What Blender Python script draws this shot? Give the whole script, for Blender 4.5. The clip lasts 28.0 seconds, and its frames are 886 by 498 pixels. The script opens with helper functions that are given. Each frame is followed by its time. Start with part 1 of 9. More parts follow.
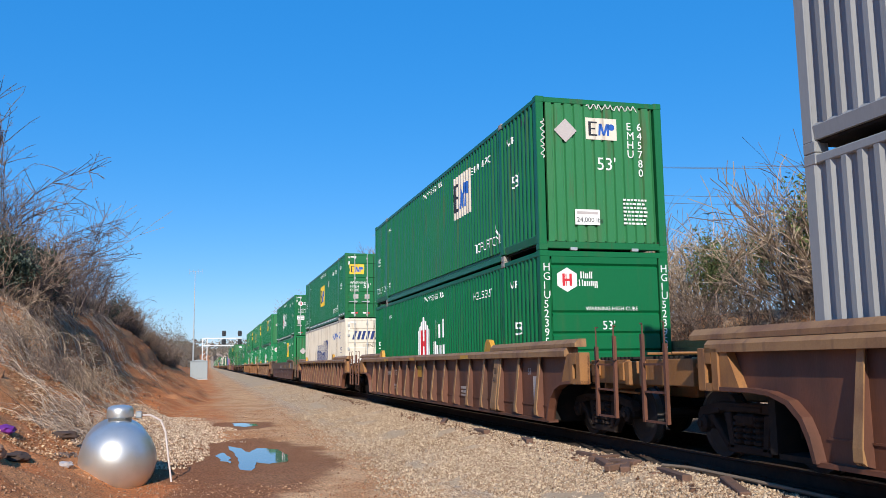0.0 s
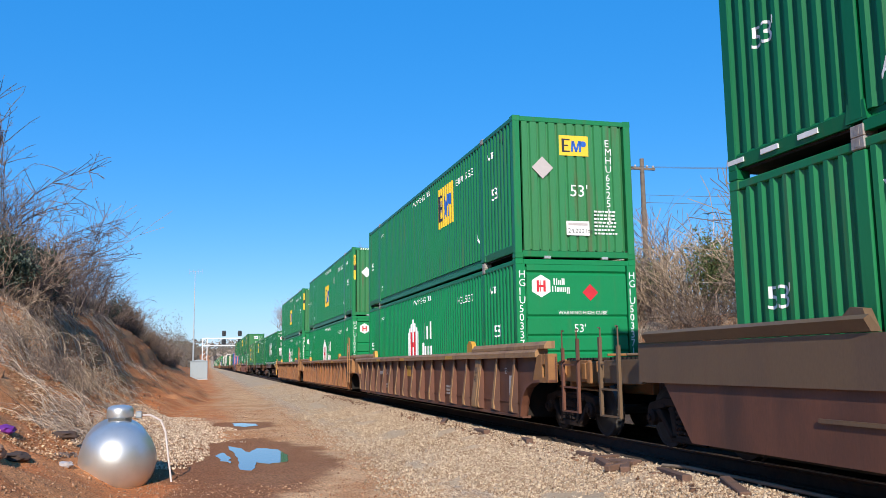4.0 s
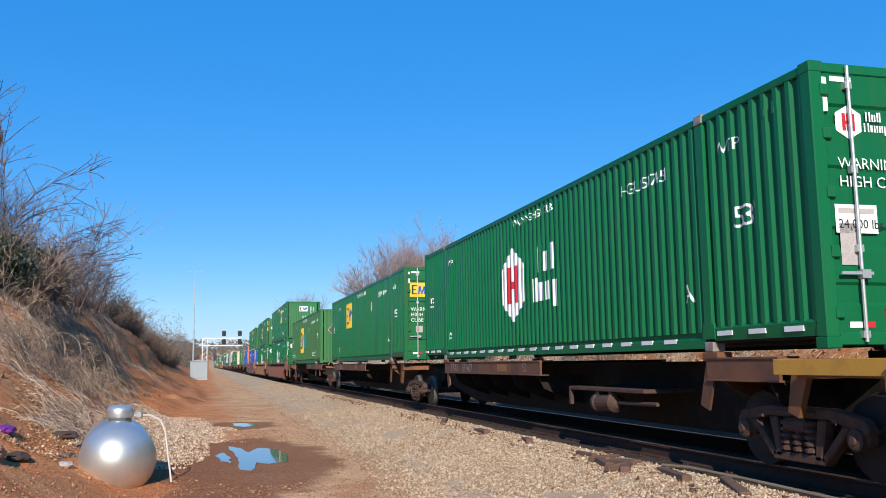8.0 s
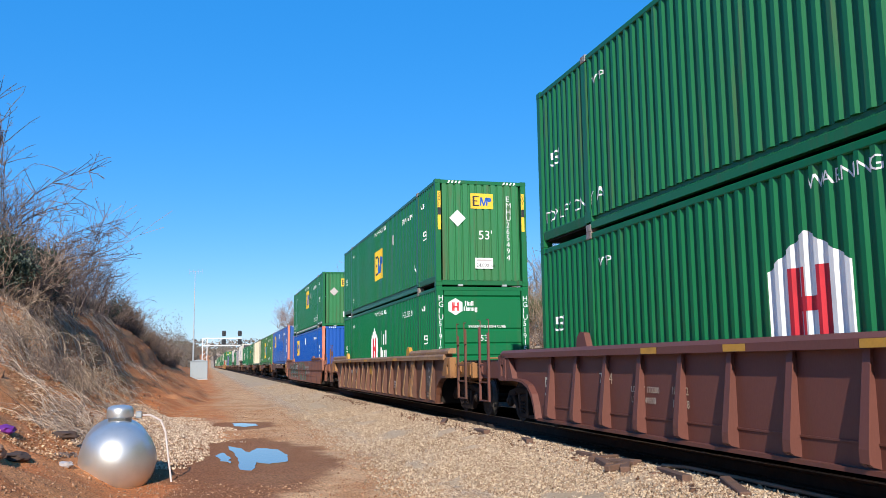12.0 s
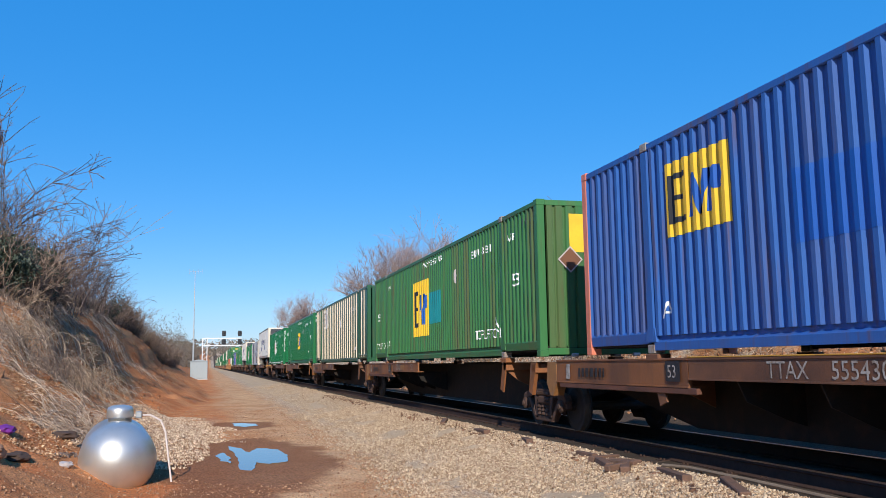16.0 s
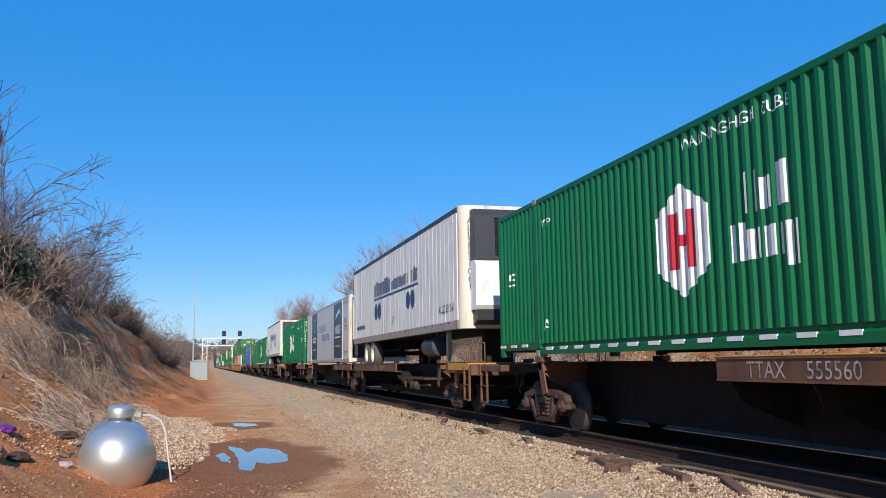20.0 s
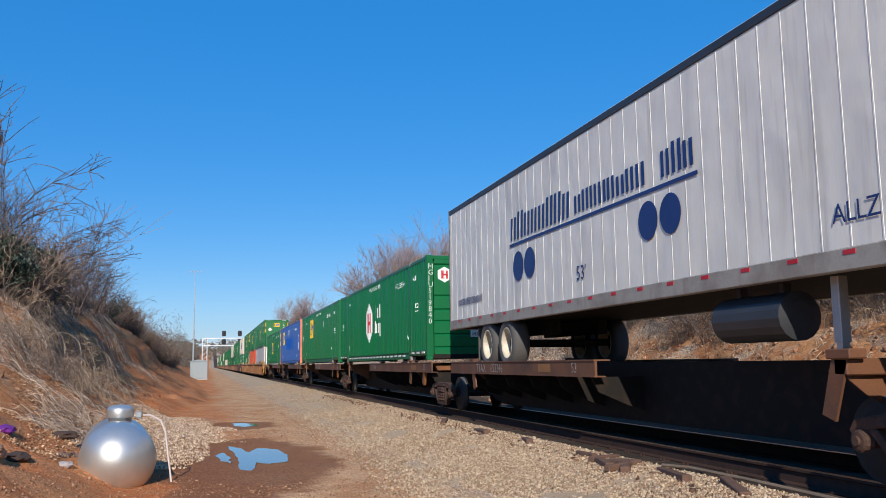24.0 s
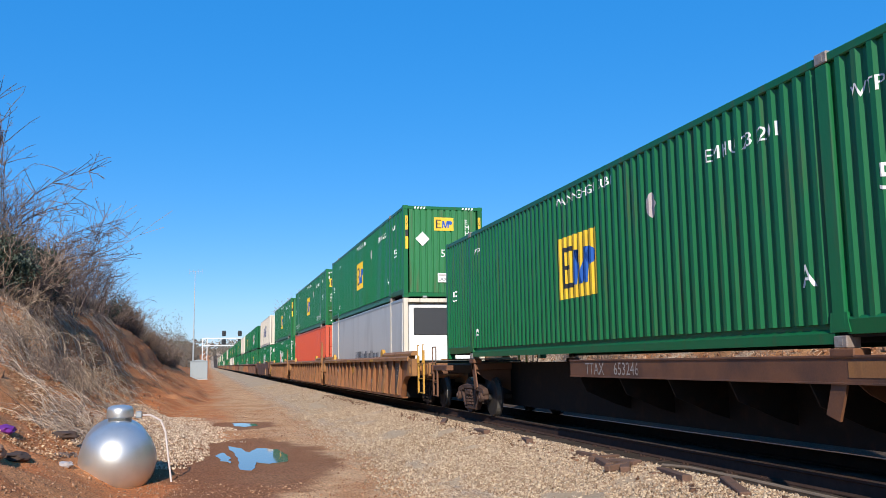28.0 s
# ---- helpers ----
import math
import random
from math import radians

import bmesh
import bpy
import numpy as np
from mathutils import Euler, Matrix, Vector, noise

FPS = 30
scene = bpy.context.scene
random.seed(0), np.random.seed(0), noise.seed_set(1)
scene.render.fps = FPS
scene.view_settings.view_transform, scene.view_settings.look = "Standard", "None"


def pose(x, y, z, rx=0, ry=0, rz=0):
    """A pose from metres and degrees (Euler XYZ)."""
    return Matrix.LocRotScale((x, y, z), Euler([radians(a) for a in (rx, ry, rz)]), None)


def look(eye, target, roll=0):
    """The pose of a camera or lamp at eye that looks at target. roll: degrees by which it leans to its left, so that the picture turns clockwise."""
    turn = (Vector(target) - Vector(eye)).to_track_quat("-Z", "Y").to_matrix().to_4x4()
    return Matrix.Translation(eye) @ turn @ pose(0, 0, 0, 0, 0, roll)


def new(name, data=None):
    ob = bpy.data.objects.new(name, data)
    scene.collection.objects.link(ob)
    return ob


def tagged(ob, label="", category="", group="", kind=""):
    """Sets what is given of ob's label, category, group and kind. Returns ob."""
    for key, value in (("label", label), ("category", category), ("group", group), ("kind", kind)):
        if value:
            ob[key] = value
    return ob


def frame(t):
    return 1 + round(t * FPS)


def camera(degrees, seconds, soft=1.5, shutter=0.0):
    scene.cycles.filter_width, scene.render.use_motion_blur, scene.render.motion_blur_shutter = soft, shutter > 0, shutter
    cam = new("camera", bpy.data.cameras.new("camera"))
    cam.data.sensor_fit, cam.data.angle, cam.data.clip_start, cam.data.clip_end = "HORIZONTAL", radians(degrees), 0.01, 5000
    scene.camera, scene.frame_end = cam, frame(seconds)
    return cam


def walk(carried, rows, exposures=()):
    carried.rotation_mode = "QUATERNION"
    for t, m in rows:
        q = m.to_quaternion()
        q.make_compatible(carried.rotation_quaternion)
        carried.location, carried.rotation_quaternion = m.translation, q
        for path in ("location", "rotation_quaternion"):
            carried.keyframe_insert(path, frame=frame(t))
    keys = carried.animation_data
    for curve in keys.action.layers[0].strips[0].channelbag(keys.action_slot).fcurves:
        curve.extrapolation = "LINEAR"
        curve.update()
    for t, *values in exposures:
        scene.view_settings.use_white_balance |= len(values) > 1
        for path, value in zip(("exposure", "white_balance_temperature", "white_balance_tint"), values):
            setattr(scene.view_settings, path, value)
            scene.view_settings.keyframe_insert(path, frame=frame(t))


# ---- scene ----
cam = camera(54.37, 28.0, 0.8)

# ---- camera: it stands still beside the track ----
EYE = (0.0, 0.0, 1.21)
YAW, PITCH, ROLL = radians(15.187), radians(7.522), -0.80
AIM = (EYE[0] + math.sin(YAW) * math.cos(PITCH), EYE[1] + math.cos(YAW) * math.cos(PITCH), EYE[2] + math.sin(PITCH))
walk(cam, [(0.0, look(EYE, AIM, ROLL)), (28.0, look(EYE, AIM, ROLL))], [(0.0, 0.28), (0.5, 0.36), (1.1, 0.46), (2.0, 0.2), (3.0, 0.32), (5.5, 0.42), (8.0, 0.33), (10.0, 0.36), (12.0, 0.44), (14.5, 0.36), (16.0, 0.30), (19.5, 0.28), (21.0, 0.12), (22.5, 0.16), (23.4, 0.24), (24.0, 0.10), (25.0, 0.27), (26.5, 0.34), (28.0, 0.32)])

# ---- light: clear sky and one sun, behind the camera and a little to its left ----
SUN_EL, SUN_AZ = radians(29.5), radians(15.5)
SUN_WAY = Vector((math.sin(SUN_AZ) * math.cos(SUN_EL), math.cos(SUN_AZ) * math.cos(SUN_EL), -math.sin(SUN_EL)))
world = bpy.data.worlds.new("sky")
scene.world = world
world.use_nodes = True
wn = world.node_tree.nodes
sky = wn.new("ShaderNodeTexSky")
sky.sky_type = "NISHITA"
sky.sun_disc = False
sky.sun_elevation, sky.sun_rotation = SUN_EL, math.pi + SUN_AZ
sky.altitude, sky.air_density, sky.dust_density, sky.ozone_density = 200, 1.0, 0.2, 2.5
wn["Background"].inputs["Strength"].default_value = 0.133
vivid = wn.new("ShaderNodeHueSaturation")
vivid.inputs["Saturation"].default_value = 1.42
world.node_tree.links.new(sky.outputs["Color"], vivid.inputs["Color"])
deep = wn.new("ShaderNodeMix")
deep.data_type = "RGBA"
deep.inputs[0].default_value = 0.62
deep.inputs[7].default_value = (0.2, 1.78, 5.2, 1)
world.node_tree.links.new(vivid.outputs["Color"], deep.inputs[6])
world.node_tree.links.new(deep.outputs[2], wn["Background"].inputs["Color"])
sun_data = bpy.data.lights.new("sun", "SUN")
sun_data.energy, sun_data.angle, sun_data.color = 4.4, radians(0.53), (1.0, 0.93, 0.82)
sun = new("sun", sun_data)
sun.matrix_world = look((0, 0, 60), Vector((0, 0, 60)) + SUN_WAY)

# ---- tools ----


def shade(name, base, rough=0.6, metal=0.0, spot=None, amount=0.5, scale=2.0, fine=40.0, vary=0.25, bump=0.15, streak=1.0, each=0.0, spec=0.5, rust=0.0, warp=0.0):
    """Paint, dirt or stone: base colour, broad stains of the colour spot, fine grain and relief. streak < 1 draws stains out along z."""
    m = bpy.data.materials.new(name)
    m.use_nodes = True
    n, link = m.node_tree.nodes, m.node_tree.links.new
    b = n["Principled BSDF"]
    b.inputs["Roughness"].default_value, b.inputs["Metallic"].default_value = rough, metal
    b.inputs["Specular IOR Level"].default_value = spec
    co = n.new("ShaderNodeTexCoord")
    mp = n.new("ShaderNodeMapping")
    mp.inputs["Scale"].default_value = (1, 1, streak)
    link(co.outputs["Object"], mp.inputs["Vector"])
    own, off = n.new("ShaderNodeObjectInfo"), n.new("ShaderNodeVectorMath")
    off.operation = "SCALE"
    off.inputs[0].default_value = (31.0, 17.0, 7.0)
    link(own.outputs["Random"], off.inputs["Scale"])
    link(off.outputs[0], mp.inputs["Location"])
    big, small = n.new("ShaderNodeTexNoise"), n.new("ShaderNodeTexNoise")
    for t, s, d in ((big, scale, 6), (small, fine, 3)):
        t.inputs["Scale"].default_value, t.inputs["Detail"].default_value = s, d
        link(mp.outputs["Vector"], t.inputs["Vector"])
    ramp = n.new("ShaderNodeValToRGB")
    e = ramp.color_ramp.elements
    e[0].position, e[1].position = 0.62 - 0.3 * amount, 0.80 - 0.2 * amount
    e[0].color, e[1].color = (0, 0, 0, 1), (1, 1, 1, 1)
    link(big.outputs["Fac"], ramp.inputs["Fac"])
    mix = n.new("ShaderNodeMix")
    mix.data_type = "RGBA"
    mix.inputs[6].default_value = (*base, 1)
    mix.inputs[7].default_value = (*(spot or [c * 0.7 for c in base]), 1)
    k = n.new("ShaderNodeMath")
    k.operation = "MULTIPLY"
    k.inputs[1].default_value = min(1.0, amount * 1.3)
    link(ramp.outputs["Color"], k.inputs[0])
    link(k.outputs[0], mix.inputs[0])
    paint = mix.outputs[2]
    if rust:
        runs, rm, cover = n.new("ShaderNodeTexNoise"), n.new("ShaderNodeMapRange"), n.new("ShaderNodeMix")
        rp = n.new("ShaderNodeMapping")
        rp.inputs["Scale"].default_value = (7.0, 7.0, 0.55)
        link(co.outputs["Object"], rp.inputs["Vector"])
        link(off.outputs[0], rp.inputs["Location"])
        link(rp.outputs["Vector"], runs.inputs["Vector"])
        runs.inputs["Scale"].default_value, runs.inputs["Detail"].default_value = 1.0, 8
        rm.inputs["From Min"].default_value, rm.inputs["From Max"].default_value = 0.56, 0.76
        rm.inputs["To Max"].default_value = rust
        link(runs.outputs["Fac"], rm.inputs["Value"])
        cover.data_type = "RGBA"
        cover.inputs[7].default_value = (0.115, 0.058, 0.034, 1)
        link(rm.outputs["Result"], cover.inputs[0])
        link(paint, cover.inputs[6])
        paint = cover.outputs[2]
    hsv = n.new("ShaderNodeHueSaturation")
    mr = n.new("ShaderNodeMapRange")
    mr.inputs["To Min"].default_value, mr.inputs["To Max"].default_value = 1 - vary, 1 + vary
    link(small.outputs["Fac"], mr.inputs["Value"])
    val = mr.outputs["Result"]
    if each:
        info, er, mul = n.new("ShaderNodeObjectInfo"), n.new("ShaderNodeMapRange"), n.new("ShaderNodeMath")
        er.inputs["To Min"].default_value, er.inputs["To Max"].default_value = 1 - each, 1 + each
        mul.operation = "MULTIPLY"
        link(info.outputs["Random"], er.inputs["Value"])
        link(val, mul.inputs[0])
        link(er.outputs["Result"], mul.inputs[1])
        val = mul.outputs[0]
    link(val, hsv.inputs["Value"])
    link(paint, hsv.inputs["Color"])
    link(hsv.outputs["Color"], b.inputs["Base Color"])
    if bump:
        bp = n.new("ShaderNodeBump")
        bp.inputs["Strength"].default_value, bp.inputs["Distance"].default_value = bump, 0.01
        link(small.outputs["Fac"], bp.inputs["Height"])
        link(bp.outputs["Normal"], b.inputs["Normal"])
        if warp:
            dents, wb2 = n.new("ShaderNodeTexNoise"), n.new("ShaderNodeBump")
            dents.inputs["Scale"].default_value, dents.inputs["Detail"].default_value = 1.1, 2
            link(co.outputs["Object"], dents.inputs["Vector"])
            wb2.inputs["Strength"].default_value, wb2.inputs["Distance"].default_value = warp, 0.12
            link(dents.outputs["Fac"], wb2.inputs["Height"])
            link(wb2.outputs["Normal"], bp.inputs["Normal"])
    return m


GREEN = shade("green paint", (0.010, 0.132, 0.045), 0.38, spot=(0.03, 0.12, 0.05), amount=0.30, scale=0.9, fine=55, vary=0.10, bump=0.05, streak=0.25, each=0.08, spec=0.3, rust=0.42, warp=0.12)
GREEN_HUB = shade("bright green paint", (0.003, 0.126, 0.041), 0.42, spot=(0.02, 0.15, 0.05), amount=0.22, scale=0.9, fine=55, vary=0.08, bump=0.05, streak=0.25, each=0.06, spec=0.3, rust=0.15, warp=0.12)
GREEN_FRESH = shade("clean green paint", (0.012, 0.172, 0.058), 0.40, spot=(0.03, 0.15, 0.06), amount=0.30, scale=0.9, fine=55, vary=0.10, bump=0.05, streak=0.25, each=0.08, spec=0.3, rust=0.35, warp=0.12)
GREEN_NEW = shade("new bright green paint", (0.005, 0.190, 0.062), 0.42, spot=(0.02, 0.17, 0.06), amount=0.22, scale=0.9, fine=55, vary=0.08, bump=0.05, streak=0.25, each=0.06, spec=0.3, rust=0.12, warp=0.12)
# lighter, yellower and rustier green for the ribbed leading ends
GREEN_FRONT = shade("lighter green front paint", (0.030, 0.185, 0.066), 0.48, spot=(0.08, 0.15, 0.06), amount=0.40, scale=1.2, fine=55, vary=0.12, bump=0.05, streak=0.2, each=0.06, spec=0.3, rust=0.6, warp=0.15)
GREEN_OLD = shade("faded green paint", (0.042, 0.162, 0.053), 0.5, spot=(0.15, 0.080, 0.042), amount=0.36, scale=1.9, fine=50, vary=0.14, bump=0.08, streak=0.07, each=0.06, spec=0.3, rust=0.80, warp=0.15)
GREEN_DARK = shade("dark green sheet paint", (0.012, 0.080, 0.036), 0.42, spot=(0.02, 0.06, 0.03), amount=0.3, scale=0.8, vary=0.1, bump=0.04, streak=0.3, rust=0.40)
BARE_RIB = shade("bare weathered metal rib", (0.66, 0.56, 0.42), 0.5, spot=(0.5, 0.38, 0.26), amount=0.4, scale=3, vary=0.08, bump=0.05)
BLUE = shade("blue paint", (0.030, 0.110, 0.36), 0.45, spot=(0.11, 0.085, 0.10), amount=0.42, scale=1.6, vary=0.12, bump=0.06, streak=0.1, spec=0.3, rust=0.75, warp=0.15)
BLUE_NEW = shade("bright blue overpaint", (0.004, 0.080, 0.37), 0.4, amount=0.2, vary=0.07, bump=0.03)
ORANGE = shade("salmon orange paint", (0.66, 0.20, 0.12), 0.5, spot=(0.4, 0.12, 0.06), amount=0.35, vary=0.1, rust=0.50)
RED_BOX = shade("red orange paint", (0.55, 0.085, 0.04), 0.5, amount=0.25, vary=0.1, streak=0.3)
WHITE_BOX = shade("dirty white paint", (0.68, 0.61, 0.50), 0.5, spot=(0.42, 0.32, 0.22), amount=0.35, scale=1.0, vary=0.06, bump=0.04, streak=0.2, rust=0.75)
GREY_BOX = shade("light grey paint", (0.60, 0.585, 0.55), 0.45, spot=(0.36, 0.34, 0.31), amount=0.3, vary=0.06, bump=0.03, streak=0.2)
SILVER = shade("silver trailer sheet", (0.80, 0.765, 0.68), 0.5, 0.0, spot=(0.40, 0.39, 0.37), amount=0.35, scale=1.3, vary=0.06, bump=0.05, streak=0.2, rust=0.25, warp=0.35)
WHITE = shade("white lettering paint", (0.78, 0.78, 0.75), 0.6, vary=0.06, bump=0)
YELLOW = shade("yellow logo paint", (0.80, 0.50, 0.025), 0.55, vary=0.06, bump=0)
BLACK = shade("black paint", (0.015, 0.016, 0.02), 0.5, vary=0.1, bump=0)
LOGO_BLUE = shade("logo blue paint", (0.015, 0.10, 0.42), 0.5, vary=0.05, bump=0)
NAVY = shade("navy lettering film", (0.012, 0.035, 0.16), 0.45, vary=0.05, bump=0)
LIGHT_BLUE = shade("light blue film", (0.06, 0.35, 0.68), 0.5, vary=0.05, bump=0)
TEAL = shade("teal patch paint", (0.005, 0.20, 0.22), 0.5, vary=0.05, bump=0)
RED = shade("red film", (0.55, 0.02, 0.03), 0.45, vary=0.05, bump=0)
PLACARD = shade("grey placard metal", (0.45, 0.40, 0.38), 0.5, amount=0.3)
GALV = shade("galvanised steel", (0.50, 0.51, 0.50), 0.42, 0.55, amount=0.35, vary=0.1)
OLD_STEEL = shade("weathered steel casting", (0.33, 0.30, 0.27), 0.6, 0.3, spot=(0.20, 0.10, 0.06), amount=0.5, scale=6)
BROWN_CAR = shade("brown railcar paint", (0.135, 0.050, 0.028), 0.6, spot=(0.055, 0.025, 0.018), amount=0.65, scale=1.6, fine=45, vary=0.18, bump=0.12, streak=0.35, rust=0.30)
ORANGE_CAR = shade("orange brown railcar paint", (0.24, 0.088, 0.028), 0.6, spot=(0.10, 0.042, 0.022), amount=0.65, scale=1.5, fine=45, vary=0.18, bump=0.12, streak=0.35, rust=0.50)
TAN_CAR = shade("weathered tan brown railcar paint", (0.130, 0.080, 0.044), 0.55, spot=(0.09, 0.055, 0.04), amount=0.5, scale=1.3, fine=45, vary=0.18, bump=0.1, streak=0.4, rust=0.40)
OXIDE_CAR = shade("oxide red railcar paint", (0.135, 0.046, 0.034), 0.55, spot=(0.11, 0.04, 0.03), amount=0.4, scale=1.4, fine=45, vary=0.15, bump=0.1, streak=0.4, rust=0.30)
CAR_YELLOW = shade("yellow railcar paint", (0.52, 0.27, 0.035), 0.55, spot=(0.30, 0.15, 0.04), amount=0.4, scale=4, vary=0.12, bump=0.08)
RUST_SILL = shade("rusty brown sill paint", (0.16, 0.066, 0.030), 0.6, spot=(0.07, 0.034, 0.022), amount=0.65, scale=1.8, fine=45, vary=0.2, bump=0.12)
CHORD_TAN = shade("sun-bleached tan brown paint", (0.30, 0.165, 0.072), 0.6, spot=(0.15, 0.065, 0.035), amount=0.55, scale=2.2, fine=45, vary=0.2, bump=0.12, rust=0.70)
CHORD_ORANGE = shade("sun-bleached orange paint", (0.30, 0.135, 0.042), 0.6, spot=(0.19, 0.08, 0.03), amount=0.5, scale=2.2, fine=45, vary=0.2, bump=0.12, rust=0.70)
WORN_MARK = shade("worn pale stencil paint", (0.40, 0.36, 0.32), 0.7, spot=(0.14, 0.08, 0.05), amount=0.6, scale=9, vary=0.25, bump=0)
DARK_STENCIL = shade("dark grey stencil panel", (0.055, 0.052, 0.05), 0.6, spot=(0.10, 0.06, 0.04), amount=0.35, scale=3, vary=0.2, bump=0)
# grime, plus the deep shade under the cars painted into the colour
GRIME_SHADE = shade("grimy steel darkened for shade", (0.020, 0.017, 0.015), 0.7, spot=(0.05, 0.03, 0.02), amount=0.4, scale=5, fine=60, vary=0.3, bump=0.25, spec=0.12)
BOGIE = shade("rusty cast steel", (0.09, 0.052, 0.039), 0.7, spot=(0.04, 0.027, 0.022), amount=0.5, scale=7, fine=60, vary=0.25, bump=0.25, spec=0.2)
# darker copy of BOGIE: shade on the well cars' trucks, put into the colour
BOGIE_SHADED = shade("cast steel darkened for shade", (0.040, 0.028, 0.023), 0.8, spot=(0.02, 0.016, 0.014), amount=0.5, scale=7, fine=60, vary=0.3, bump=0.25, spec=0.1)
# wheel faces painted near black in place of the shade on them
WHEEL = shade("worn wheel steel darkened for shade", (0.024, 0.020, 0.018), 0.75, 0.0, spot=(0.02, 0.016, 0.014), amount=0.5, scale=6, vary=0.2)
TREAD = shade("worn wheel tread", (0.15, 0.135, 0.12), 0.5, 0.4, vary=0.1, bump=0.02)
RAIL_TOP = shade("polished rail head", (0.36, 0.35, 0.34), 0.30, 1.0, vary=0.1, bump=0.02)
RAIL_WEB = shade("rusted rail side", (0.06, 0.034, 0.026), 0.8, spot=(0.035, 0.022, 0.018), amount=0.5, scale=8, vary=0.2, spec=0.2)
TIE = shade("creosoted timber", (0.05, 0.035, 0.028), 0.85, spot=(0.10, 0.07, 0.05), amount=0.5, scale=9, fine=70, vary=0.3, bump=0.4, spec=0.2)
RUBBER = shade("tyre rubber", (0.085, 0.080, 0.075), 0.8, spot=(0.10, 0.09, 0.08), amount=0.4, scale=8, vary=0.2, bump=0.1)
RIM = shade("pale wheel rim", (0.62, 0.55, 0.42), 0.5, spot=(0.35, 0.28, 0.2), amount=0.4, scale=8)
DARK_PLASTIC = shade("dark grey plastic", (0.035, 0.037, 0.042), 0.5, vary=0.1, bump=0.03)


def part(name, bm, material, parent, label=""):
    me = bpy.data.meshes.new(name)
    bm.to_mesh(me)
    bm.free()
    me.materials.append(material)
    return piece(name, me, parent, label)


def piece(name, me, parent, label="", m=None):
    ob = new(name, me)
    ob.parent = parent
    if m is not None:
        ob.matrix_basis = m
    if label:
        ob["label"] = label
    return ob


STORE = {}


def kept(key, make, material, smooth=False):
    """One mesh for all the pieces that are alike."""
    k = (key, material.name)
    if k not in STORE:
        bm = bmesh.new()
        make(bm)
        me = bpy.data.meshes.new(str(key[0] if isinstance(key, tuple) else key))
        bmesh.ops.recalc_face_normals(bm, faces=bm.faces)
        bm.to_mesh(me)
        bm.free()
        me.materials.append(material)
        if smooth:
            me.polygons.foreach_set("use_smooth", [True] * len(me.polygons))
        STORE[k] = me
    return STORE[k]


def box(bm, x0, x1, y0, y1, z0, z1, soft=0.0):
    vs = [bm.verts.new((x, y, z)) for x in (x0, x1) for y in (y0, y1) for z in (z0, z1)]
    fs = [bm.faces.new([vs[i] for i in q]) for q in ((0, 1, 3, 2), (4, 6, 7, 5), (0, 4, 5, 1), (2, 3, 7, 6), (0, 2, 6, 4), (1, 5, 7, 3))]
    if soft:
        bmesh.ops.bevel(bm, geom=list({e for f in fs for e in f.edges}), offset=soft, segments=1, affect="EDGES")


def tube(bm, a, b, r, n=8, r2=None, caps=True):
    a, b = Vector(a), Vector(b)
    d = (b - a).normalized()
    u = d.orthogonal().normalized()
    w = d.cross(u)
    r2 = r if r2 is None else r2
    ra, rb = [], []
    for i in range(n):
        c, s = math.cos(2 * math.pi * i / n), math.sin(2 * math.pi * i / n)
        ra.append(bm.verts.new(a + (u * c + w * s) * r))
        rb.append(bm.verts.new(b + (u * c + w * s) * r2))
    for i in range(n):
        j = (i + 1) % n
        bm.faces.new((ra[i], ra[j], rb[j], rb[i]))
    if caps:
        bm.faces.new(ra[::-1])
        bm.faces.new(rb)


def path_tube(bm, pts, r, n=6):
    for a, b in zip(pts, pts[1:]):
        tube(bm, a, b, r, n)


def prism(bm, pts, a, b, axis):
    """A flat outline drawn out from a to b along an axis; pts are the other two coordinates in the order x, y, z."""
    def at(p, h):
        c = list(p)
        c.insert("xyz".index(axis), h)
        return bm.verts.new(c)
    lo, hi = [at(p, a) for p in pts], [at(p, b) for p in pts]
    for i in range(len(pts)):
        j = (i + 1) % len(pts)
        bm.faces.new((lo[i], lo[j], hi[j], hi[i]))
    bm.faces.new(lo[::-1])
    bm.faces.new(hi)


def lathe(bm, rings, axis_point, axis, n=20):
    """rings: (distance along the axis, radius)."""
    o, d = Vector(axis_point), Vector(axis).normalized()
    u = d.orthogonal().normalized()
    w = d.cross(u)
    loops = []
    for h, r in rings:
        loops.append([bm.verts.new(o + d * h + (u * math.cos(2 * math.pi * i / n) + w * math.sin(2 * math.pi * i / n)) * max(r, 1e-4)) for i in range(n)])
    for la, lb in zip(loops, loops[1:]):
        for i in range(n):
            j = (i + 1) % n
            bm.faces.new((la[i], la[j], lb[j], lb[i]))
    bm.faces.new(loops[0][::-1])
    bm.faces.new(loops[-1])


def empty(name, m=None):
    ob = new(name)
    ob.empty_display_size = 0.3
    if m is not None:
        ob.matrix_basis = m
    return ob


def flat_text(text, size, line=1.0, align="LEFT"):
    """Lettering as flat faces in the plane z = 0, from (0, 0) to the right, with the built-in font."""
    cu = bpy.data.curves.new("lettering", "FONT")
    cu.body, cu.size, cu.space_line, cu.align_x, cu.resolution_u = text, size * 1.38, line, align, 2
    ob = bpy.data.objects.new("lettering", cu)
    me = bpy.data.meshes.new_from_object(ob)
    bpy.data.objects.remove(ob)
    bm = bmesh.new()
    bm.from_mesh(me)
    bpy.data.meshes.remove(me)
    return bm


def flat_shape(polys):
    bm = bmesh.new()
    for p in polys:
        bm.faces.new([bm.verts.new((u, v, 0)) for u, v in p])
    return bm


def rect(u0, v0, u1, v1):
    return [(u0, v0), (u1, v0), (u1, v1), (u0, v1)]


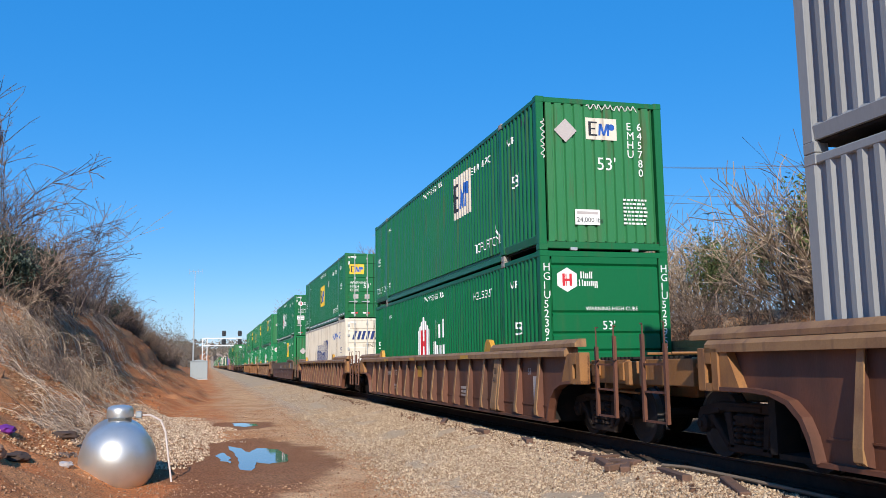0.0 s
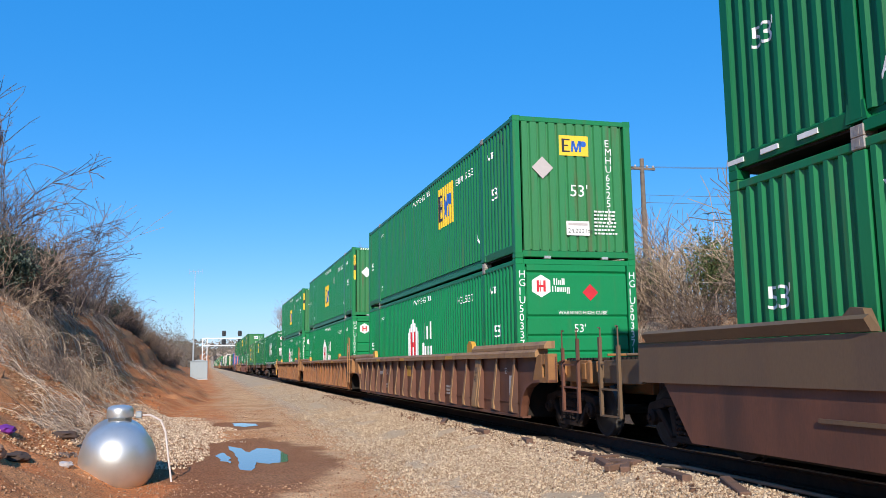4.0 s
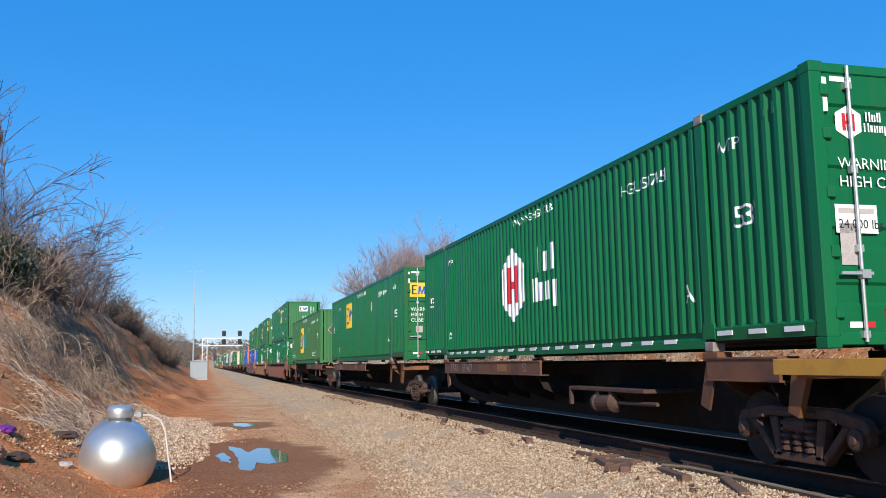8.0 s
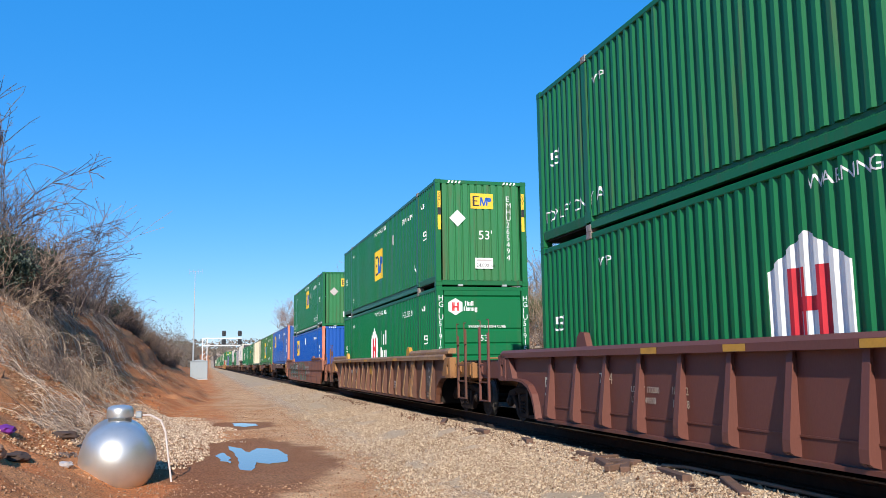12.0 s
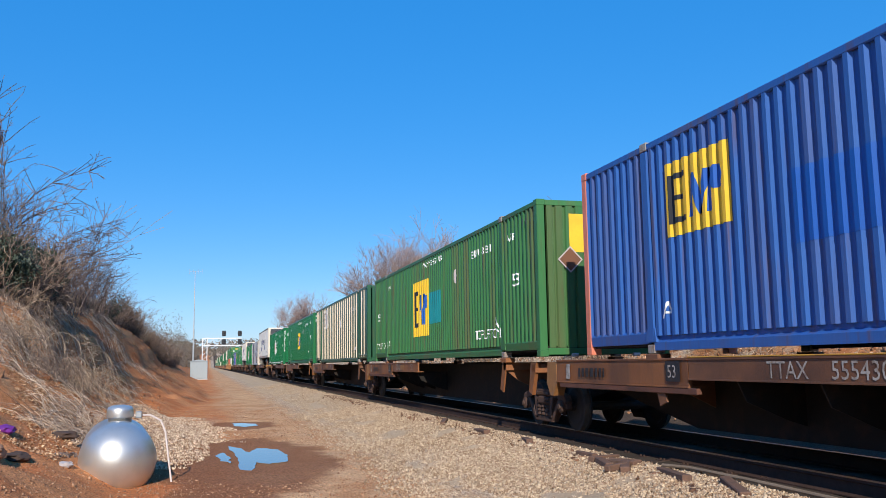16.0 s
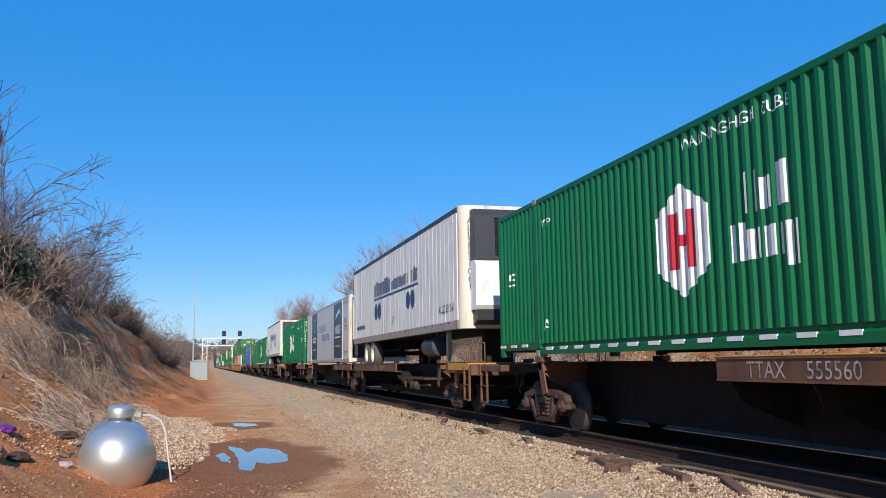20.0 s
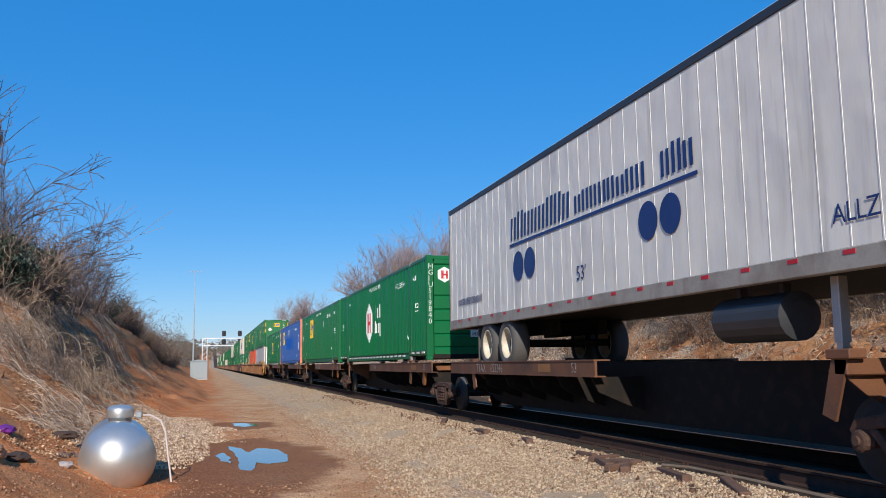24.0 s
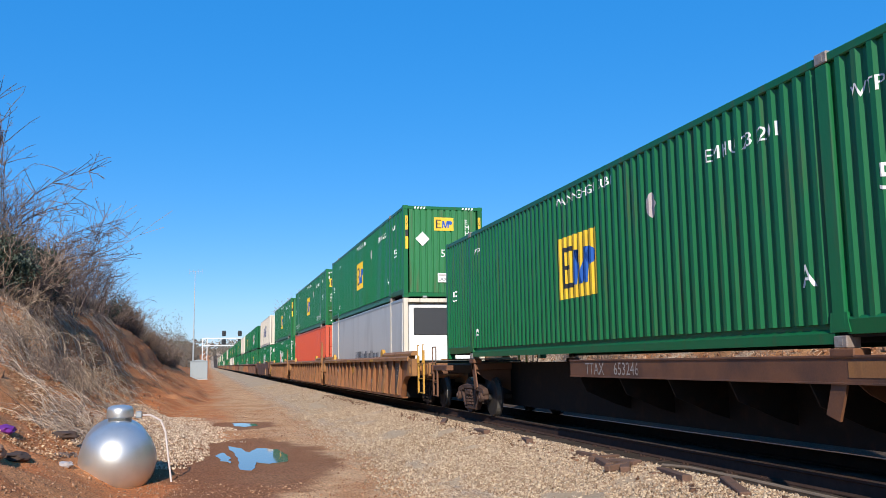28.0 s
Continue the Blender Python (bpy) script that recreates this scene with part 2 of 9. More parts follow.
def disc(u, v, r, n=28):
    return [(u + r * math.cos(2 * math.pi * i / n), v + r * math.sin(2 * math.pi * i / n)) for i in range(n)]


# ---- 53 foot containers: local x across (-1.295 faces the camera's side), y from the leading end back, z up ----
BOX_L, BOX_W, BOX_H = 16.154, 2.591, 2.896
HALF = BOX_W / 2
PITCH_Y, OUT_FLAT, SLANT = 0.2115, 0.066, 0.040
RIB_IN, RIB_OUT = 0.052, 0.010
CUTS = []
yy = 0.13
while yy < 16.02:
    for dy, dep in ((0.0, RIB_OUT), (OUT_FLAT, RIB_OUT), (OUT_FLAT + SLANT, RIB_IN), (PITCH_Y - SLANT, RIB_IN)):
        CUTS.append((yy + dy, dep))
    yy += PITCH_Y
CUT_Y = [c[0] for c in CUTS]
CUT_D = [c[1] for c in CUTS]


def rib_depth(y):
    return float(np.interp(y, CUT_Y, CUT_D))


def wrap_side(bm, y_left, z0, ribs=True):
    """Lays a flat drawing on the near side: u runs towards the leading end, and the paint follows the ribs."""
    for v in bm.verts:
        v.co = (0, y_left - v.co.x, z0 + v.co.y)
    if ribs and bm.verts:
        lo, hi = min(v.co.y for v in bm.verts), max(v.co.y for v in bm.verts)
        for c in CUT_Y:
            if lo < c < hi:
                bmesh.ops.bisect_plane(bm, geom=bm.verts[:] + bm.edges[:] + bm.faces[:], plane_co=(0, c, 0), plane_no=(0, 1, 0))
    for v in bm.verts:
        v.co.x = -HALF + (rib_depth(v.co.y) if ribs else 0.0) - 0.004
    return bm


def wrap_front(bm, x0, z0, y=-0.004):
    for v in bm.verts:
        v.co = (x0 + v.co.x, y, z0 + v.co.y)
    return bm


def stored_side(key, make, y_left, z0, material, ribs=True):
    k = ("side", key, round(y_left, 2), round(z0, 2), ribs, material.name)
    if k not in STORE:
        bm = wrap_side(make(), y_left, z0, ribs)
        me = bpy.data.meshes.new("marking")
        bm.to_mesh(me)
        bm.free()
        me.materials.append(material)
        STORE[k] = me
    return STORE[k]


def stored_front(key, make, x0, z0, y, material):
    k = ("front", key, round(x0, 2), round(z0, 2), y, material.name)
    if k not in STORE:
        bm = wrap_front(make(), x0, z0, y)
        me = bpy.data.meshes.new("marking")
        bm.to_mesh(me)
        bm.free()
        me.materials.append(material)
        STORE[k] = me
    return STORE[k]


def side_text(root, text, y_left, z0, size, material=None, ribs=True, name="lettering"):
    material = material or WHITE
    piece(name, stored_side(("t", text, size), lambda: flat_text(text, size), y_left, z0, material, ribs), root)


def side_shape(root, key, polys, y_left, z0, material, ribs=True, name="logo_shape", label=""):
    piece(name, stored_side(("s", key), lambda: flat_shape(polys), y_left, z0, material, ribs), root, label)


def front_text(root, text, x0, z0, size, material=None, y=-0.004, line=1.0, name="lettering"):
    piece(name, stored_front(("t", text, size, line), lambda: flat_text(text, size, line), x0, z0, y, material or WHITE), root)


def front_shape(root, key, polys, x0, z0, material, y=-0.004, name="logo_shape", label=""):
    piece(name, stored_front(("s", key), lambda: flat_shape(polys), x0, z0, y, material), root, label)


def logo_box(root, side, at, z0, w, h, ground, dark, blue, y=-0.004):
    """The lessor's mark: a coloured panel with a dark bracket and blue strokes, as plain shapes."""
    put = (lambda k, p, m, d, nm: side_shape(root, k, p, at, z0, m, name=nm)) if side else (lambda k, p, m, d, nm: front_shape(root, k, p, at, z0, m, y - d, name=nm))
    k = (w, h)
    put(("panel", k), [rect(0, 0, w, h)], ground, 0.0, "logo_panel")
    a, b = 0.09 * w, 0.17 * h
    bracket = [rect(a, b, a + 0.085 * w, h - b), rect(a + 0.085 * w, b, 0.37 * w, b + 0.075 * h), rect(a + 0.085 * w, h - b - 0.075 * h, 0.37 * w, h - b), rect(a + 0.085 * w, 0.47 * h, 0.31 * w, 0.535 * h)]
    zig = [[(0.40 * w, 0.2 * h), (0.47 * w, 0.2 * h), (0.50 * w, 0.75 * h), (0.43 * w, 0.75 * h)], [(0.43 * w, 0.75 * h), (0.52 * w, 0.75 * h), (0.61 * w, 0.2 * h), (0.55 * w, 0.2 * h)],
           [(0.55 * w, 0.2 * h), (0.61 * w, 0.2 * h), (0.75 * w, 0.75 * h), (0.66 * w, 0.75 * h)], [(0.68 * w, 0.2 * h), (0.75 * w, 0.2 * h), (0.77 * w, 0.75 * h), (0.70 * w, 0.75 * h)],
           disc(0.83 * w, 0.60 * h, 0.10 * w, 14)]
    if side:
        for nm, pl, m in (("logo_bracket", bracket, dark), ("logo_stroke", zig, blue)):
            me = stored_side(("s", nm, k), lambda pl=pl: flat_shape(pl), at, z0, m)
            ob = piece(nm, me, root)
            ob.matrix_basis = pose(-0.003, 0, 0)
    else:
        put(("bars", k), bracket, dark, 0.003, "logo_bracket")
        put(("strokes", k), zig, blue, 0.003, "logo_stroke")


def hexagon(r, tall=1.0):
    return [(r * math.cos(math.pi / 2 + i * math.pi / 3), tall * r * math.sin(math.pi / 2 + i * math.pi / 3)) for i in range(6)]


def block_strokes(a, b, z0, z1, t):
    """One plain block of a word mark: two uprights."""
    return [(a, z0, a + t, z1), (b - t, z0, b, z1)]


def hub_mark(root, side, at, z0, r, y=-0.004, word=True):
    """White hexagon with dark red upright bars, and a word mark as plain blocks."""
    bars = [rect(-0.42 * r, -0.50 * r, -0.20 * r, 0.50 * r), rect(0.20 * r, -0.50 * r, 0.42 * r, 0.50 * r), rect(-0.14 * r, -0.5 * r, -0.05 * r, 0.5 * r), rect(-0.05 * r, -0.11 * r, 0.20 * r, 0.09 * r), rect(-0.20 * r, -0.11 * r, -0.14 * r, 0.09 * r)]
    wide = 1.5 * r if side else 1.18 * r
    word_p = []
    x = wide + (0.25 * r if side else 0.0)
    for bw, top in ((0.34, 0.68), (0.27, 0.54), (0.27, 0.68)):
        word_p += [rect(*q) for q in block_strokes(x, x + bw * r, 0.12 * r, top * r, 0.11 * r)]
        x += (bw + 0.08) * r
    x = wide - 0.15 * r
    for bw, low, top in ((0.36, -0.50, 0.02), (0.17, -0.50, -0.10), (0.27, -0.50, -0.10), (0.26, -0.50, -0.10), (0.27, -0.66, -0.10)):
        word_p += [rect(*q) for q in block_strokes(x, x + bw * r, low * r, top * r, 0.10 * r)]
        x += (bw + 0.08) * r
    tall = 1.0
    if side:
        side_shape(root, ("hexa", r), [hexagon(r, tall)], at, z0, WHITE, name="logo_hexagon")
        ob = piece("logo_bracket", stored_side(("hexbars", r), lambda: flat_shape(bars), at, z0, RED), root)
        ob.matrix_basis = pose(-0.003, 0, 0)
        if word:
            for k, p in enumerate(word_p):
                side_shape(root, ("hexword", r, k), [[(u + 0.1 * r, v * 1.15) for u, v in p]], at, z0, WHITE, name="word_block")
    else:
        front_shape(root, ("hexa", r), [hexagon(r)], at, z0, WHITE, y, name="logo_hexagon")
        front_shape(root, ("hexbars", r), bars, at, z0, RED, y - 0.003, name="logo_bracket")
        if word:
            for k, p in enumerate(word_p):
                front_shape(root, ("hexword", r, k), [p], at, z0, WHITE, y, name="word_block")


# -- the shell's meshes --
def make_side(bm):
    z0, z1 = 0.235, 2.80
    pts = [(CUT_Y[i], CUT_D[i]) for i in range(len(CUTS)) if CUT_Y[i] < 16.03]
    a = [bm.verts.new((-HALF + d, y, z0)) for y, d in pts]
    b = [bm.verts.new((-HALF + d, y, z1)) for y, d in pts]
    for i in range(len(pts) - 1):
        bm.faces.new((a[i], b[i], b[i + 1], a[i + 1]))
    y0, y1 = pts[0][0], pts[-1][0]
    q = [bm.verts.new((-HALF + 0.075, y, z)) for y, z in ((y0, z0), (y1, z0), (y1, z1), (y0, z1))]
    bm.faces.new((q[0], q[1], q[2], q[3]))
    bm.faces.new([*a, q[1], q[0]])
    bm.faces.new((a[0], q[0], q[3], b[0]))
    bm.faces.new((a[-1], b[-1], q[2], q[1]))


def make_sheet_side(bm):
    box(bm, -HALF + 0.03, -HALF + 0.075, 0.12, 16.03, 0.16, 2.80)


def make_sheet_ribs(bm):
    y = 0.80
    while y < 16:
        if not (1.8 < y < 2.25 or 13.9 < y < 14.35):
            box(bm, -HALF + 0.002, -HALF + 0.031, y, y + 0.055, 0.18, 2.79)
        y += 0.603


def make_front_ribs(bm):
    x, pts = -1.10, []
    while x < 1.06:
        pts += [(x, 0.012), (x + 0.115, 0.012), (x + 0.135, 0.05), (x + 0.165, 0.05), (x + 0.185, 0.012)]
        x += 0.20
    a = [bm.verts.new((px, d, 0.16)) for px, d in pts]
    b = [bm.verts.new((px, d, 2.80)) for px, d in pts]
    for i in range(len(pts) - 1):
        bm.faces.new((a[i], a[i + 1], b[i + 1], b[i]))
    q = [bm.verts.new((px, 0.075, z)) for px, z in ((pts[0][0], 0.16), (pts[-1][0], 0.16), (pts[-1][0], 2.8), (pts[0][0], 2.8))]
    bm.faces.new(q)
    bm.faces.new((a[0], b[0], q[3], q[0]))
    bm.faces.new((a[-1], q[1], q[2], b[-1]))


def make_bulkhead(bm):
    levels = [(0.14, 0.02), (0.30, 0.02), (0.34, 0.055), (0.38, 0.02), (0.66, 0.02), (0.70, 0.055), (0.74, 0.02), (1.02, 0.02), (1.06, 0.055), (1.10, 0.02), (1.34, 0.02), (1.38, 0.055), (1.42, 0.02), (1.72, 0.02), (1.76, 0.055), (1.80, 0.02), (2.58, 0.02), (2.63, 0.055), (2.67, 0.012), (2.80, 0.012)]
    w = 1.07
    a = [bm.verts.new((-w, d, z)) for z, d in levels]
    b = [bm.verts.new((w, d, z)) for z, d in levels]
    for i in range(len(levels) - 1):
        bm.faces.new((a[i], b[i], b[i + 1], a[i + 1]))
    q = [bm.verts.new((x, 0.08, z)) for x, z in ((-w, 0.14), (w, 0.14), (w, 2.8), (-w, 2.8))]
    bm.faces.new(q)


def make_leaf(bm):
    levels = [(0.10, 0.02), (0.42, 0.02), (0.45, 0.045), (0.62, 0.045), (0.65, 0.02), (0.98, 0.02), (1.01, 0.045), (1.18, 0.045), (1.21, 0.02), (1.60, 0.02), (1.63, 0.045), (1.80, 0.045), (1.83, 0.02), (2.24, 0.02), (2.27, 0.045), (2.44, 0.045), (2.47, 0.02), (2.80, 0.02)]
    x0, x1 = 0.015, 1.15
    a = [bm.verts.new((x0, d, z)) for z, d in levels]
    b = [bm.verts.new((x1, d, z)) for z, d in levels]
    for i in range(len(levels) - 1):
        bm.faces.new((a[i], b[i], b[i + 1], a[i + 1]))
    q = [bm.verts.new((x, 0.08, z)) for x, z in ((x0, 0.1), (x1, 0.1), (x1, 2.8), (x0, 2.8))]
    bm.faces.new(q)
    bm.faces.new([*a[::-1], q[0], q[3]])
    bm.faces.new([*b, q[2], q[1]])


def make_rail_mid(bm):
    prism(bm, [(-HALF + 0.004, 0.04), (-HALF + 0.004, 0.145), (-HALF + 0.058, 0.18), (-HALF + 0.058, 0.245), (-HALF + 0.10, 0.245), (-HALF + 0.10, 0.04)], 2.15, 14.0, "y")


def make_rail_end(bm):
    prism(bm, [(-HALF + 0.02, 0.13), (-HALF + 0.004, 0.27), (-HALF + 0.03, 0.30), (-HALF + 0.10, 0.30), (-HALF + 0.10, 0.13)], 0.16, 1.98, "y")


def shell(name, paint, front, post_paint=None, sheet=False, strip=False):
    """A container's body with its side panels, rails, posts and one of three kinds of leading end."""
    post_paint = post_paint or paint
    root = empty(name)
    turn = pose(0, BOX_L, 0, 0, 0, 180)
    side = kept("sheet_side" if sheet else "rib_side", make_sheet_side if sheet else make_side, paint)
    for m in (None, turn):
        piece("side_panel", side, root, m=m)
    if sheet:
        piece("side_ribs", kept("sheet_ribs", make_sheet_ribs, BARE_RIB), root, "bare metal upright ribs")
    piece("roof", kept("roof", lambda bm: box(bm, -HALF + 0.03, HALF - 0.03, 0.05, BOX_L - 0.05, 2.82, 2.885, 0.02), paint), root)
    piece("base", kept("base", lambda bm: box(bm, -HALF + 0.06, HALF - 0.06, 0.05, BOX_L - 0.05, 0.10, 0.19), GRIME_SHADE), root, "grimy underframe")
    for m in (None, turn):
        piece("top_rail", kept("top_rail", lambda bm: box(bm, -HALF + 0.006, -HALF + 0.09, 0.15, BOX_L - 0.15, 2.79, 2.885, 0.012), paint), root, m=m)
        piece("bottom_rail", kept("bottom_rail", make_rail_mid, paint), root, m=m)
        piece("end_rail", kept("end_rail", make_rail_end, paint), root, m=m)
        piece("end_rail", kept("end_rail", make_rail_end, paint), root, m=(pose(0, 14.01, 0) if m is None else turn @ pose(0, 14.01, 0)))
        for y in (0.0, BOX_L - 0.16):
            wide = 0.195 if (front == "bulk" and y == 0) else 0.15
            piece("corner_post", kept(("corner_post", wide, y == 0), lambda bm, wide=wide: box(bm, -HALF, -HALF + wide, 0.0, 0.16, 0.11, 2.80, 0.012), post_paint), root, m=(pose(0, y, 0) if m is None else turn @ pose(0, BOX_L - 0.16 - y, 0)))
        for y in (1.98, 13.99):
            piece("lift_post", kept("lift_post", lambda bm: (box(bm, -HALF - 0.004, -HALF + 0.09, 0.0, 0.18, 0.16, 2.78, 0.012), prism(bm, [(-0.05, 0.15), (0.23, 0.15), (0.20, 0.34), (-0.02, 0.34)], -HALF - 0.002, -HALF + 0.05, "x")), paint), root, m=(pose(0, y, 0) if m is None else turn @ pose(0, y - 0.01, 0)))
            for z in (0.0, 2.79):
                piece("corner_casting", kept("casting", lambda bm: (box(bm, -HALF - 0.006, -HALF + 0.16, 0.0, 0.18, 0.0, 0.118, 0.01), box(bm, -HALF - 0.009, -HALF - 0.004, 0.06, 0.12, 0.025, 0.09)), OLD_STEEL), root, m=(pose(0, y, z) if m is None else turn @ pose(0, y - 0.01, z)))
        for y in (0.0, BOX_L - 0.18):
            piece("corner_casting", kept("end_casting", lambda bm: box(bm, -HALF - 0.004, -HALF + 0.165, -0.004, 0.176, 0.0, 0.118, 0.01), post_paint), root, m=(pose(0, y, 0) if m is None else turn @ pose(0, y + 0.008, 0)))
            piece("corner_casting", kept("end_casting", lambda bm: box(bm, -HALF - 0.004, -HALF + 0.165, -0.004, 0.176, 0.0, 0.118, 0.01), post_paint), root, m=(pose(0, y, 2.785) if m is None else turn @ pose(0, y + 0.008, 2.785)))
    piece("rear_wall", kept("rear_wall", lambda bm: box(bm, -1.16, 1.16, BOX_L - 0.1, BOX_L - 0.03, 0.15, 2.8), paint), root)
    piece("front_sill", kept("front_sill", lambda bm: box(bm, -1.14, 1.14, 0.004, 0.14, 0.03, 0.155, 0.01), paint if front != "bulk" else GRIME_SHADE), root)
    piece("front_header", kept("front_header", lambda bm: box(bm, -1.14, 1.14, 0.004, 0.12, 2.785, 2.89, 0.01), paint), root)
    if front == "corr":
        piece("front_wall", kept("front_ribs", make_front_ribs, GREEN_FRONT if paint in (GREEN, GREEN_FRESH) else paint), root)
        for sx in (-0.62, 0.62):
            piece("lock_block", kept("lock_block", lambda bm: box(bm, -0.07, 0.07, -0.012, 0.06, -0.025, 0.035, 0.008), GALV), root, m=pose(sx, 0, 0.02))
    elif front == "bulk":
        piece("front_wall", kept("bulkhead", make_bulkhead, paint), root)
    else:
        leaf = kept("door_leaf", make_leaf, paint)
        for sx in (0, 1):
            m = pose(0, 0, 0) if sx else pose(-1.165, 0, 0)
            door = piece("door", leaf, root, m=m)
            for lx in (0.30, 0.86):
                piece("lock_rod", kept("lock_rod", lambda bm: (tube(bm, (0, -0.025, 0.06), (0, -0.025, 2.86), 0.019, 8), *(box(bm, -0.04, 0.04, -0.035, 0.02, z, z + 0.07) for z in (0.10, 0.95, 1.75, 2.62))), GALV, False), door, "galvanised lock rod", pose(lx, 0, 0))
                piece("door_handle", kept("door_handle", lambda bm: (box(bm, -0.03, 0.34, -0.05, -0.03, 0.0, 0.03), box(bm, 0.20, 0.30, -0.06, 0.02, -0.035, 0.05)), GALV), door, "", pose(lx - 0.22, 0, 0.72))
            for hz in (0.35, 0.95, 1.55, 2.15, 2.6):
                piece("hinge", kept("hinge", lambda bm: box(bm, -0.04, 0.06, -0.02, 0.03, -0.06, 0.06, 0.01), GALV if paint == WHITE_BOX else paint), door, m=pose(1.14 if sx else 0.02, 0, hz))
        piece("door_seal", kept("seal", lambda bm: box(bm, -0.009, 0.009, 0.004, 0.05, 0.12, 2.8), BLACK), root)
        for i, lx in enumerate((-1.02, -0.50, 0.25, 0.80)):
            front_shape(root, "refl_w", [rect(0, 0, 0.15, 0.06)], lx, 0.20, WHITE, 0.012, "reflector")
            front_shape(root, "refl_r", [rect(0.15, 0, 0.30, 0.06)], lx, 0.20, RED, 0.012, "reflector")
        front_shape(root, "refl_top", [rect(0, 0, 0.26, 0.055)], -1.05, 2.70, WHITE, 0.012, "reflector")
        front_shape(root, "refl_top", [rect(0, 0, 0.26, 0.055)], 0.78, 2.70, WHITE, 0.012, "reflector")
        front_shape(root, "refl_up", [rect(0, 0, 0.06, 0.36)], -1.15, 2.38, WHITE, 0.012, "reflector")
        front_shape(root, "refl_up", [rect(0, 0, 0.06, 0.36)], 1.07, 2.38, WHITE, 0.012, "reflector")
    if strip:
        y = 0.35
        while y < 16:
            if not (1.75 < y < 2.3 or 13.7 < y < 14.25):
                zz = 0.185 if (y < 1.9 or y > 14.1) else 0.115
                me = kept(("reflector", zz > 0.15), lambda bm, zz=zz: box(bm, -HALF - 0.003, -HALF + 0.02, 0.0, 0.30, zz, zz + 0.055), WHITE)
                piece("side_reflector", me, root, m=pose(0, y, 0))
            y += 0.62
    for y in (1.05, 1.22):
        if not sheet:
            piece("vent", kept("vent", lambda bm: box(bm, -HALF + 0.006, -HALF + 0.05, 0.0, 0.05, 2.52, 2.66, 0.008), DARK_PLASTIC if paint in (GREEN, GREEN_FRESH, GREEN_OLD, BLUE) else paint), root, m=pose(0, y - 0.45, 0))
    return root


def small_print(root, x0, z_top, rows, cols, w, key, y=-0.004):
    """Lines too small to read, as bars."""
    r = random.Random(key)
    polys = []
    for i in range(rows):
        u = 0.0
        while u < w - 0.04:
            d = r.uniform(0.05, 0.13)
            polys.append(rect(u, -i * 0.075 - 0.036, min(u + d * 0.6, w), -i * 0.075))
            u += d * 0.6 + 0.022
    front_shape(root, ("print", key, rows, w), polys, x0, z_top, WHITE, y, "small_print")


def diamond(s):
    return [(0, -s), (s, 0), (0, s), (-s, 0)]


def load_plate(root, x0, z0, y=-0.010):
    front_shape(root, "plate", [rect(0, 0, 0.50, 0.29)], x0, z0, WHITE, y, "rating_plate")
    front_text(root, "24,000 lbs", x0 + 0.03, z0 + 0.05, 0.095, BLACK, y - 0.003)
    front_shape(root, "plate_bar", [rect(0, 0, 0.42, 0.05)], x0 + 0.04, z0 + 0.20, PLACARD, y - 0.003, "small_print")


def side_marks(root, low=False, number="", mirror=False, word=True):
    """The white side lettering; where the ribs face away it drops out of sight by itself."""
    side_text(root, "53'", 1.45, 1.40, 0.26)
    side_text(root, "53'", 15.6, 1.40, 0.26)
    side_text(root, "WTP", 1.75, 2.32, 0.15)
    side_text(root, "WTP", 13.85, 2.32, 0.15)
    if word:
        side_text(root, "WARNING HIGH CUBE", 8.9, 2.56, 0.15)
    side_text(root, "A", 2.62, 0.62, 0.24)
    side_text(root, "A", 13.75, 0.45, 0.22)
    if number:
        side_text(root, number, 3.75, 2.30, 0.17)


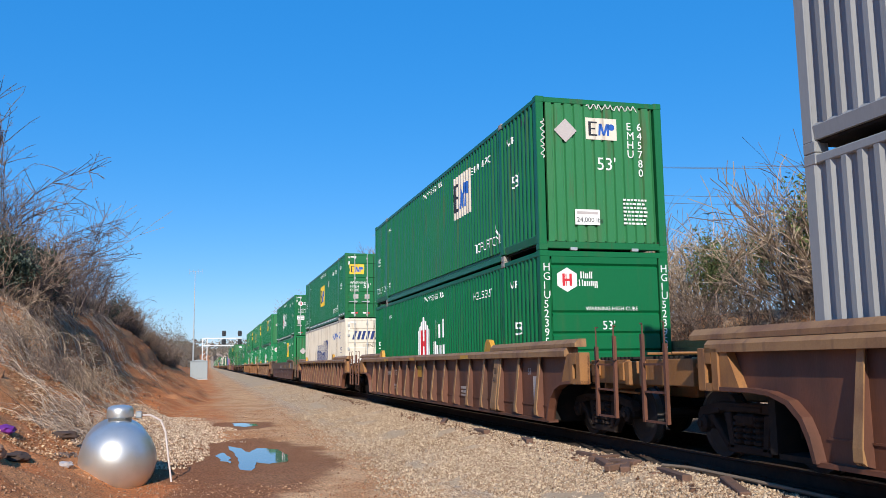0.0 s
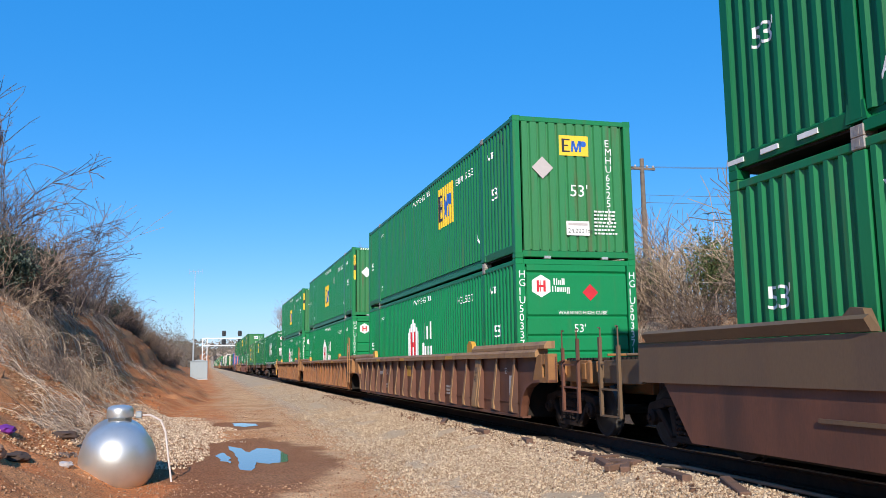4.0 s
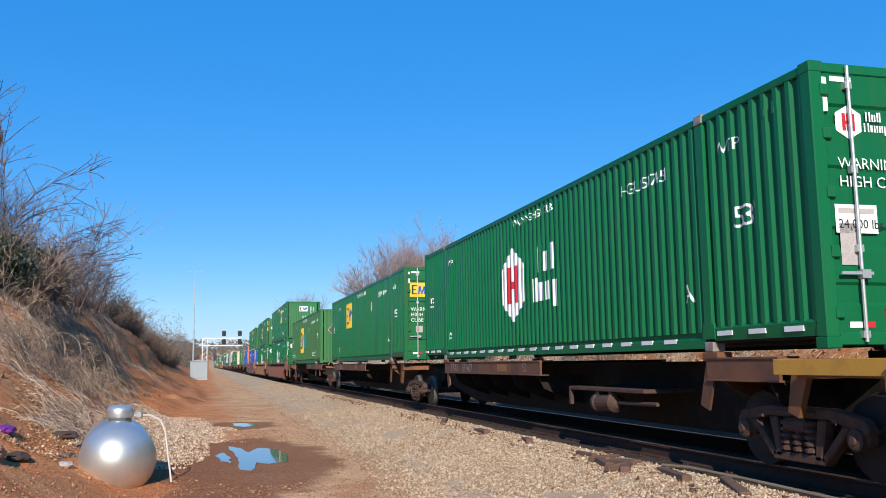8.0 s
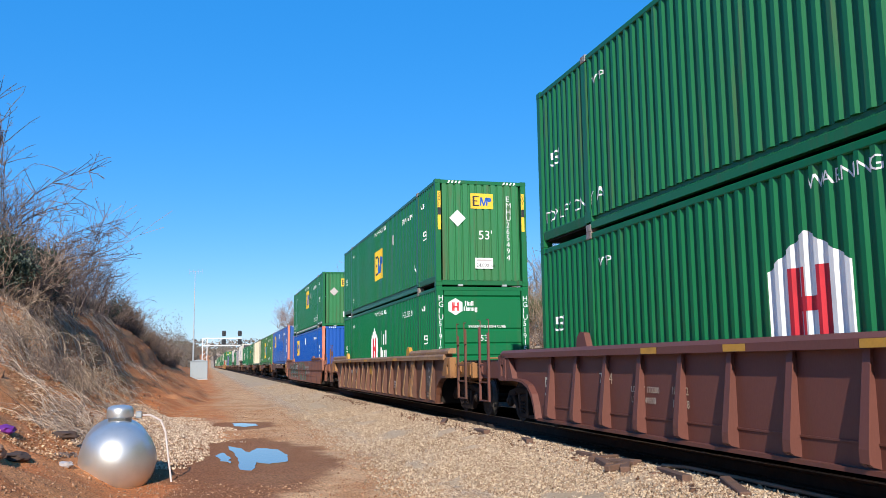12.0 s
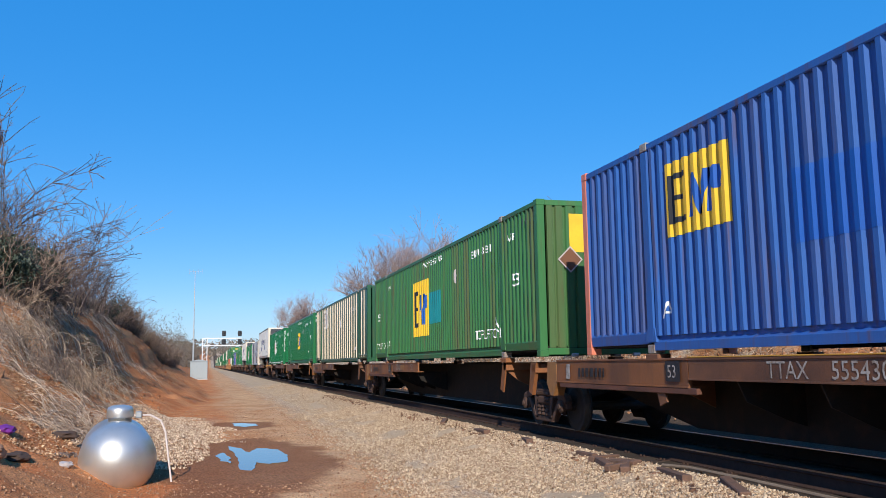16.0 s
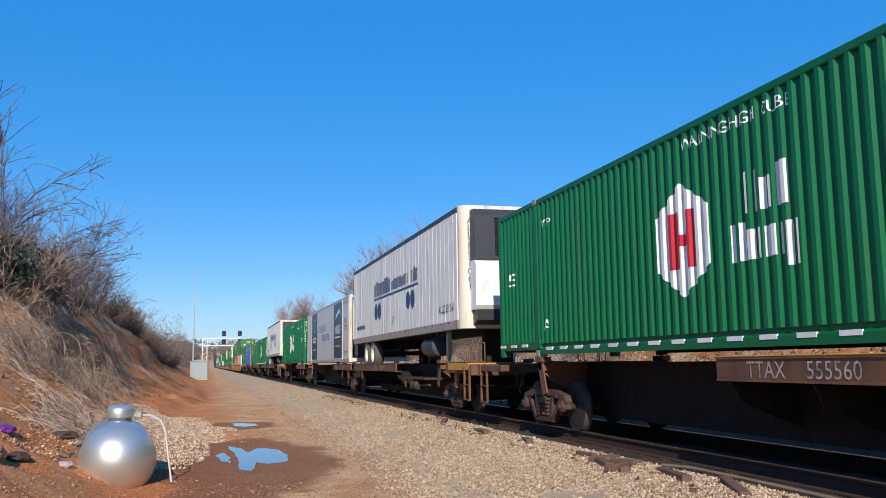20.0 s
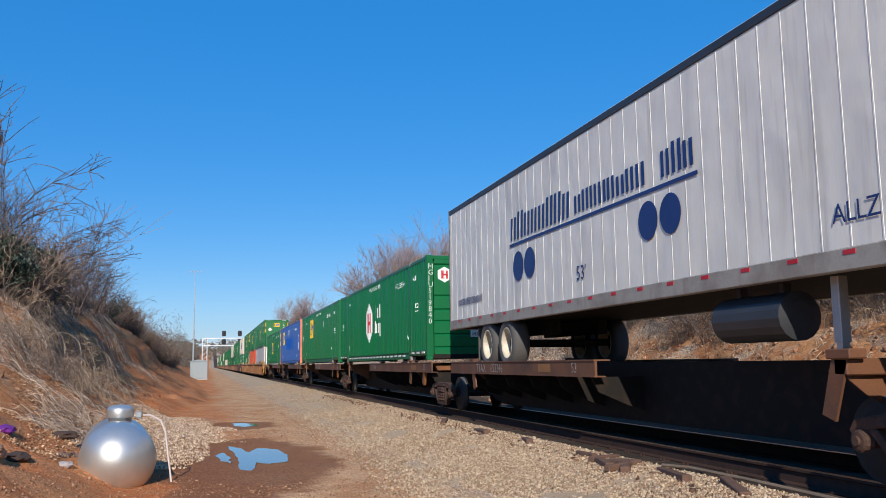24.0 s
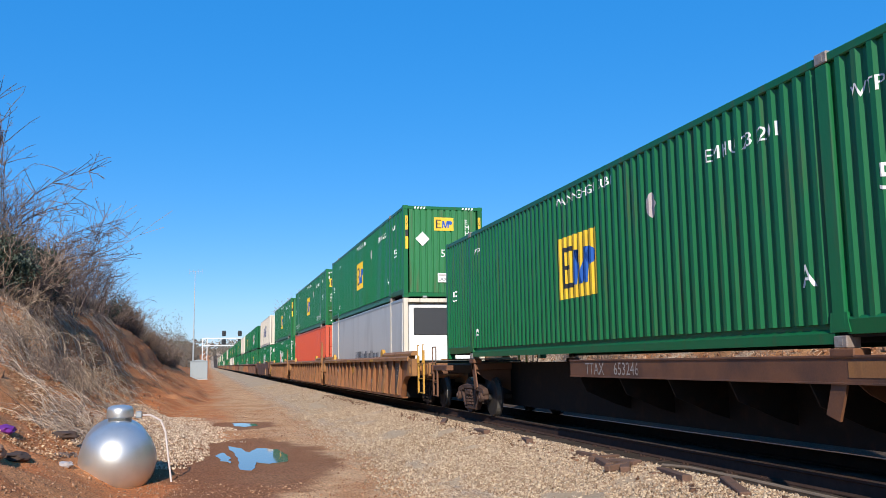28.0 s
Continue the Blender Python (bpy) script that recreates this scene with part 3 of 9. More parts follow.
def emp_box(name, paint, front, number, label, logo_at=8.85, logo_z=0.95, ground=None, strips="", strip=False, tall_patch=False, top_only=True, blue=None, front_yellow=True, logo_h=0.95, front_ground=None, plain_front=0):
    root = shell(name, paint, front, strip=strip)
    ground = ground or YELLOW
    side_marks(root, number="")
    if tall_patch:
        side_shape(root, "teal", [rect(0, 0, 1.2, 0.85)], logo_at - 1.9, logo_z + 0.3, TEAL, name="paint_patch")
        logo_box(root, True, logo_at, logo_z, 1.80, 1.57, ground, BLACK, blue or LOGO_BLUE)
    else:
        logo_box(root, True, logo_at, logo_z, 1.50, 1.05, ground, BLACK, blue or LOGO_BLUE)
    side_text(root, number, 4.2 if logo_at > 4.2 else 14.9, 2.28, 0.17)
    if top_only:
        side_text(root, "TOP LIFT ONLY", 4.0, 0.42, 0.21)
        side_text(root, "TOP LIFT ONLY", 15.9, 0.42, 0.21)
    side_shape(root, "dmd", [diamond(0.18)], 5.6, 2.02, PLACARD, name="placard")
    if front == "corr":
        if tall_patch:
            front_shape(root, "wide_panel", [rect(0, 0, 1.42, 0.72)], -0.66, 1.92, ground, 0.006, "logo_panel")
            logo_box(root, False, -0.30, 2.04, 0.74, 0.50, ground, BLACK, LOGO_BLUE, 0.003)
            front_shape(root, "dmd_f", [diamond(0.25)], -0.66, 1.78, PLACARD, -0.012, "placard")
            front_shape(root, "dmd_g", [diamond(0.215)], -0.66, 1.78, RUST_SILL, -0.015, "placard_face")
            front_text(root, "53'", -0.12, 1.34, 0.22, y=0.006)
            small_print(root, -0.14, 1.18, 8, 1, 0.50, name + number, 0.006)
            load_plate(root, -0.10, 0.30)
            front_text(root, "\n".join(number.replace(" ", "")), 0.82, 2.50, 0.15, y=0.006, line=0.82)
            front_text(root, "\n".join("WARNING HIGH CUBE"), 1.155, 2.45, 0.085, y=-0.006, line=0.82)
        else:
            logo_box(root, False, -0.30, 2.12, 0.64, 0.42, front_ground or ground, BLACK, LOGO_BLUE, 0.006)
            if plain_front != 1:
                front_shape(root, "dmd_f", [diamond(0.23)], -0.72 if plain_front else -0.68, 2.26 if plain_front else 1.84, WHITE if strips else PLACARD, -0.012, "placard")
            front_text(root, "53'", -0.10, 1.54 if plain_front else 1.28, 0.25, y=0.006)
            front_text(root, "\n".join(number.replace(" ", "")[:4]), 0.54 if plain_front else 0.70, 2.34, 0.155, y=0.006, line=0.84)
            front_text(root, "\n".join(number.replace(" ", "")[4:]), 0.76 if plain_front else 0.70, 2.34 if plain_front else 1.62, 0.155, y=0.006, line=0.84)
            load_plate(root, -0.58 if plain_front == 2 else -0.20, 0.48)
            if not strips:
                small_print(root, 0.42, 1.0, 7, 1, 0.5, name + number, 0.006)
    elif front == "door":
        logo_box(root, False, -1.10, 1.96, 0.66, 0.44, ground, BLACK, LOGO_BLUE, 0.012)
        front_text(root, "WARNING\nHIGH\nCUBE", -1.08, 1.52, 0.12, y=0.012)
        front_text(root, "53'", -0.48, 1.34, 0.21, y=0.012)
        front_text(root, number.replace(" ", "\n"), 0.62, 2.16, 0.17, y=0.012)
        front_shape(root, "dmd_f", [diamond(0.22)], 0.36, 2.08, WHITE, 0.006, "placard")
        small_print(root, 0.66, 1.66, 8, 1, 0.46, name + number, 0.012)
        front_shape(root, "ylw", [rect(0, 0, 0.36, 0.30)], 0.26, 0.66, YELLOW, 0.010, "warning_sticker")
        front_shape(root, "ylw2", [disc(0.23, 0.15, 0.07, 10)], 0.26, 0.66, WHITE, 0.007, "warning_sticker")
        load_plate(root, 0.66, 0.66, 0.010)
        for x in (-0.92, -0.42):
            front_shape(root, "gry", [rect(0, 0, 0.22, 0.2)], x, 0.86, PLACARD, 0.010, "data_plate")
    if strips:
        for x in (-1.23, 1.15):
            front_shape(root, "strip_y", [rect(0, 0, 0.085, 1.05)], x, 1.52, YELLOW, -0.005, "warning_strip")
            front_text(root, "\n".join("CAUTION"), x + 0.012, 2.46, 0.07, BLACK, -0.008, 0.7)
            front_shape(root, "strip_k", [rect(0, 0, 0.085, 0.20)], x, 1.92, BLACK, -0.008, "warning_strip")
        for x0 in (-0.95, 0.62):
            for i in range(4):
                front_shape(root, "hatch", [[(0, 0), (0.05, 0), (0.08, 0.07), (0.03, 0.07)]], x0 + i * 0.1, 2.80, WHITE, 0.000, "hatch_mark")
    return tagged(root, label, "shipping container", "containers on the train")


def hub_box(name, paint, front, number, label, strip=False, white_only=False, extra=False):
    root = shell(name, paint, front, strip=strip)
    side_marks(root)
    hub_mark(root, True, 9.0, 1.43, 0.735)
    side_text(root, number, 4.2, 2.28, 0.17)
    if front == "bulk":
        hub_mark(root, False, -0.77, 2.36, 0.225, 0.016)
        front_text(root, "WARNING HIGH CUBE", -0.42, 1.80, 0.074, y=0.016)
        front_text(root, "53'", -0.10, 1.45, 0.165, y=0.016)
        for x in (-1.25, 1.12):
            front_text(root, "\n".join(number.replace(" ", "")), x, 2.52, 0.15, y=-0.005, line=0.82)
        if extra:
            front_shape(root, "dmd_h", [diamond(0.17)], 0.28, 2.24, RED, 0.016, "placard")
        else:
            load_plate(root, -0.04, 0.62, 0.012)
    else:
        hub_mark(root, False, -0.86, 2.28, 0.18, 0.012)
        front_text(root, "WARNING\nHIGH CUBE", -1.02, 1.80, 0.118, y=0.012, line=1.15)
        front_text(root, number.replace(" ", "\n"), 0.14, 2.22, 0.172, y=0.012)
        front_text(root, "53'", 0.74, 1.14, 0.21, y=0.012)
        small_print(root, 0.16, 1.78, 4, 1, 0.95, name + number, 0.012)
        load_plate(root, -1.10, 1.14, 0.010)
        front_shape(root, "w1", [rect(0, 0, 0.22, 0.24)], -0.46, 0.86, WHITE, 0.010, "data_plate")
        front_shape(root, "w2", [disc(0, 0, 0.07, 14)], -0.36, 1.32, PLACARD, 0.010, "sticker")
        front_shape(root, "w3", [rect(0, 0, 0.22, 0.42)], -1.06, 0.82, PLACARD, 0.010, "data_plate")
        front_shape(root, "w4", [rect(0, 0, 0.42, 0.26)], 0.18, 0.80, WHITE, 0.010, "contact_sticker")
        front_shape(root, "w4b", [rect(0.03, 0.10, 0.39, 0.16), rect(0.05, 0.19, 0.36, 0.225), rect(0.05, 0.03, 0.36, 0.06)], 0.18, 0.80, NAVY, 0.007, "small_print")
        front_shape(root, "y1", [rect(0, 0, 0.38, 0.28)], 0.68, 0.78, YELLOW, 0.010, "warning_sticker")
        front_shape(root, "y2", [disc(0.25, 0.12, 0.08, 10)], 0.68, 0.78, WHITE, 0.007, "warning_sticker")
    return tagged(root, label, "shipping container", "containers on the train")


def blue_box(name, number, label, overpaint=True):
    root = shell(name, BLUE if overpaint else BLUE_NEW, "corr", post_paint=ORANGE)
    side_text(root, "53", 1.45, 1.60, 0.36)
    side_shape(root, "wp", [rect(0, 0, 0.22, 0.5)], 1.35, 0.95, WHITE, name="sign_panel")
    side_text(root, "A", 2.62, 0.45, 0.24)
    side_text(root, "A", 13.75, 0.45, 0.24)
    side_text(root, number, 4.0, 2.28, 0.17)
    side_shape(root, "bp", [rect(0, 0, 0.35, 0.4)], 8.6, 2.12, WHITE, name="sign_panel")
    logo_box(root, True, 13.6, 1.50, 1.48, 0.98, YELLOW, BLACK, LOGO_BLUE)
    side_shape(root, "over", [rect(0, 0, 6.1, 0.78)], 11.0, 1.08, BLUE_NEW, name="overpainted_panel", label="brighter blue overpainted panel")
    front_text(root, "53", -0.10, 1.98, 0.34, y=0.006)
    front_shape(root, "fw", [rect(0, 0, 0.42, 0.34)], -0.10, 1.52, WHITE, 0.004, "sign_panel")
    front_text(root, "\n".join(number.replace(" ", "")), 0.72, 2.42, 0.15, y=0.006, line=0.84)
    load_plate(root, -0.08, 0.82)
    for x0 in (-0.95, 0.62):
        for i in range(4):
            front_shape(root, "hatch", [[(0, 0), (0.05, 0), (0.08, 0.07), (0.03, 0.07)]], x0 + i * 0.1, 2.80, WHITE, 0.000, "hatch_mark")
    return tagged(root, label, "shipping container", "containers on the train")


def slanted_word(n, w, h, lean, seed):
    """A brand's word drawn as a row of plain leaning blocks."""
    r = random.Random(seed)
    polys, step = [], w / n
    for i in range(n):
        a, b = step * i + step * 0.05, step * i + step * r.uniform(0.80, 0.90)
        top = h * r.choice((1.0, 1.0, 0.85))
        for p, z0, q, z1 in block_strokes(a, b, 0.0, top, (b - a) * 0.36):
            polys.append([(p + lean * z0, z0), (q + lean * z0, z0), (q + lean * z1, z1), (p + lean * z1, z1)])
    return polys


def white_box(name, label, paint=None, front="door", word=None, number="", big=True):
    paint = paint or WHITE_BOX
    root = shell(name, paint, front)
    if big:
        side_shape(root, ("bigword", name), slanted_word(5, 4.3, 1.15, 0.28, 3), 10.3, 0.95, word or NAVY, name="word_mark")
    if number:
        side_text(root, number, 4.0, 2.05, 0.30, LOGO_BLUE)
    if front == "door":
        front_shape(root, ("fw", name), slanted_word(5, 2.0, 0.44, 0.28, 5), -1.0, 1.96, word or NAVY, 0.012, "word_mark")
        if number:
            a, b = number.split(" ")
            front_text(root, a, -0.42, 1.02, 0.22, LOGO_BLUE, 0.012)
            front_text(root, b, 0.26, 1.02, 0.22, LOGO_BLUE, 0.012)
            front_text(root, "INTERMODAL", -0.28, 1.62, 0.17, OLD_STEEL, 0.012)
        load_plate(root, -1.08, 0.82, 0.010)
        side_text(root, "53'", 1.45, 1.4, 0.26, NAVY)
    return tagged(root, label, "shipping container", "containers on the train")


# ---- railcars: local origin on the rail head's level, track centre, at the leading end of their load ----
def make_wheelset(bm):
    tube(bm, (-0.95, 0, 0), (0.95, 0, 0), 0.075, 10)
    for s in (-1, 1):
        lathe(bm, [(0.0, 0.10), (0.005, 0.30), (0.02, 0.36), (0.02, 0.419), (0.115, 0.424), (0.116, 0.455), (0.145, 0.455), (0.146, 0.36), (0.10, 0.30), (0.09, 0.10)], (s * 0.85, 0, 0), (-s, 0, 0), 28)


def make_frame(bm):
    """Cast side frame with its openings, springs' seat and bearing boxes, near side."""
    x0, x1 = -1.08, -0.95
    prism(bm, [(-1.05, 0.52), (-0.98, 0.62), (-0.55, 0.70), (0.55, 0.70), (0.98, 0.62), (1.05, 0.52), (1.02, 0.46), (0.80, 0.52), (0.5, 0.585), (-0.5, 0.585), (-0.80, 0.52), (-1.02, 0.46)], x0, x1, "x")
    for s in (-1, 1):
        prism(bm, [(s * 0.32, 0.58), (s * 0.46, 0.58), (s * 0.36, 0.16), (s * 0.26, 0.16)], x0, x1, "x")
        prism(bm, [(s * 0.70, 0.55), (s * 0.80, 0.52), (s * 0.42, 0.14), (s * 0.34, 0.18)], x0, x1, "x")
    box(bm, x0, x1, -0.42, 0.42, 0.12, 0.22, 0.0)
    bmesh.ops.recalc_face_normals(bm, faces=bm.faces)
    bmesh.ops.bevel(bm, geom=bm.edges[:], offset=0.014, segments=1, affect="EDGES")
    # cast lugs and the rim round the window
    box(bm, x0 - 0.02, x0 + 0.02, -0.30, 0.30, 0.60, 0.66, 0.01)
    for s in (-1, 1):
        box(bm, x0 - 0.015, x0 + 0.02, s * 0.60 - 0.05, s * 0.60 + 0.05, 0.56, 0.62, 0.01)


def make_springs(bm):
    """One coil spring, its turns stacked as one turned body."""
    rings = [(0.0, 0.02)]
    for k in range(5):
        rings += [(k * 0.068 + 0.002, 0.060), (k * 0.068 + 0.016, 0.086), (k * 0.068 + 0.046, 0.086), (k * 0.068 + 0.060, 0.060)]
    lathe(bm, rings + [(0.345, 0.02)], (-1.03, 0, 0.225), (0, 0, 1), 10)


def make_bearings(bm):
    """One bearing box with its round end cap."""
    box(bm, -1.07, -0.93, -0.13, 0.13, 0.36, 0.55, 0.03)
    lathe(bm, [(-0.03, 0.02), (-0.03, 0.11), (0.04, 0.11), (0.055, 0.085), (0.06, 0.05), (0.085, 0.045), (0.085, 0.0)], (-1.07, 0, 0.42), (-1, 0, 0), 14)


WHEELS = []


def wheelset_mesh():
    """Axle and wheels, their running treads worn bright."""
    me = kept("wheelset", make_wheelset, WHEEL)
    if len(me.materials) == 1:
        me.materials.append(TREAD)
        for f in me.polygons:
            if all(0.40 < math.hypot(me.vertices[v].co.y, me.vertices[v].co.z) < 0.428 for v in f.vertices):
                f.material_index = 1
    return me


def truck(parent, y, unit_u, metal=None):
    """A two-axle truck: side frames, bolster, springs and wheelsets."""
    metal = metal or BOGIE
    t = piece("truck", kept("bolster", lambda bm: (box(bm, -1.12, 1.12, -0.19, 0.19, 0.44, 0.58, 0.03), box(bm, -0.35, 0.35, -0.3, 0.3, 0.55, 0.75, 0.03)), metal), parent, m=pose(0, y, 0))
    for m in (pose(0, 0, 0), pose(0, 0, 0, 0, 0, 180)):
        piece("side_frame", kept("side_frame", make_frame, metal), t, m=m)
        for sy in (-0.19, 0.0, 0.19):
            piece("spring", kept("spring", make_springs, metal), t, m=m @ pose(0, sy, 0))
        for sy in (-0.889, 0.889):
            piece("bearing", kept("bearing", make_bearings, metal), t, m=m @ pose(0, sy, 0))
    for wy in (-0.889, 0.889):
        w = piece("wheelset", wheelset_mesh(), t, m=pose(0, wy, 0.42))
        piece("brake_shoe", kept("brake_shoe", lambda bm: (box(bm, -0.86, -0.72, -0.05, 0.05, -0.18, 0.18, 0.02), box(bm, 0.72, 0.86, -0.05, 0.05, -0.18, 0.18, 0.02)), metal), t, m=pose(0, wy + (0.51 if wy < 0 else -0.51), 0.42))
        WHEELS.append((w, wy, unit_u + y + wy))
    return t


def make_coupler(bm):
    """From the end sill at y = 0 out to y = -0.62."""
    box(bm, -0.10, 0.10, -0.45, 0.5, 0.72, 0.92, 0.02)
    prism(bm, [(-0.20, -0.40), (0.16, -0.40), (0.20, -0.55), (0.06, -0.66), (-0.02, -0.56), (-0.14, -0.58), (-0.20, -0.70), (-0.28, -0.62)], 0.68, 0.96, "z")


def make_ladder(bm, tall=0.0):
    """Side ladder with its stirrup, near side: two flat uprights, rungs and a bent grab iron on each."""
    for y in (0.0, 0.60):
        box(bm, -1.50, -1.455, y, y + 0.055, 0.40, (1.42 if y else 1.56) + tall)
    for z in (0.40, 0.78, 1.14):
        box(bm, -1.49, -1.465, 0.05, 0.61, z, z + 0.028)
    for y in (-0.06, 0.52):
        path_tube(bm, [(-1.47, y + 0.06, 1.22 + tall), (-1.53, y, 1.22 + tall), (-1.53, y, 1.70 + tall), (-1.47, y + 0.06, 1.70 + tall)], 0.012, 5)


def make_grab(bm):
    path_tube(bm, [(-1.36, 0, 1.22), (-1.44, 0, 1.22), (-1.44, 0, 1.62), (-1.44, 0.34, 1.62), (-1.44, 0.34, 1.22), (-1.36, 0.34, 1.22)], 0.014, 6)


def make_joint_ladder(bm):
    """Tall ladder at a joint between two wells."""
    for y in (0.0, 0.45):
        box(bm, -1.60, -1.555, y, y + 0.06, 0.48, 2.26 if y == 0 else 2.05)
    for z in (0.48, 0.86, 1.24, 1.62):
        box(bm, -1.59, -1.565, 0.05, 0.46, z, z + 0.028)
    path_tube(bm, [(-1.58, 0.03, 1.75), (-1.64, -0.04, 1.75), (-1.64, -0.04, 2.3), (-1.58, 0.03, 2.3)], 0.012, 5)


def make_end_deck(bm):
    """Stub sill, side plates, cross beams and end sill over the truck, from the body out to y = -3.5."""
    box(bm, -0.32, 0.32, -3.45, -0.6, 0.66, 1.06, 0.02)
    box(bm, -1.40, 1.40, -3.50, -3.36, 0.86, 1.20, 0.015)
    box(bm, -1.30, 1.30, -2.32, -2.18, 0.90, 1.24, 0.015)
    for x in (-1.36, 1.30):
        box(bm, x, x + 0.06, -3.36, -2.18, 0.88, 1.22, 0.008)
    box(bm, -1.32, 1.32, -2.18, -0.9, 1.10, 1.16)
    for y in (-2.95, -2.55):
        box(bm, -1.30, -0.32, y, y + 0.07, 0.80, 1.16, 0.01)
    # brake rigging and brackets on the plate
    box(bm, -1.42, -1.36, -2.52, -2.30, 0.98, 1.16, 0.01)
    box(bm, -1.41, -1.36, -3.34, -3.20, 0.92, 1.18, 0.01)
    tube(bm, (-1.0, -3.3, 1.30), (1.0, -3.3, 1.30), 0.02, 6)
    tube(bm, (-1.1, -3.2, 0.74), (-1.1, -1.6, 0.78), 0.018, 6)


def make_end_casting(bm):
    """Jacking casting at the end of the side: a block round an upright slot, with a sloping gusset."""
    x0, x1 = -1.575, -1.40
    box(bm, x0, x1, -0.78, -0.62, 0.85, 1.34, 0.012)
    box(bm, x0, x1, -0.50, -0.36, 0.85, 1.34, 0.012)
    box(bm, x0, x1, -0.62, -0.50, 1.16, 1.34)
    box(bm, x0, x1, -0.62, -0.50, 0.85, 0.94)
    box(bm, x0 + 0.11, x1, -0.62, -0.50, 0.94, 1.16)
    prism(bm, [(-0.36, 0.85), (0.02, 0.85), (-0.22, 1.30), (-0.36, 1.34)], x0 + 0.02, x1, "x")


def make_walk(bm):
    for k in range(8):
        y = -3.30 + k * 0.13
        box(bm, -1.28, 1.28, y, y + 0.05, 1.225, 1.26)


def make_hose(bm):
    pts = [(0.32, -2.35 + 0.0, 0.86), (0.36, -2.55, 0.74), (0.34, -2.72, 0.58), (0.26, -2.86, 0.50)]
    path_tube(bm, pts, 0.022, 6)


def well_end(root, m, paint, articulated, gap_half, tall, end, smooth=False):
    """What lies beyond the well itself, at one end; m carries it to the other end."""
    cast = CHORD_ORANGE if paint in (CHORD_TAN, ORANGE_CAR) else paint
    for flip in (() if smooth else (0, 1)):
        piece("end_casting", kept(("casting_end", flip), lambda bm, flip=flip: (make_end_casting(bm), bmesh.ops.scale(bm, vec=(-1, 1, 1), verts=bm.verts) if flip else None), cast), root, m=m @ pose(0, end + 0.78, 0))
    if articulated:
        piece("end_beam", kept(("joint_beam", round(gap_half, 1)), lambda bm: (box(bm, -0.40, 0.40, -gap_half + 0.05, 0.2, 0.72, 1.10, 0.03), box(bm, -1.36, 1.36, -1.62, -1.30, 1.10, 1.42, 0.03), box(bm, -1.30, -0.70, -1.72, -1.05, 1.40, 1.58, 0.03), box(bm, 0.70, 1.30, -1.72, -1.05, 1.40, 1.58, 0.03), box(bm, -1.36, 1.36, -1.05, -0.7, 0.95, 1.12, 0.02)), cast), root, m=m)
        if tall is not None:
            piece("ladder", kept("joint_ladder", make_joint_ladder, CHORD_ORANGE if paint == ORANGE_CAR else paint), root, m=m @ pose(0, -1.05, 0))
        return
    deck = piece("end_deck", kept("end_deck", make_end_deck, cast), root, m=m)
    piece("walkway", kept("walkway", make_walk, GRIME_SHADE), deck, "open steel grating")
    piece("coupler", kept("coupler", make_coupler, BOGIE), root, m=m @ pose(0, -gap_half + 0.60, 0))
    piece("air_hose", kept("air_hose", make_hose, RUBBER), root, "black rubber hose", m @ pose(0, -0.9, 0))
    for x in (0.0, 2.955):
        piece("ladder", kept(("ladder", tall), lambda bm: make_ladder(bm, tall), CAR_YELLOW if paint == ORANGE_CAR else BROWN_CAR if paint == CHORD_TAN else paint), root, m=m @ pose(x, -3.25, 0))


def arch_curve(y, s):
    """The edge of the opening over a truck, from the well's foot at y up to the fender; s: -1 at the leading end, 1 at the trailing one."""
    return [(y + s * a, z) for a, z in ((0.0, 0.22), (0.07, 0.42), (0.17, 0.60), (0.36, 0.75), (0.62, 0.83), (0.95, 0.855))]


def make_well_side(bm, s, foot_f, foot_r, end_f, end_r):
    """Side plate with fenders over the trucks; s: -1 on the near side, 1 on the far one."""
    a, b = arch_curve(foot_f, -1), arch_curve(foot_r, 1)
    lo, hi = sorted((s * 1.45, s * 1.42))
    prism(bm, a + [(end_f, 0.855), (end_f, 1.29), (end_r, 1.29), (end_r, 0.855)] + b[::-1], lo, hi, "x")
    lo, hi = sorted((s * 1.53, s * 1.36))
    box(bm, lo, hi, foot_f, foot_r, 0.19, 0.235)
    # weld lip along the foot of the panels
    lo, hi = sorted((s * 1.465, s * 1.445))
    box(bm, lo, hi, foot_f + 0.1, foot_r - 0.1, 0.445, 0.465)


def make_well_arch(bm, s, foot, way, end):
    """Flange round the opening over a truck."""
    a = arch_curve(foot, way) + [(end, 0.86)]
    b = [(y - way * (0.05 if z < 0.8 else 0.0), z + (0.0 if z < 0.3 else 0.045)) for y, z in a]
    lo, hi = sorted((s * 1.57, s * 1.42))
    for p, q, p2, q2 in zip(a, a[1:], b, b[1:]):
        prism(bm, [p, q, q2, p2], lo, hi, "x")


def make_chord(bm):
    prism(bm, [(-1.575, 1.285), (-1.575, 1.375), (-1.52, 1.43), (-1.33, 1.43), (-1.33, 1.285)], -1.62, 17.72, "y")


def make_post(bm):
    """Wide lettered post in place of a rib."""
    prism(bm, [(-1.44, 1.285), (-1.512, 1.285), (-1.625, 0.42), (-1.625, 0.30), (-1.59, 0.26), (-1.44, 0.24)], 0.0, 0.30, "y")


def make_cap(bm):
    prism(bm, [(-1.53, 1.432), (-1.53, 1.49), (-1.46, 1.56), (-1.33, 1.56), (-1.33, 1.432)], -1.95, 2.30, "y")


def make_rib(bm):
    prism(bm, [(-1.44, 1.285), (-1.505, 1.285), (-1.60, 0.42), (-1.60, 0.28), (-1.44, 0.24)], 0.0, 0.03, "y")


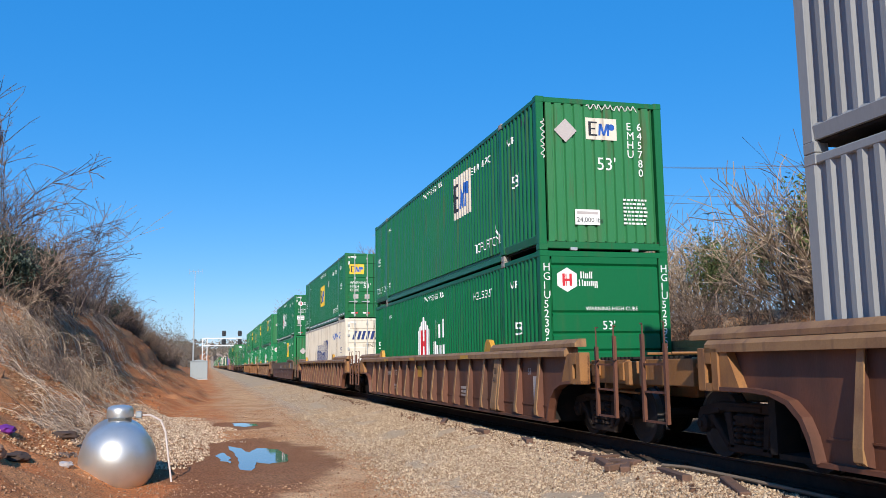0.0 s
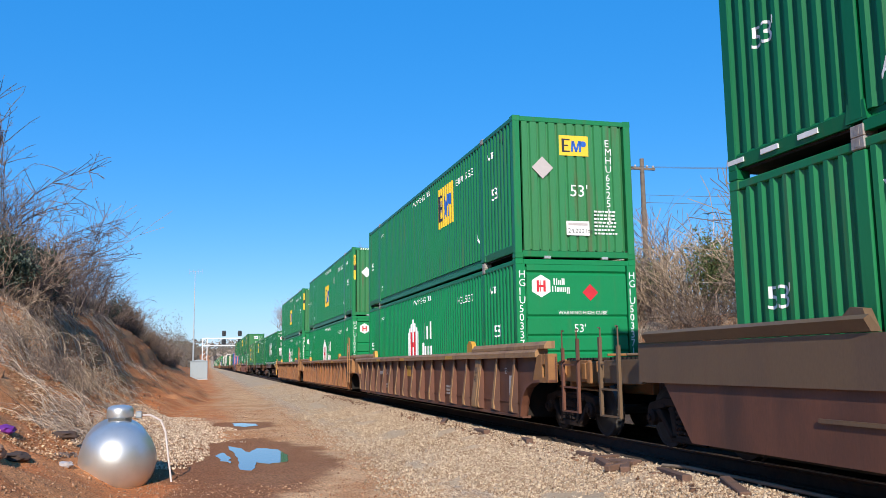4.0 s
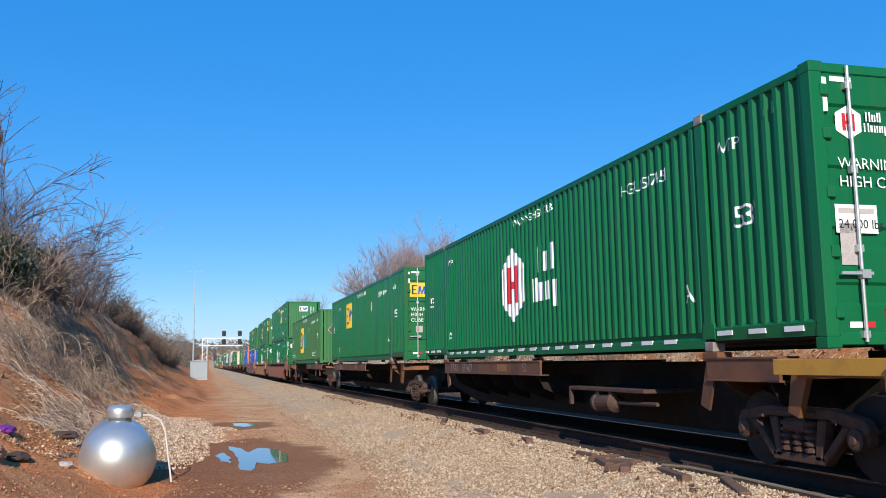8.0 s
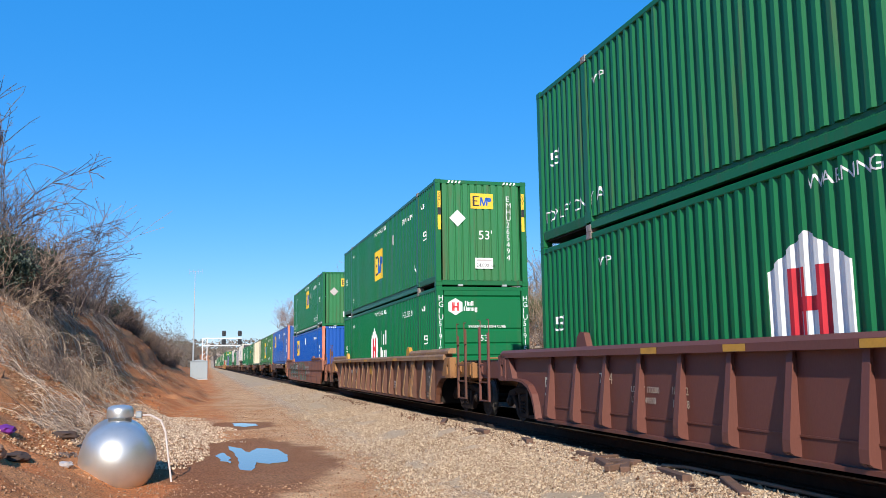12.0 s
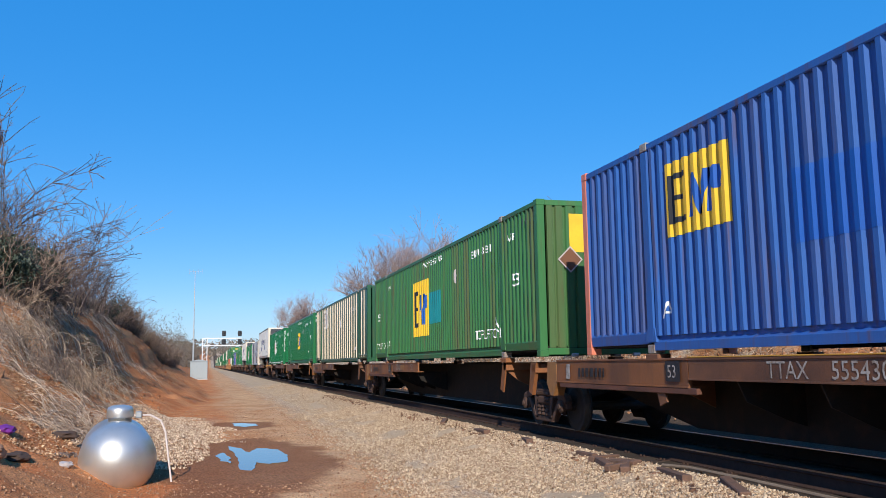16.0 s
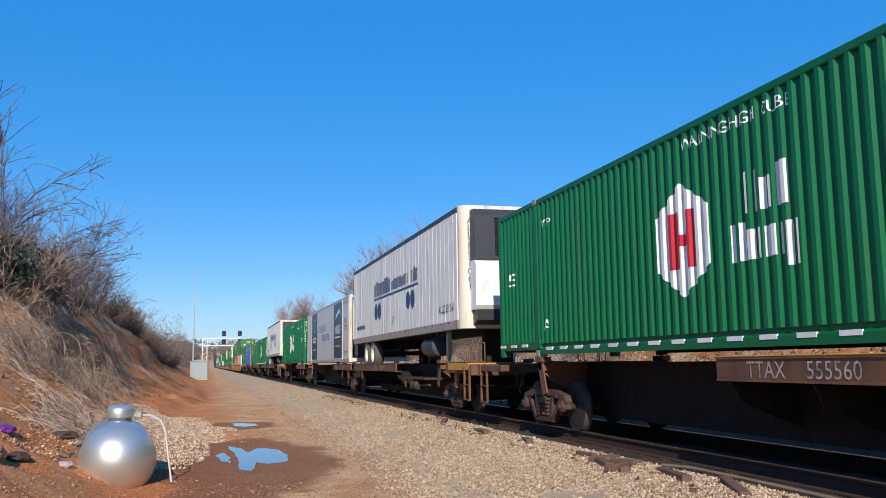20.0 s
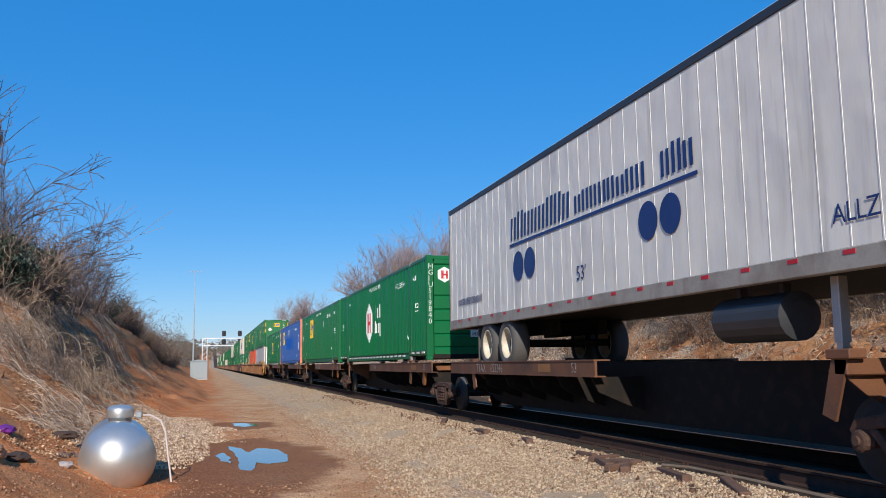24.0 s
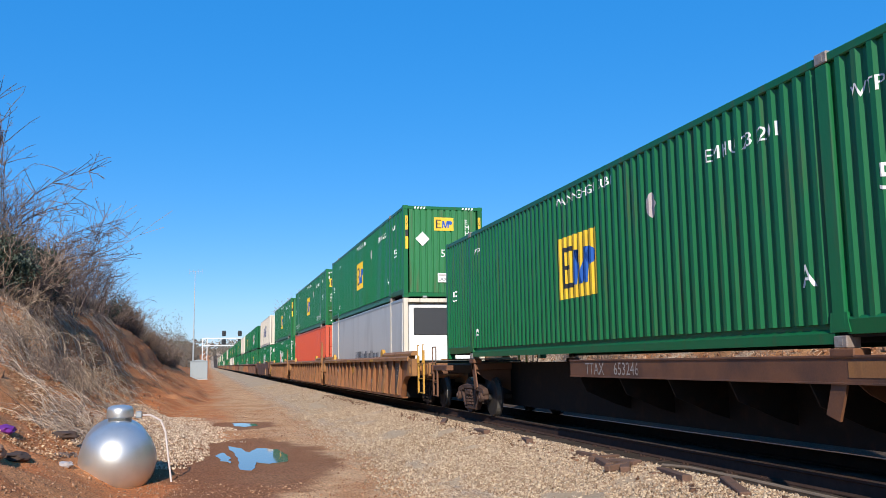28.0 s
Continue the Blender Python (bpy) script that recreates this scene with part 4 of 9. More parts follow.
def make_rib_flange(bm):
    """Outer flange of a rib, flaring towards its foot."""
    a = [(-0.03, 1.284, -1.506), (0.06, 1.284, -1.506), (0.06, 1.284, -1.490), (-0.03, 1.284, -1.490)]
    b = [(-0.045, 0.42, -1.612), (0.075, 0.42, -1.612), (0.075, 0.42, -1.597), (-0.045, 0.42, -1.597)]
    c = [(-0.045, 0.30, -1.612), (0.075, 0.30, -1.612), (0.075, 0.27, -1.57), (-0.045, 0.27, -1.57)]
    rows = [[bm.verts.new((x, y, z)) for y, z, x in ring] for ring in (a, b, c)]
    for p, q in zip(rows, rows[1:]):
        for i in range(4):
            bm.faces.new((p[i], p[(i + 1) % 4], q[(i + 1) % 4], q[i]))
    bm.faces.new(rows[0])
    bm.faces.new(rows[2][::-1])


def make_smooth_side(bm):
    """Plate-sided well: an upper band leaning in and a deep lower skirt with cut ends."""
    prism(bm, [(-1.55, 1.42), (-1.55, 0.92), (-1.44, 0.92), (-1.44, 1.42)], -1.9, 18.05, "y")


def make_skirt(bm):
    prism(bm, [(-0.75, 0.22), (16.9, 0.22), (17.5, 0.93), (-1.35, 0.93)], -1.50, -1.44, "x")


def make_smooth_trim(bm):
    prism(bm, [(-1.56, 1.43), (-1.63, 1.54), (-1.57, 1.58), (-1.44, 1.43)], -1.6, 2.35, "y")


def make_floor(bm):
    box(bm, -1.40, 1.40, -0.55, 16.70, 0.18, 0.24)
    for y in (0.4, 4.2, 8.0, 11.8, 15.5):
        box(bm, -1.44, 1.44, y, y + 0.4, 0.235, 0.325)
    for y in (-0.70, 16.72):
        box(bm, -1.40, 1.40, y, y + 0.12, 0.22, 1.20)


def car_bars(root, key, y_left, z0, w, h, material, x=-1.475, seed=1, lines=1):
    """Writing too worn to read, or a railway's name: bars."""
    def draw():
        r = random.Random(seed)
        polys = []
        for i in range(lines):
            u = 0.0
            while u < w - 0.03:
                d = r.uniform(0.4, 0.8) * h / lines
                polys.append(rect(u, -i * h / lines, min(w, u + d), -i * h / lines + 0.68 * h / lines))
                u += d + 0.25 * h / lines
        bm = flat_shape(polys)
        for v in bm.verts:
            v.co = (x - 0.004, y_left - v.co.x, z0 + v.co.y)
        return bm
    k = ("carbars", key, x, material.name)
    if k not in STORE:
        bm = draw()
        me = bpy.data.meshes.new("worn_lettering")
        bm.to_mesh(me)
        bm.free()
        me.materials.append(material)
        STORE[k] = me
    piece("worn_lettering", STORE[k], root)


def car_text(root, text, y_left, z0, size, material=None, x=-1.452):
    k = ("cartext", text, size, y_left, z0, x)
    if k not in STORE:
        bm = flat_text(text, size)
        for v in bm.verts:
            v.co = (x - 0.004, y_left - v.co.x, z0 + v.co.y)
        me = bpy.data.meshes.new("lettering")
        bm.to_mesh(me)
        bm.free()
        me.materials.append(material or WHITE)
        STORE[k] = me
    piece("lettering", STORE[k], root)


def car_plate(root, key, y_left, z0, w, h, material, x=-1.452, name="painted_panel"):
    k = ("carplate", key, w, h, y_left, z0, x, material.name)
    if k not in STORE:
        bm = flat_shape([rect(0, 0, w, h)])
        for v in bm.verts:
            v.co = (x - 0.003, y_left - v.co.x, z0 + v.co.y)
        me = bpy.data.meshes.new("panel")
        bm.to_mesh(me)
        bm.free()
        me.materials.append(material)
        STORE[k] = me
    piece(name, STORE[k], root)


def well_car(name, u, paint, label, gap_f, gap_r, art_f=False, art_r=False, smooth=False, wheel=False, caps=True):
    """One well: sides, ribs, chords, ends, trucks. gap_f and gap_r: free space to the loads before and behind it."""
    root = empty(name)
    worn = {BROWN_CAR: CHORD_TAN, ORANGE_CAR: CHORD_ORANGE}.get(paint, paint)
    back = pose(0, BOX_L, 0, 0, 0, 180)
    foot_f, foot_r = (-0.53 if art_f else -0.79), (16.58 if art_r else 15.97)
    end_f, end_r = (-1.70 if art_f else -2.22), (17.75 if art_r else 17.88)
    for m in (pose(0, 0, 0), back):
        if smooth:
            piece("side_plate", kept("smooth_side", make_smooth_side, paint), root, m=m)
            piece("skirt_plate", kept("skirt", make_skirt, BROWN_CAR if paint == TAN_CAR else paint), root, "darker brown lower plate" if paint == TAN_CAR else "", m)
            piece("guide_flare", kept("smooth_trim", make_smooth_trim, paint), root, m=m)
            for ry in (2.2, 10.2):
                piece("skirt_rail", kept("skirt_rail", lambda bm: box(bm, -1.53, -1.495, 0.0, 4.4, 0.60, 0.64), paint), root, m=m @ pose(0, ry, 0))
            piece("guide_flare", kept("flare_b", lambda bm: prism(bm, [(-1.56, 1.43), (-1.63, 1.54), (-1.57, 1.58), (-1.44, 1.43)], 13.8, 17.8, "y"), paint), root, m=m)
        else:
            sd = -1 if m[1][3] == 0 else 1
            piece("side_plate", kept(("well_side", sd, art_f, art_r), lambda bm: make_well_side(bm, sd, foot_f, foot_r, end_f, end_r), paint), root)
            for ft, way, en in ((foot_f, -1, end_f), (foot_r, 1, end_r)):
                piece("arch", kept(("well_arch", sd, ft), lambda bm, ft=ft, way=way, en=en: make_well_arch(bm, sd, ft, way, en), paint), root)
            piece("top_chord", kept("chord", make_chord, worn), root, "sun-bleached top chord", m)
            for k in range(17 if m[1][3] == 0 else 0):
                if -0.37 + k * 1.045 > foot_r - 0.1:
                    continue
                rib = piece("rib", kept("rib", make_rib, paint), root, m=m @ pose(0, -0.37 + k * 1.045, 0))
                piece("flange", kept("rib_flange", make_rib_flange, worn), rib)
        for y in (0.0, 13.80):
            if not smooth and caps:
                piece("guide_cap", kept(("cap", y > 1), make_cap if y < 1 else (lambda bm: prism(bm, [(-1.53, 1.432), (-1.53, 1.49), (-1.46, 1.56), (-1.33, 1.56), (-1.33, 1.432)], 14.2, 18.1, "y")), worn), root, m=m)
        piece("latch_bracket", kept("latch", lambda bm: prism(bm, [(2.32, 1.43), (2.78, 1.43), (2.74, 1.60), (2.62, 1.68), (2.45, 1.66), (2.36, 1.56)], -1.50, -1.40, "x"), CAR_YELLOW if paint in (ORANGE_CAR, BROWN_CAR) else paint), root, m=m)
        piece("latch_bracket", kept("latch2", lambda bm: prism(bm, [(13.85, 1.43), (14.25, 1.43), (14.22, 1.58), (14.10, 1.66), (13.95, 1.64)], -1.50, -1.40, "x"), CAR_YELLOW if paint in (ORANGE_CAR, BROWN_CAR) else paint), root, m=m)
    piece("well_floor", kept("floor", make_floor, GRIME_SHADE), root)
    gear = CHORD_TAN if paint == BROWN_CAR else paint
    tall = 0.40 if paint in (OXIDE_CAR,) or "orange ends" in label else 0.0
    well_end(root, pose(0, 0, 0), gear, art_f, gap_f / 2, tall, end_f, smooth)
    well_end(root, back, gear, art_r, gap_r / 2, None if art_r else tall, BOX_L - end_r, smooth)
    truck(root, -gap_f / 2 if art_f else -1.90, u, BOGIE_SHADED)
    if not art_r:
        truck(root, BOX_L + 1.55, u, BOGIE_SHADED)
    if wheel:
        piece("brake_wheel", kept("brake_wheel", make_brake_wheel, GRIME_SHADE), root, m=pose(0, BOX_L + 3.3, 2.05))
    return tagged(root, label, "railcar", "railcars of the train")


def make_brake_wheel(bm):
    n = 20
    for i in range(n):
        a, b = 2 * math.pi * i / n, 2 * math.pi * (i + 1) / n
        tube(bm, (0.5 + 0.28 * math.cos(a), 0, 0.28 * math.sin(a)), (0.5 + 0.28 * math.cos(b), 0, 0.28 * math.sin(b)), 0.018, 5)
    for i in range(5):
        a = 2 * math.pi * i / 5
        tube(bm, (0.5, 0, 0), (0.5 + 0.28 * math.cos(a), 0, 0.28 * math.sin(a)), 0.013, 5)
    box(bm, 0.26, 0.74, 0.02, 0.16, -0.72, 0.12, 0.03)


def make_spine(bm, gf, gr):
    prism(bm, [(-gf + 0.1, 0.92), (-gf + 0.1, 0.70), (1.6, 0.24), (BOX_L - 1.6, 0.24), (BOX_L + gr - 0.1, 0.70), (BOX_L + gr - 0.1, 0.92), (BOX_L - 0.6, 1.18), (0.6, 1.18)], -0.36, 0.36, "x")


def make_sill(bm, y0, y1):
    """Channel: web, top and bottom flanges."""
    prism(bm, [(-1.285, 0.975), (-1.30, 0.972), (-1.30, 0.955), (-1.10, 0.955), (-1.10, 0.975), (-1.245, 0.975), (-1.245, 1.206), (-1.02, 1.206), (-1.02, 1.23), (-1.295, 1.23), (-1.30, 1.225), (-1.30, 1.206), (-1.285, 1.206)], y0, y1, "y")


def make_platform(bm):
    prism(bm, [(-1.285, 0.875), (-1.30, 0.872), (-1.30, 0.855), (-1.05, 0.855), (-1.05, 0.875), (-1.24, 0.875), (-1.24, 1.206), (-0.4, 1.206), (-0.4, 1.232), (-1.295, 1.232), (-1.30, 1.227), (-1.30, 1.206), (-1.285, 1.206)], 13.2, 17.45, "y")


def make_gusset(bm):
    prism(bm, [(-1.25, 0.955), (-0.36, 0.955), (-0.36, 0.42), (-0.62, 0.50), (-1.14, 0.72)], 0, 0.025, "y")


def make_pedestal(bm):
    """Load bracket below a lifting post: cross arm, cheek and hanging gusset."""
    box(bm, -1.27, 1.27, -0.09, 0.09, 1.04, 1.20, 0.012)
    box(bm, -1.30, -1.10, -0.17, 0.17, 1.195, 1.292, 0.012)
    box(bm, 1.10, 1.30, -0.17, 0.17, 1.195, 1.292, 0.012)
    for s in (-1, 1):
        prism(bm, [(-0.10, 1.20), (0.12, 1.20), (0.30, 0.66), (0.12, 0.60)], s * 1.27, s * 1.24, "x")
        prism(bm, [(s * 1.26, 1.05), (s * 0.36, 1.05), (s * 0.36, 0.55), (s * 1.0, 0.85)], -0.012, 0.012, "y")


def spine_car(name, u, paint, label, gap_f, gap_r, art_f, art_r, sills, flat=False, code="", number="", fore=None, aft=None, platform=False):
    """A spine platform: centre beam, side sills, load brackets, trucks, end gear."""
    root = empty(name)
    paint = RUST_SILL if paint == BROWN_CAR else paint
    piece("centre_beam", kept(("spine", round(gap_f, 1), round(gap_r, 1)), lambda bm: make_spine(bm, gap_f / 2, gap_r / 2), GRIME_SHADE), root, "grimy centre beam darkened for shade")
    back = pose(0, BOX_L, 0, 0, 0, 180)
    for y0, y1 in sills:
        me = kept(("sill", y0, y1), lambda bm, y0=y0, y1=y1: make_sill(bm, y0, y1), paint)
        piece("side_sill", me, root)
        if "yellow-edged" in label:
            piece("sill_cap", kept(("cap", y0, y1), lambda bm, y0=y0, y1=y1: box(bm, -1.303, -1.02, y0, y1, 1.231, 1.246, 0.004), CAR_YELLOW), root, "yellow edge strip")
        for k in range(int((y1 - y0) / 1.4) + 1):
            if y0 + 0.2 + k * 1.4 < y1 - 0.05:
                # gussets get the shade-darkened steel instead of the sill's paint
                piece("gusset", kept("gusset", make_gusset, GRIME_SHADE), root, m=pose(0, y0 + 0.2 + k * 1.4, 0))
        piece("side_sill", kept(("sill_far", y0, y1), lambda bm, y0=y0, y1=y1: box(bm, 1.16, 1.28, y0, y1, 0.98, 1.22, 0.01), paint), root)
    for y in (2.07, 14.08):
        piece("load_bracket", kept("pedestal", make_pedestal, paint), root, m=pose(0, y, 0) if y < 5 else pose(0, y, 0, 0, 0, 180))
    piece("end_arm", kept("end_arm", lambda bm: (box(bm, -1.27, 1.27, -0.10, 0.10, 1.0, 1.17, 0.012), prism(bm, [(-0.14, 1.19), (0.14, 1.19), (0.26, 0.66), (0.10, 0.60)], -1.27, -1.20, "x")), ORANGE_CAR), root, m=pose(0, 0.45, 0))
    if number in ("553407", "253420"):
        piece("brake_cylinder", kept("cylinder", lambda bm: (lathe(bm, [(0, 0.05), (0.0, 0.14), (0.10, 0.15), (0.12, 0.13), (0.55, 0.13), (0.57, 0.15), (0.63, 0.15), (0.70, 0.08), (0.72, 0.03)], (-1.12, 5.6, 0.56), (0, -1, 0.03), 16), tube(bm, (-1.12, 4.9, 0.58), (-1.12, 3.7, 0.60), 0.03, 8), box(bm, -1.22, -0.36, 3.9, 6.5, 0.74, 0.80, 0.01), box(bm, -1.22, -1.16, 6.44, 6.5, 0.50, 0.76), box(bm, -1.2, -1.0, 4.95, 5.05, 0.58, 0.76), box(bm, -1.2, -1.0, 5.4, 5.5, 0.58, 0.76)), BOGIE), root)
    for art, m, gap in ((art_f, pose(0, 0, 0), gap_f), (art_r, back, gap_r)):
        if not art:
            e = gap / 2
            piece("end_deck", kept(("spine_end", round(e, 1)), lambda bm, e=e: (box(bm, -0.36, 0.36, -e + 0.25, 0.2, 0.66, 1.0, 0.02), box(bm, -1.42, 1.42, -e + 0.25, -e + 0.42, 0.92, 1.17, 0.015), box(bm, -1.40, -1.22, -e + 0.4, 0.3, 1.02, 1.15, 0.01), box(bm, 1.22, 1.40, -e + 0.4, 0.3, 1.02, 1.15, 0.01)), paint), root, m=m)
            piece("step_board", kept(("spine_board", round(e, 1)), lambda bm, e=e: box(bm, -1.40, -0.40, -e + 0.42, -e + 1.1, 1.172, 1.20), CAR_YELLOW), root, "yellow edge board", m)
            piece("edge_plate", kept(("edge_plate", round(e, 1)), lambda bm, e=e: box(bm, -1.425, -1.40, -e + 0.42, 0.7, 1.04, 1.20, 0.004), CAR_YELLOW), root, "yellow edge plate", m)
            piece("coupler", kept("coupler", make_coupler, BOGIE), root, m=m @ pose(0, -e + 0.60, 0))
            piece("air_hose", kept("air_hose", make_hose, RUBBER), root, "black rubber hose", m @ pose(0, 2.35 - e + 0.3, 0))
            for x in (0.06, 2.86):
                piece("stirrup", kept("stirrup", lambda bm: (box(bm, -1.50, -1.46, 0, 0.05, 0.36, 1.1), box(bm, -1.50, -1.46, 0.40, 0.45, 0.36, 1.1), box(bm, -1.49, -1.465, 0.05, 0.4, 0.36, 0.39), box(bm, -1.49, -1.465, 0.05, 0.4, 0.70, 0.73)), paint), root, m=m @ pose(x, -e + 0.35, 0))
                piece("grab_rail", kept("grab_rail", make_grab, paint), root, m=m @ pose(x, -e + 0.45, 0.0))
    truck(root, fore if fore is not None else (-gap_f / 2 if art_f else 1.2), u)
    if platform:
        end = piece("end_platform", kept("end_platform", make_platform, ORANGE_CAR), root, "orange end platform")
        piece("lower_strip", kept("platform_strip", lambda bm: box(bm, -1.295, -1.22, 13.0, 17.3, 0.775, 0.853, 0.008), BROWN_CAR), end)
        piece("end_block", kept("platform_block", lambda bm: prism(bm, [(17.455, 1.20), (17.85, 1.20), (17.91, 0.84), (17.75, 0.62), (17.61, 0.62), (17.455, 0.84)], -1.29, -1.10, "x"), CHORD_ORANGE), end)
        car_plate(root, "plate53", 13.72, 0.93, 0.36, 0.26, BLACK, -1.301, "number_panel")
        car_text(root, "53", 13.68, 0.98, 0.17, WORN_MARK, -1.303)
        car_bars(root, ("scr", 1), 16.5, 0.96, 0.95, 0.2, BLACK, -1.301, 31)
        car_plate(root, "wp53", 17.0, 0.92, 0.16, 0.24, WORN_MARK, -1.301, "data_plate")
    if not art_r:
        truck(root, aft if aft is not None else BOX_L - 1.2, u)
    if flat:
        piece("deck", kept("trailer_deck", lambda bm: (box(bm, -1.26, -0.5, 9.4, 15.6, 1.04, 1.075, 0.006), box(bm, 0.5, 1.26, 9.4, 15.6, 1.04, 1.075, 0.006)), paint), root)
        piece("hitch", kept("hitch", lambda bm: (prism(bm, [(0.9, 1.15), (1.3, 1.15), (1.25, 1.95), (1.0, 1.95)], -0.35, 0.35, "x"), box(bm, -0.45, 0.45, 0.85, 1.4, 1.90, 1.99, 0.02)), GRIME_SHADE), root)
    if code or number:
        y0, y1 = sills[0]
        w = 0.95
        at = {"555430": 11.6, "253420": 11.35, "653246": 13.67 if y1 > 15 else y1 - 0.6}.get(number, y1 - 0.6)
        car_text(root, "TTAX", at, 1.0, 0.19, WORN_MARK, -1.288)
        if number:
            car_text(root, number, at - w - 0.05, 1.0, 0.19, WORN_MARK, -1.288)
        car_plate(root, "yp", y0 + 2.4, 1.02, 0.6, 0.15, CHORD_ORANGE, -1.288)
        car_text(root, "53", y0 + 0.9, 1.02, 0.17, WORN_MARK, -1.288)
    return tagged(root, label, "railcar", "railcars of the train")


# ---- highway trailers and refrigerated boxes ----
TRAILER_RAIL = shade("road-grimed aluminium rail", (0.38, 0.345, 0.29), 0.5, 0.1, spot=(0.24, 0.20, 0.16), amount=0.6, scale=3, vary=0.15, bump=0.1, rust=0.4)
def make_trailer_side(bm):
    """Sheet side with close-set seams."""
    y0, y1, z0, z1 = 0.25, 15.70, 2.22, 4.89
    pts = [(-1.285, y0)]
    y = y0 + 0.3
    while y < y1 - 0.1:
        pts += [(-1.285, y), (-1.289, y + 0.003), (-1.289, y + 0.019), (-1.285, y + 0.022)]
        y += 0.405
    prism(bm, pts + [(-1.285, y1), (-1.22, y1), (-1.22, y0)], z0, z1, "z")


def make_trailer_nose(bm):
    n, r = 8, 0.26
    pts = [(-1.29 + r - r * math.cos(a), r - 0.12 - r * math.sin(a)) for a in [math.pi / 2 * i / n for i in range(n + 1)]]
    outline = pts + [(-x, y) for x, y in pts[::-1]]
    prism(bm, outline, 2.02, 5.0, "z")


def trailer(name, label, number, smart=False):
    root = empty(name)
    for m in (None, pose(0, 15.95, 0, 0, 0, 180)):
        piece("side_panel", kept("trailer_side", make_trailer_side, SILVER), root, m=m)
        piece("bottom_rail", kept("trailer_rail", lambda bm: box(bm, -1.30, -1.18, 0.2, 15.72, 2.02, 2.24, 0.012), TRAILER_RAIL), root, m=m)
        piece("top_rail", kept("trailer_top", lambda bm: box(bm, -1.30, -1.18, 0.2, 15.72, 4.88, 5.0, 0.012), DARK_PLASTIC), root, m=m)
    piece("roof", kept("trailer_roof", lambda bm: box(bm, -1.26, 1.26, 0.15, 15.72, 4.97, 5.03, 0.012), GREY_BOX), root)
    piece("floor", kept("trailer_floor", lambda bm: box(bm, -1.25, 1.25, 0.1, 15.70, 2.03, 2.12), GRIME_SHADE), root)
    piece("nose", kept("trailer_nose", make_trailer_nose, WHITE_BOX), root, "white rounded front corner")
    piece("rear_frame", kept("trailer_rear", lambda bm: (box(bm, -1.30, -1.18, 15.68, 15.78, 2.0, 5.02, 0.01), box(bm, 1.18, 1.30, 15.68, 15.78, 2.0, 5.02, 0.01), box(bm, -1.2, 1.2, 15.66, 15.74, 2.02, 5.0)), OLD_STEEL), root)
    unit = piece("cooling_unit", kept(("unit", smart), lambda bm: (prism(bm, [(-0.52, 2.55), (-0.56, 3.5), (-0.50, 3.62), (-0.12, 3.62), (-0.12, 2.45), (-0.44, 2.45)], -1.05, 1.05, "x"),), WHITE), root, "white and black refrigeration unit")
    piece("grille_hood", kept("unit_hood", lambda bm: prism(bm, [(-0.54, 3.62), (-0.50, 4.70), (-0.40, 4.86), (-0.12, 4.86), (-0.12, 3.62)], -1.05, 1.05, "x"), DARK_PLASTIC), unit, "black plastic hood")
    for k in range(12):
        piece("louvre", kept("louvre", lambda bm: box(bm, -0.55, 0.95, -0.025, 0.02, 0, 0.045), GRIME_SHADE), unit, m=pose(0, -0.545 + k * 0.003, 3.74 + k * 0.078))
    piece("unit_skirt", kept("unit_skirt", lambda bm: prism(bm, [(-0.48, 2.20), (-0.52, 2.45), (-0.12, 2.45), (-0.12, 2.10)], -1.0, 1.0, "x"), DARK_PLASTIC), unit)
    piece("fuel_tank", kept("fuel_tank", lambda bm: (lathe(bm, [(0, 0.16), (0.02, 0.27), (1.3, 0.27), (1.32, 0.16)], (-0.95, 3.0, 1.66), (0, 1, 0), 18), box(bm, -1.0, -0.9, 3.2, 3.28, 1.8, 2.05), box(bm, -1.0, -0.9, 4.0, 4.08, 1.8, 2.05)), DARK_PLASTIC), root, "dark cylindrical fuel tank")
    for s in (-1, 1):
        piece("landing_leg", kept("leg", lambda bm: (box(bm, -0.06, 0.06, -0.06, 0.06, 1.36, 2.05, 0.008), box(bm, -0.045, 0.045, -0.045, 0.045, 1.08, 1.4), prism(bm, [(-0.12, 1.07), (0.12, 1.07), (0.07, 1.16), (-0.07, 1.16)], -0.1, 0.1, "x")), GALV), root, m=pose(s * 0.9, 2.45, 0))
        for y in (11.7, 12.95):
            w = piece("wheel", kept("tyre", lambda bm: lathe(bm, [(0.24, 0.29), (0.0, 0.31), (-0.025, 0.36), (-0.03, 0.44), (0.01, 0.495), (0.05, 0.515), (0.25, 0.515), (0.29, 0.495), (0.33, 0.44), (0.30, 0.31)], (0, 0, 0), (1, 0, 0), 36), RUBBER, True), root, "worn grey tyre", pose(-1.24 if s < 0 else 0.92, y, 1.59))
            piece("rim", kept("rim", lambda bm: lathe(bm, [(0.205, 0.252), (0.20, 0.262), (0.15, 0.275), (0.02, 0.290), (-0.018, 0.302), (-0.012, 0.318), (0.23, 0.300)], (0, 0, 0), (1, 0, 0), 28), RIM, True), w, "pale steel rim")
            piece("hub", kept("trailer_hub", lambda bm: lathe(bm, [(0.204, 0.10), (0.20, 0.258), (0.19, 0.256), (0.18, 0.14), (0.10, 0.11), (0.085, 0.06), (0.08, 0.0)], (0, 0, 0), (1, 0, 0), 18), GRIME_SHADE, True), w, "greasy dark hub")
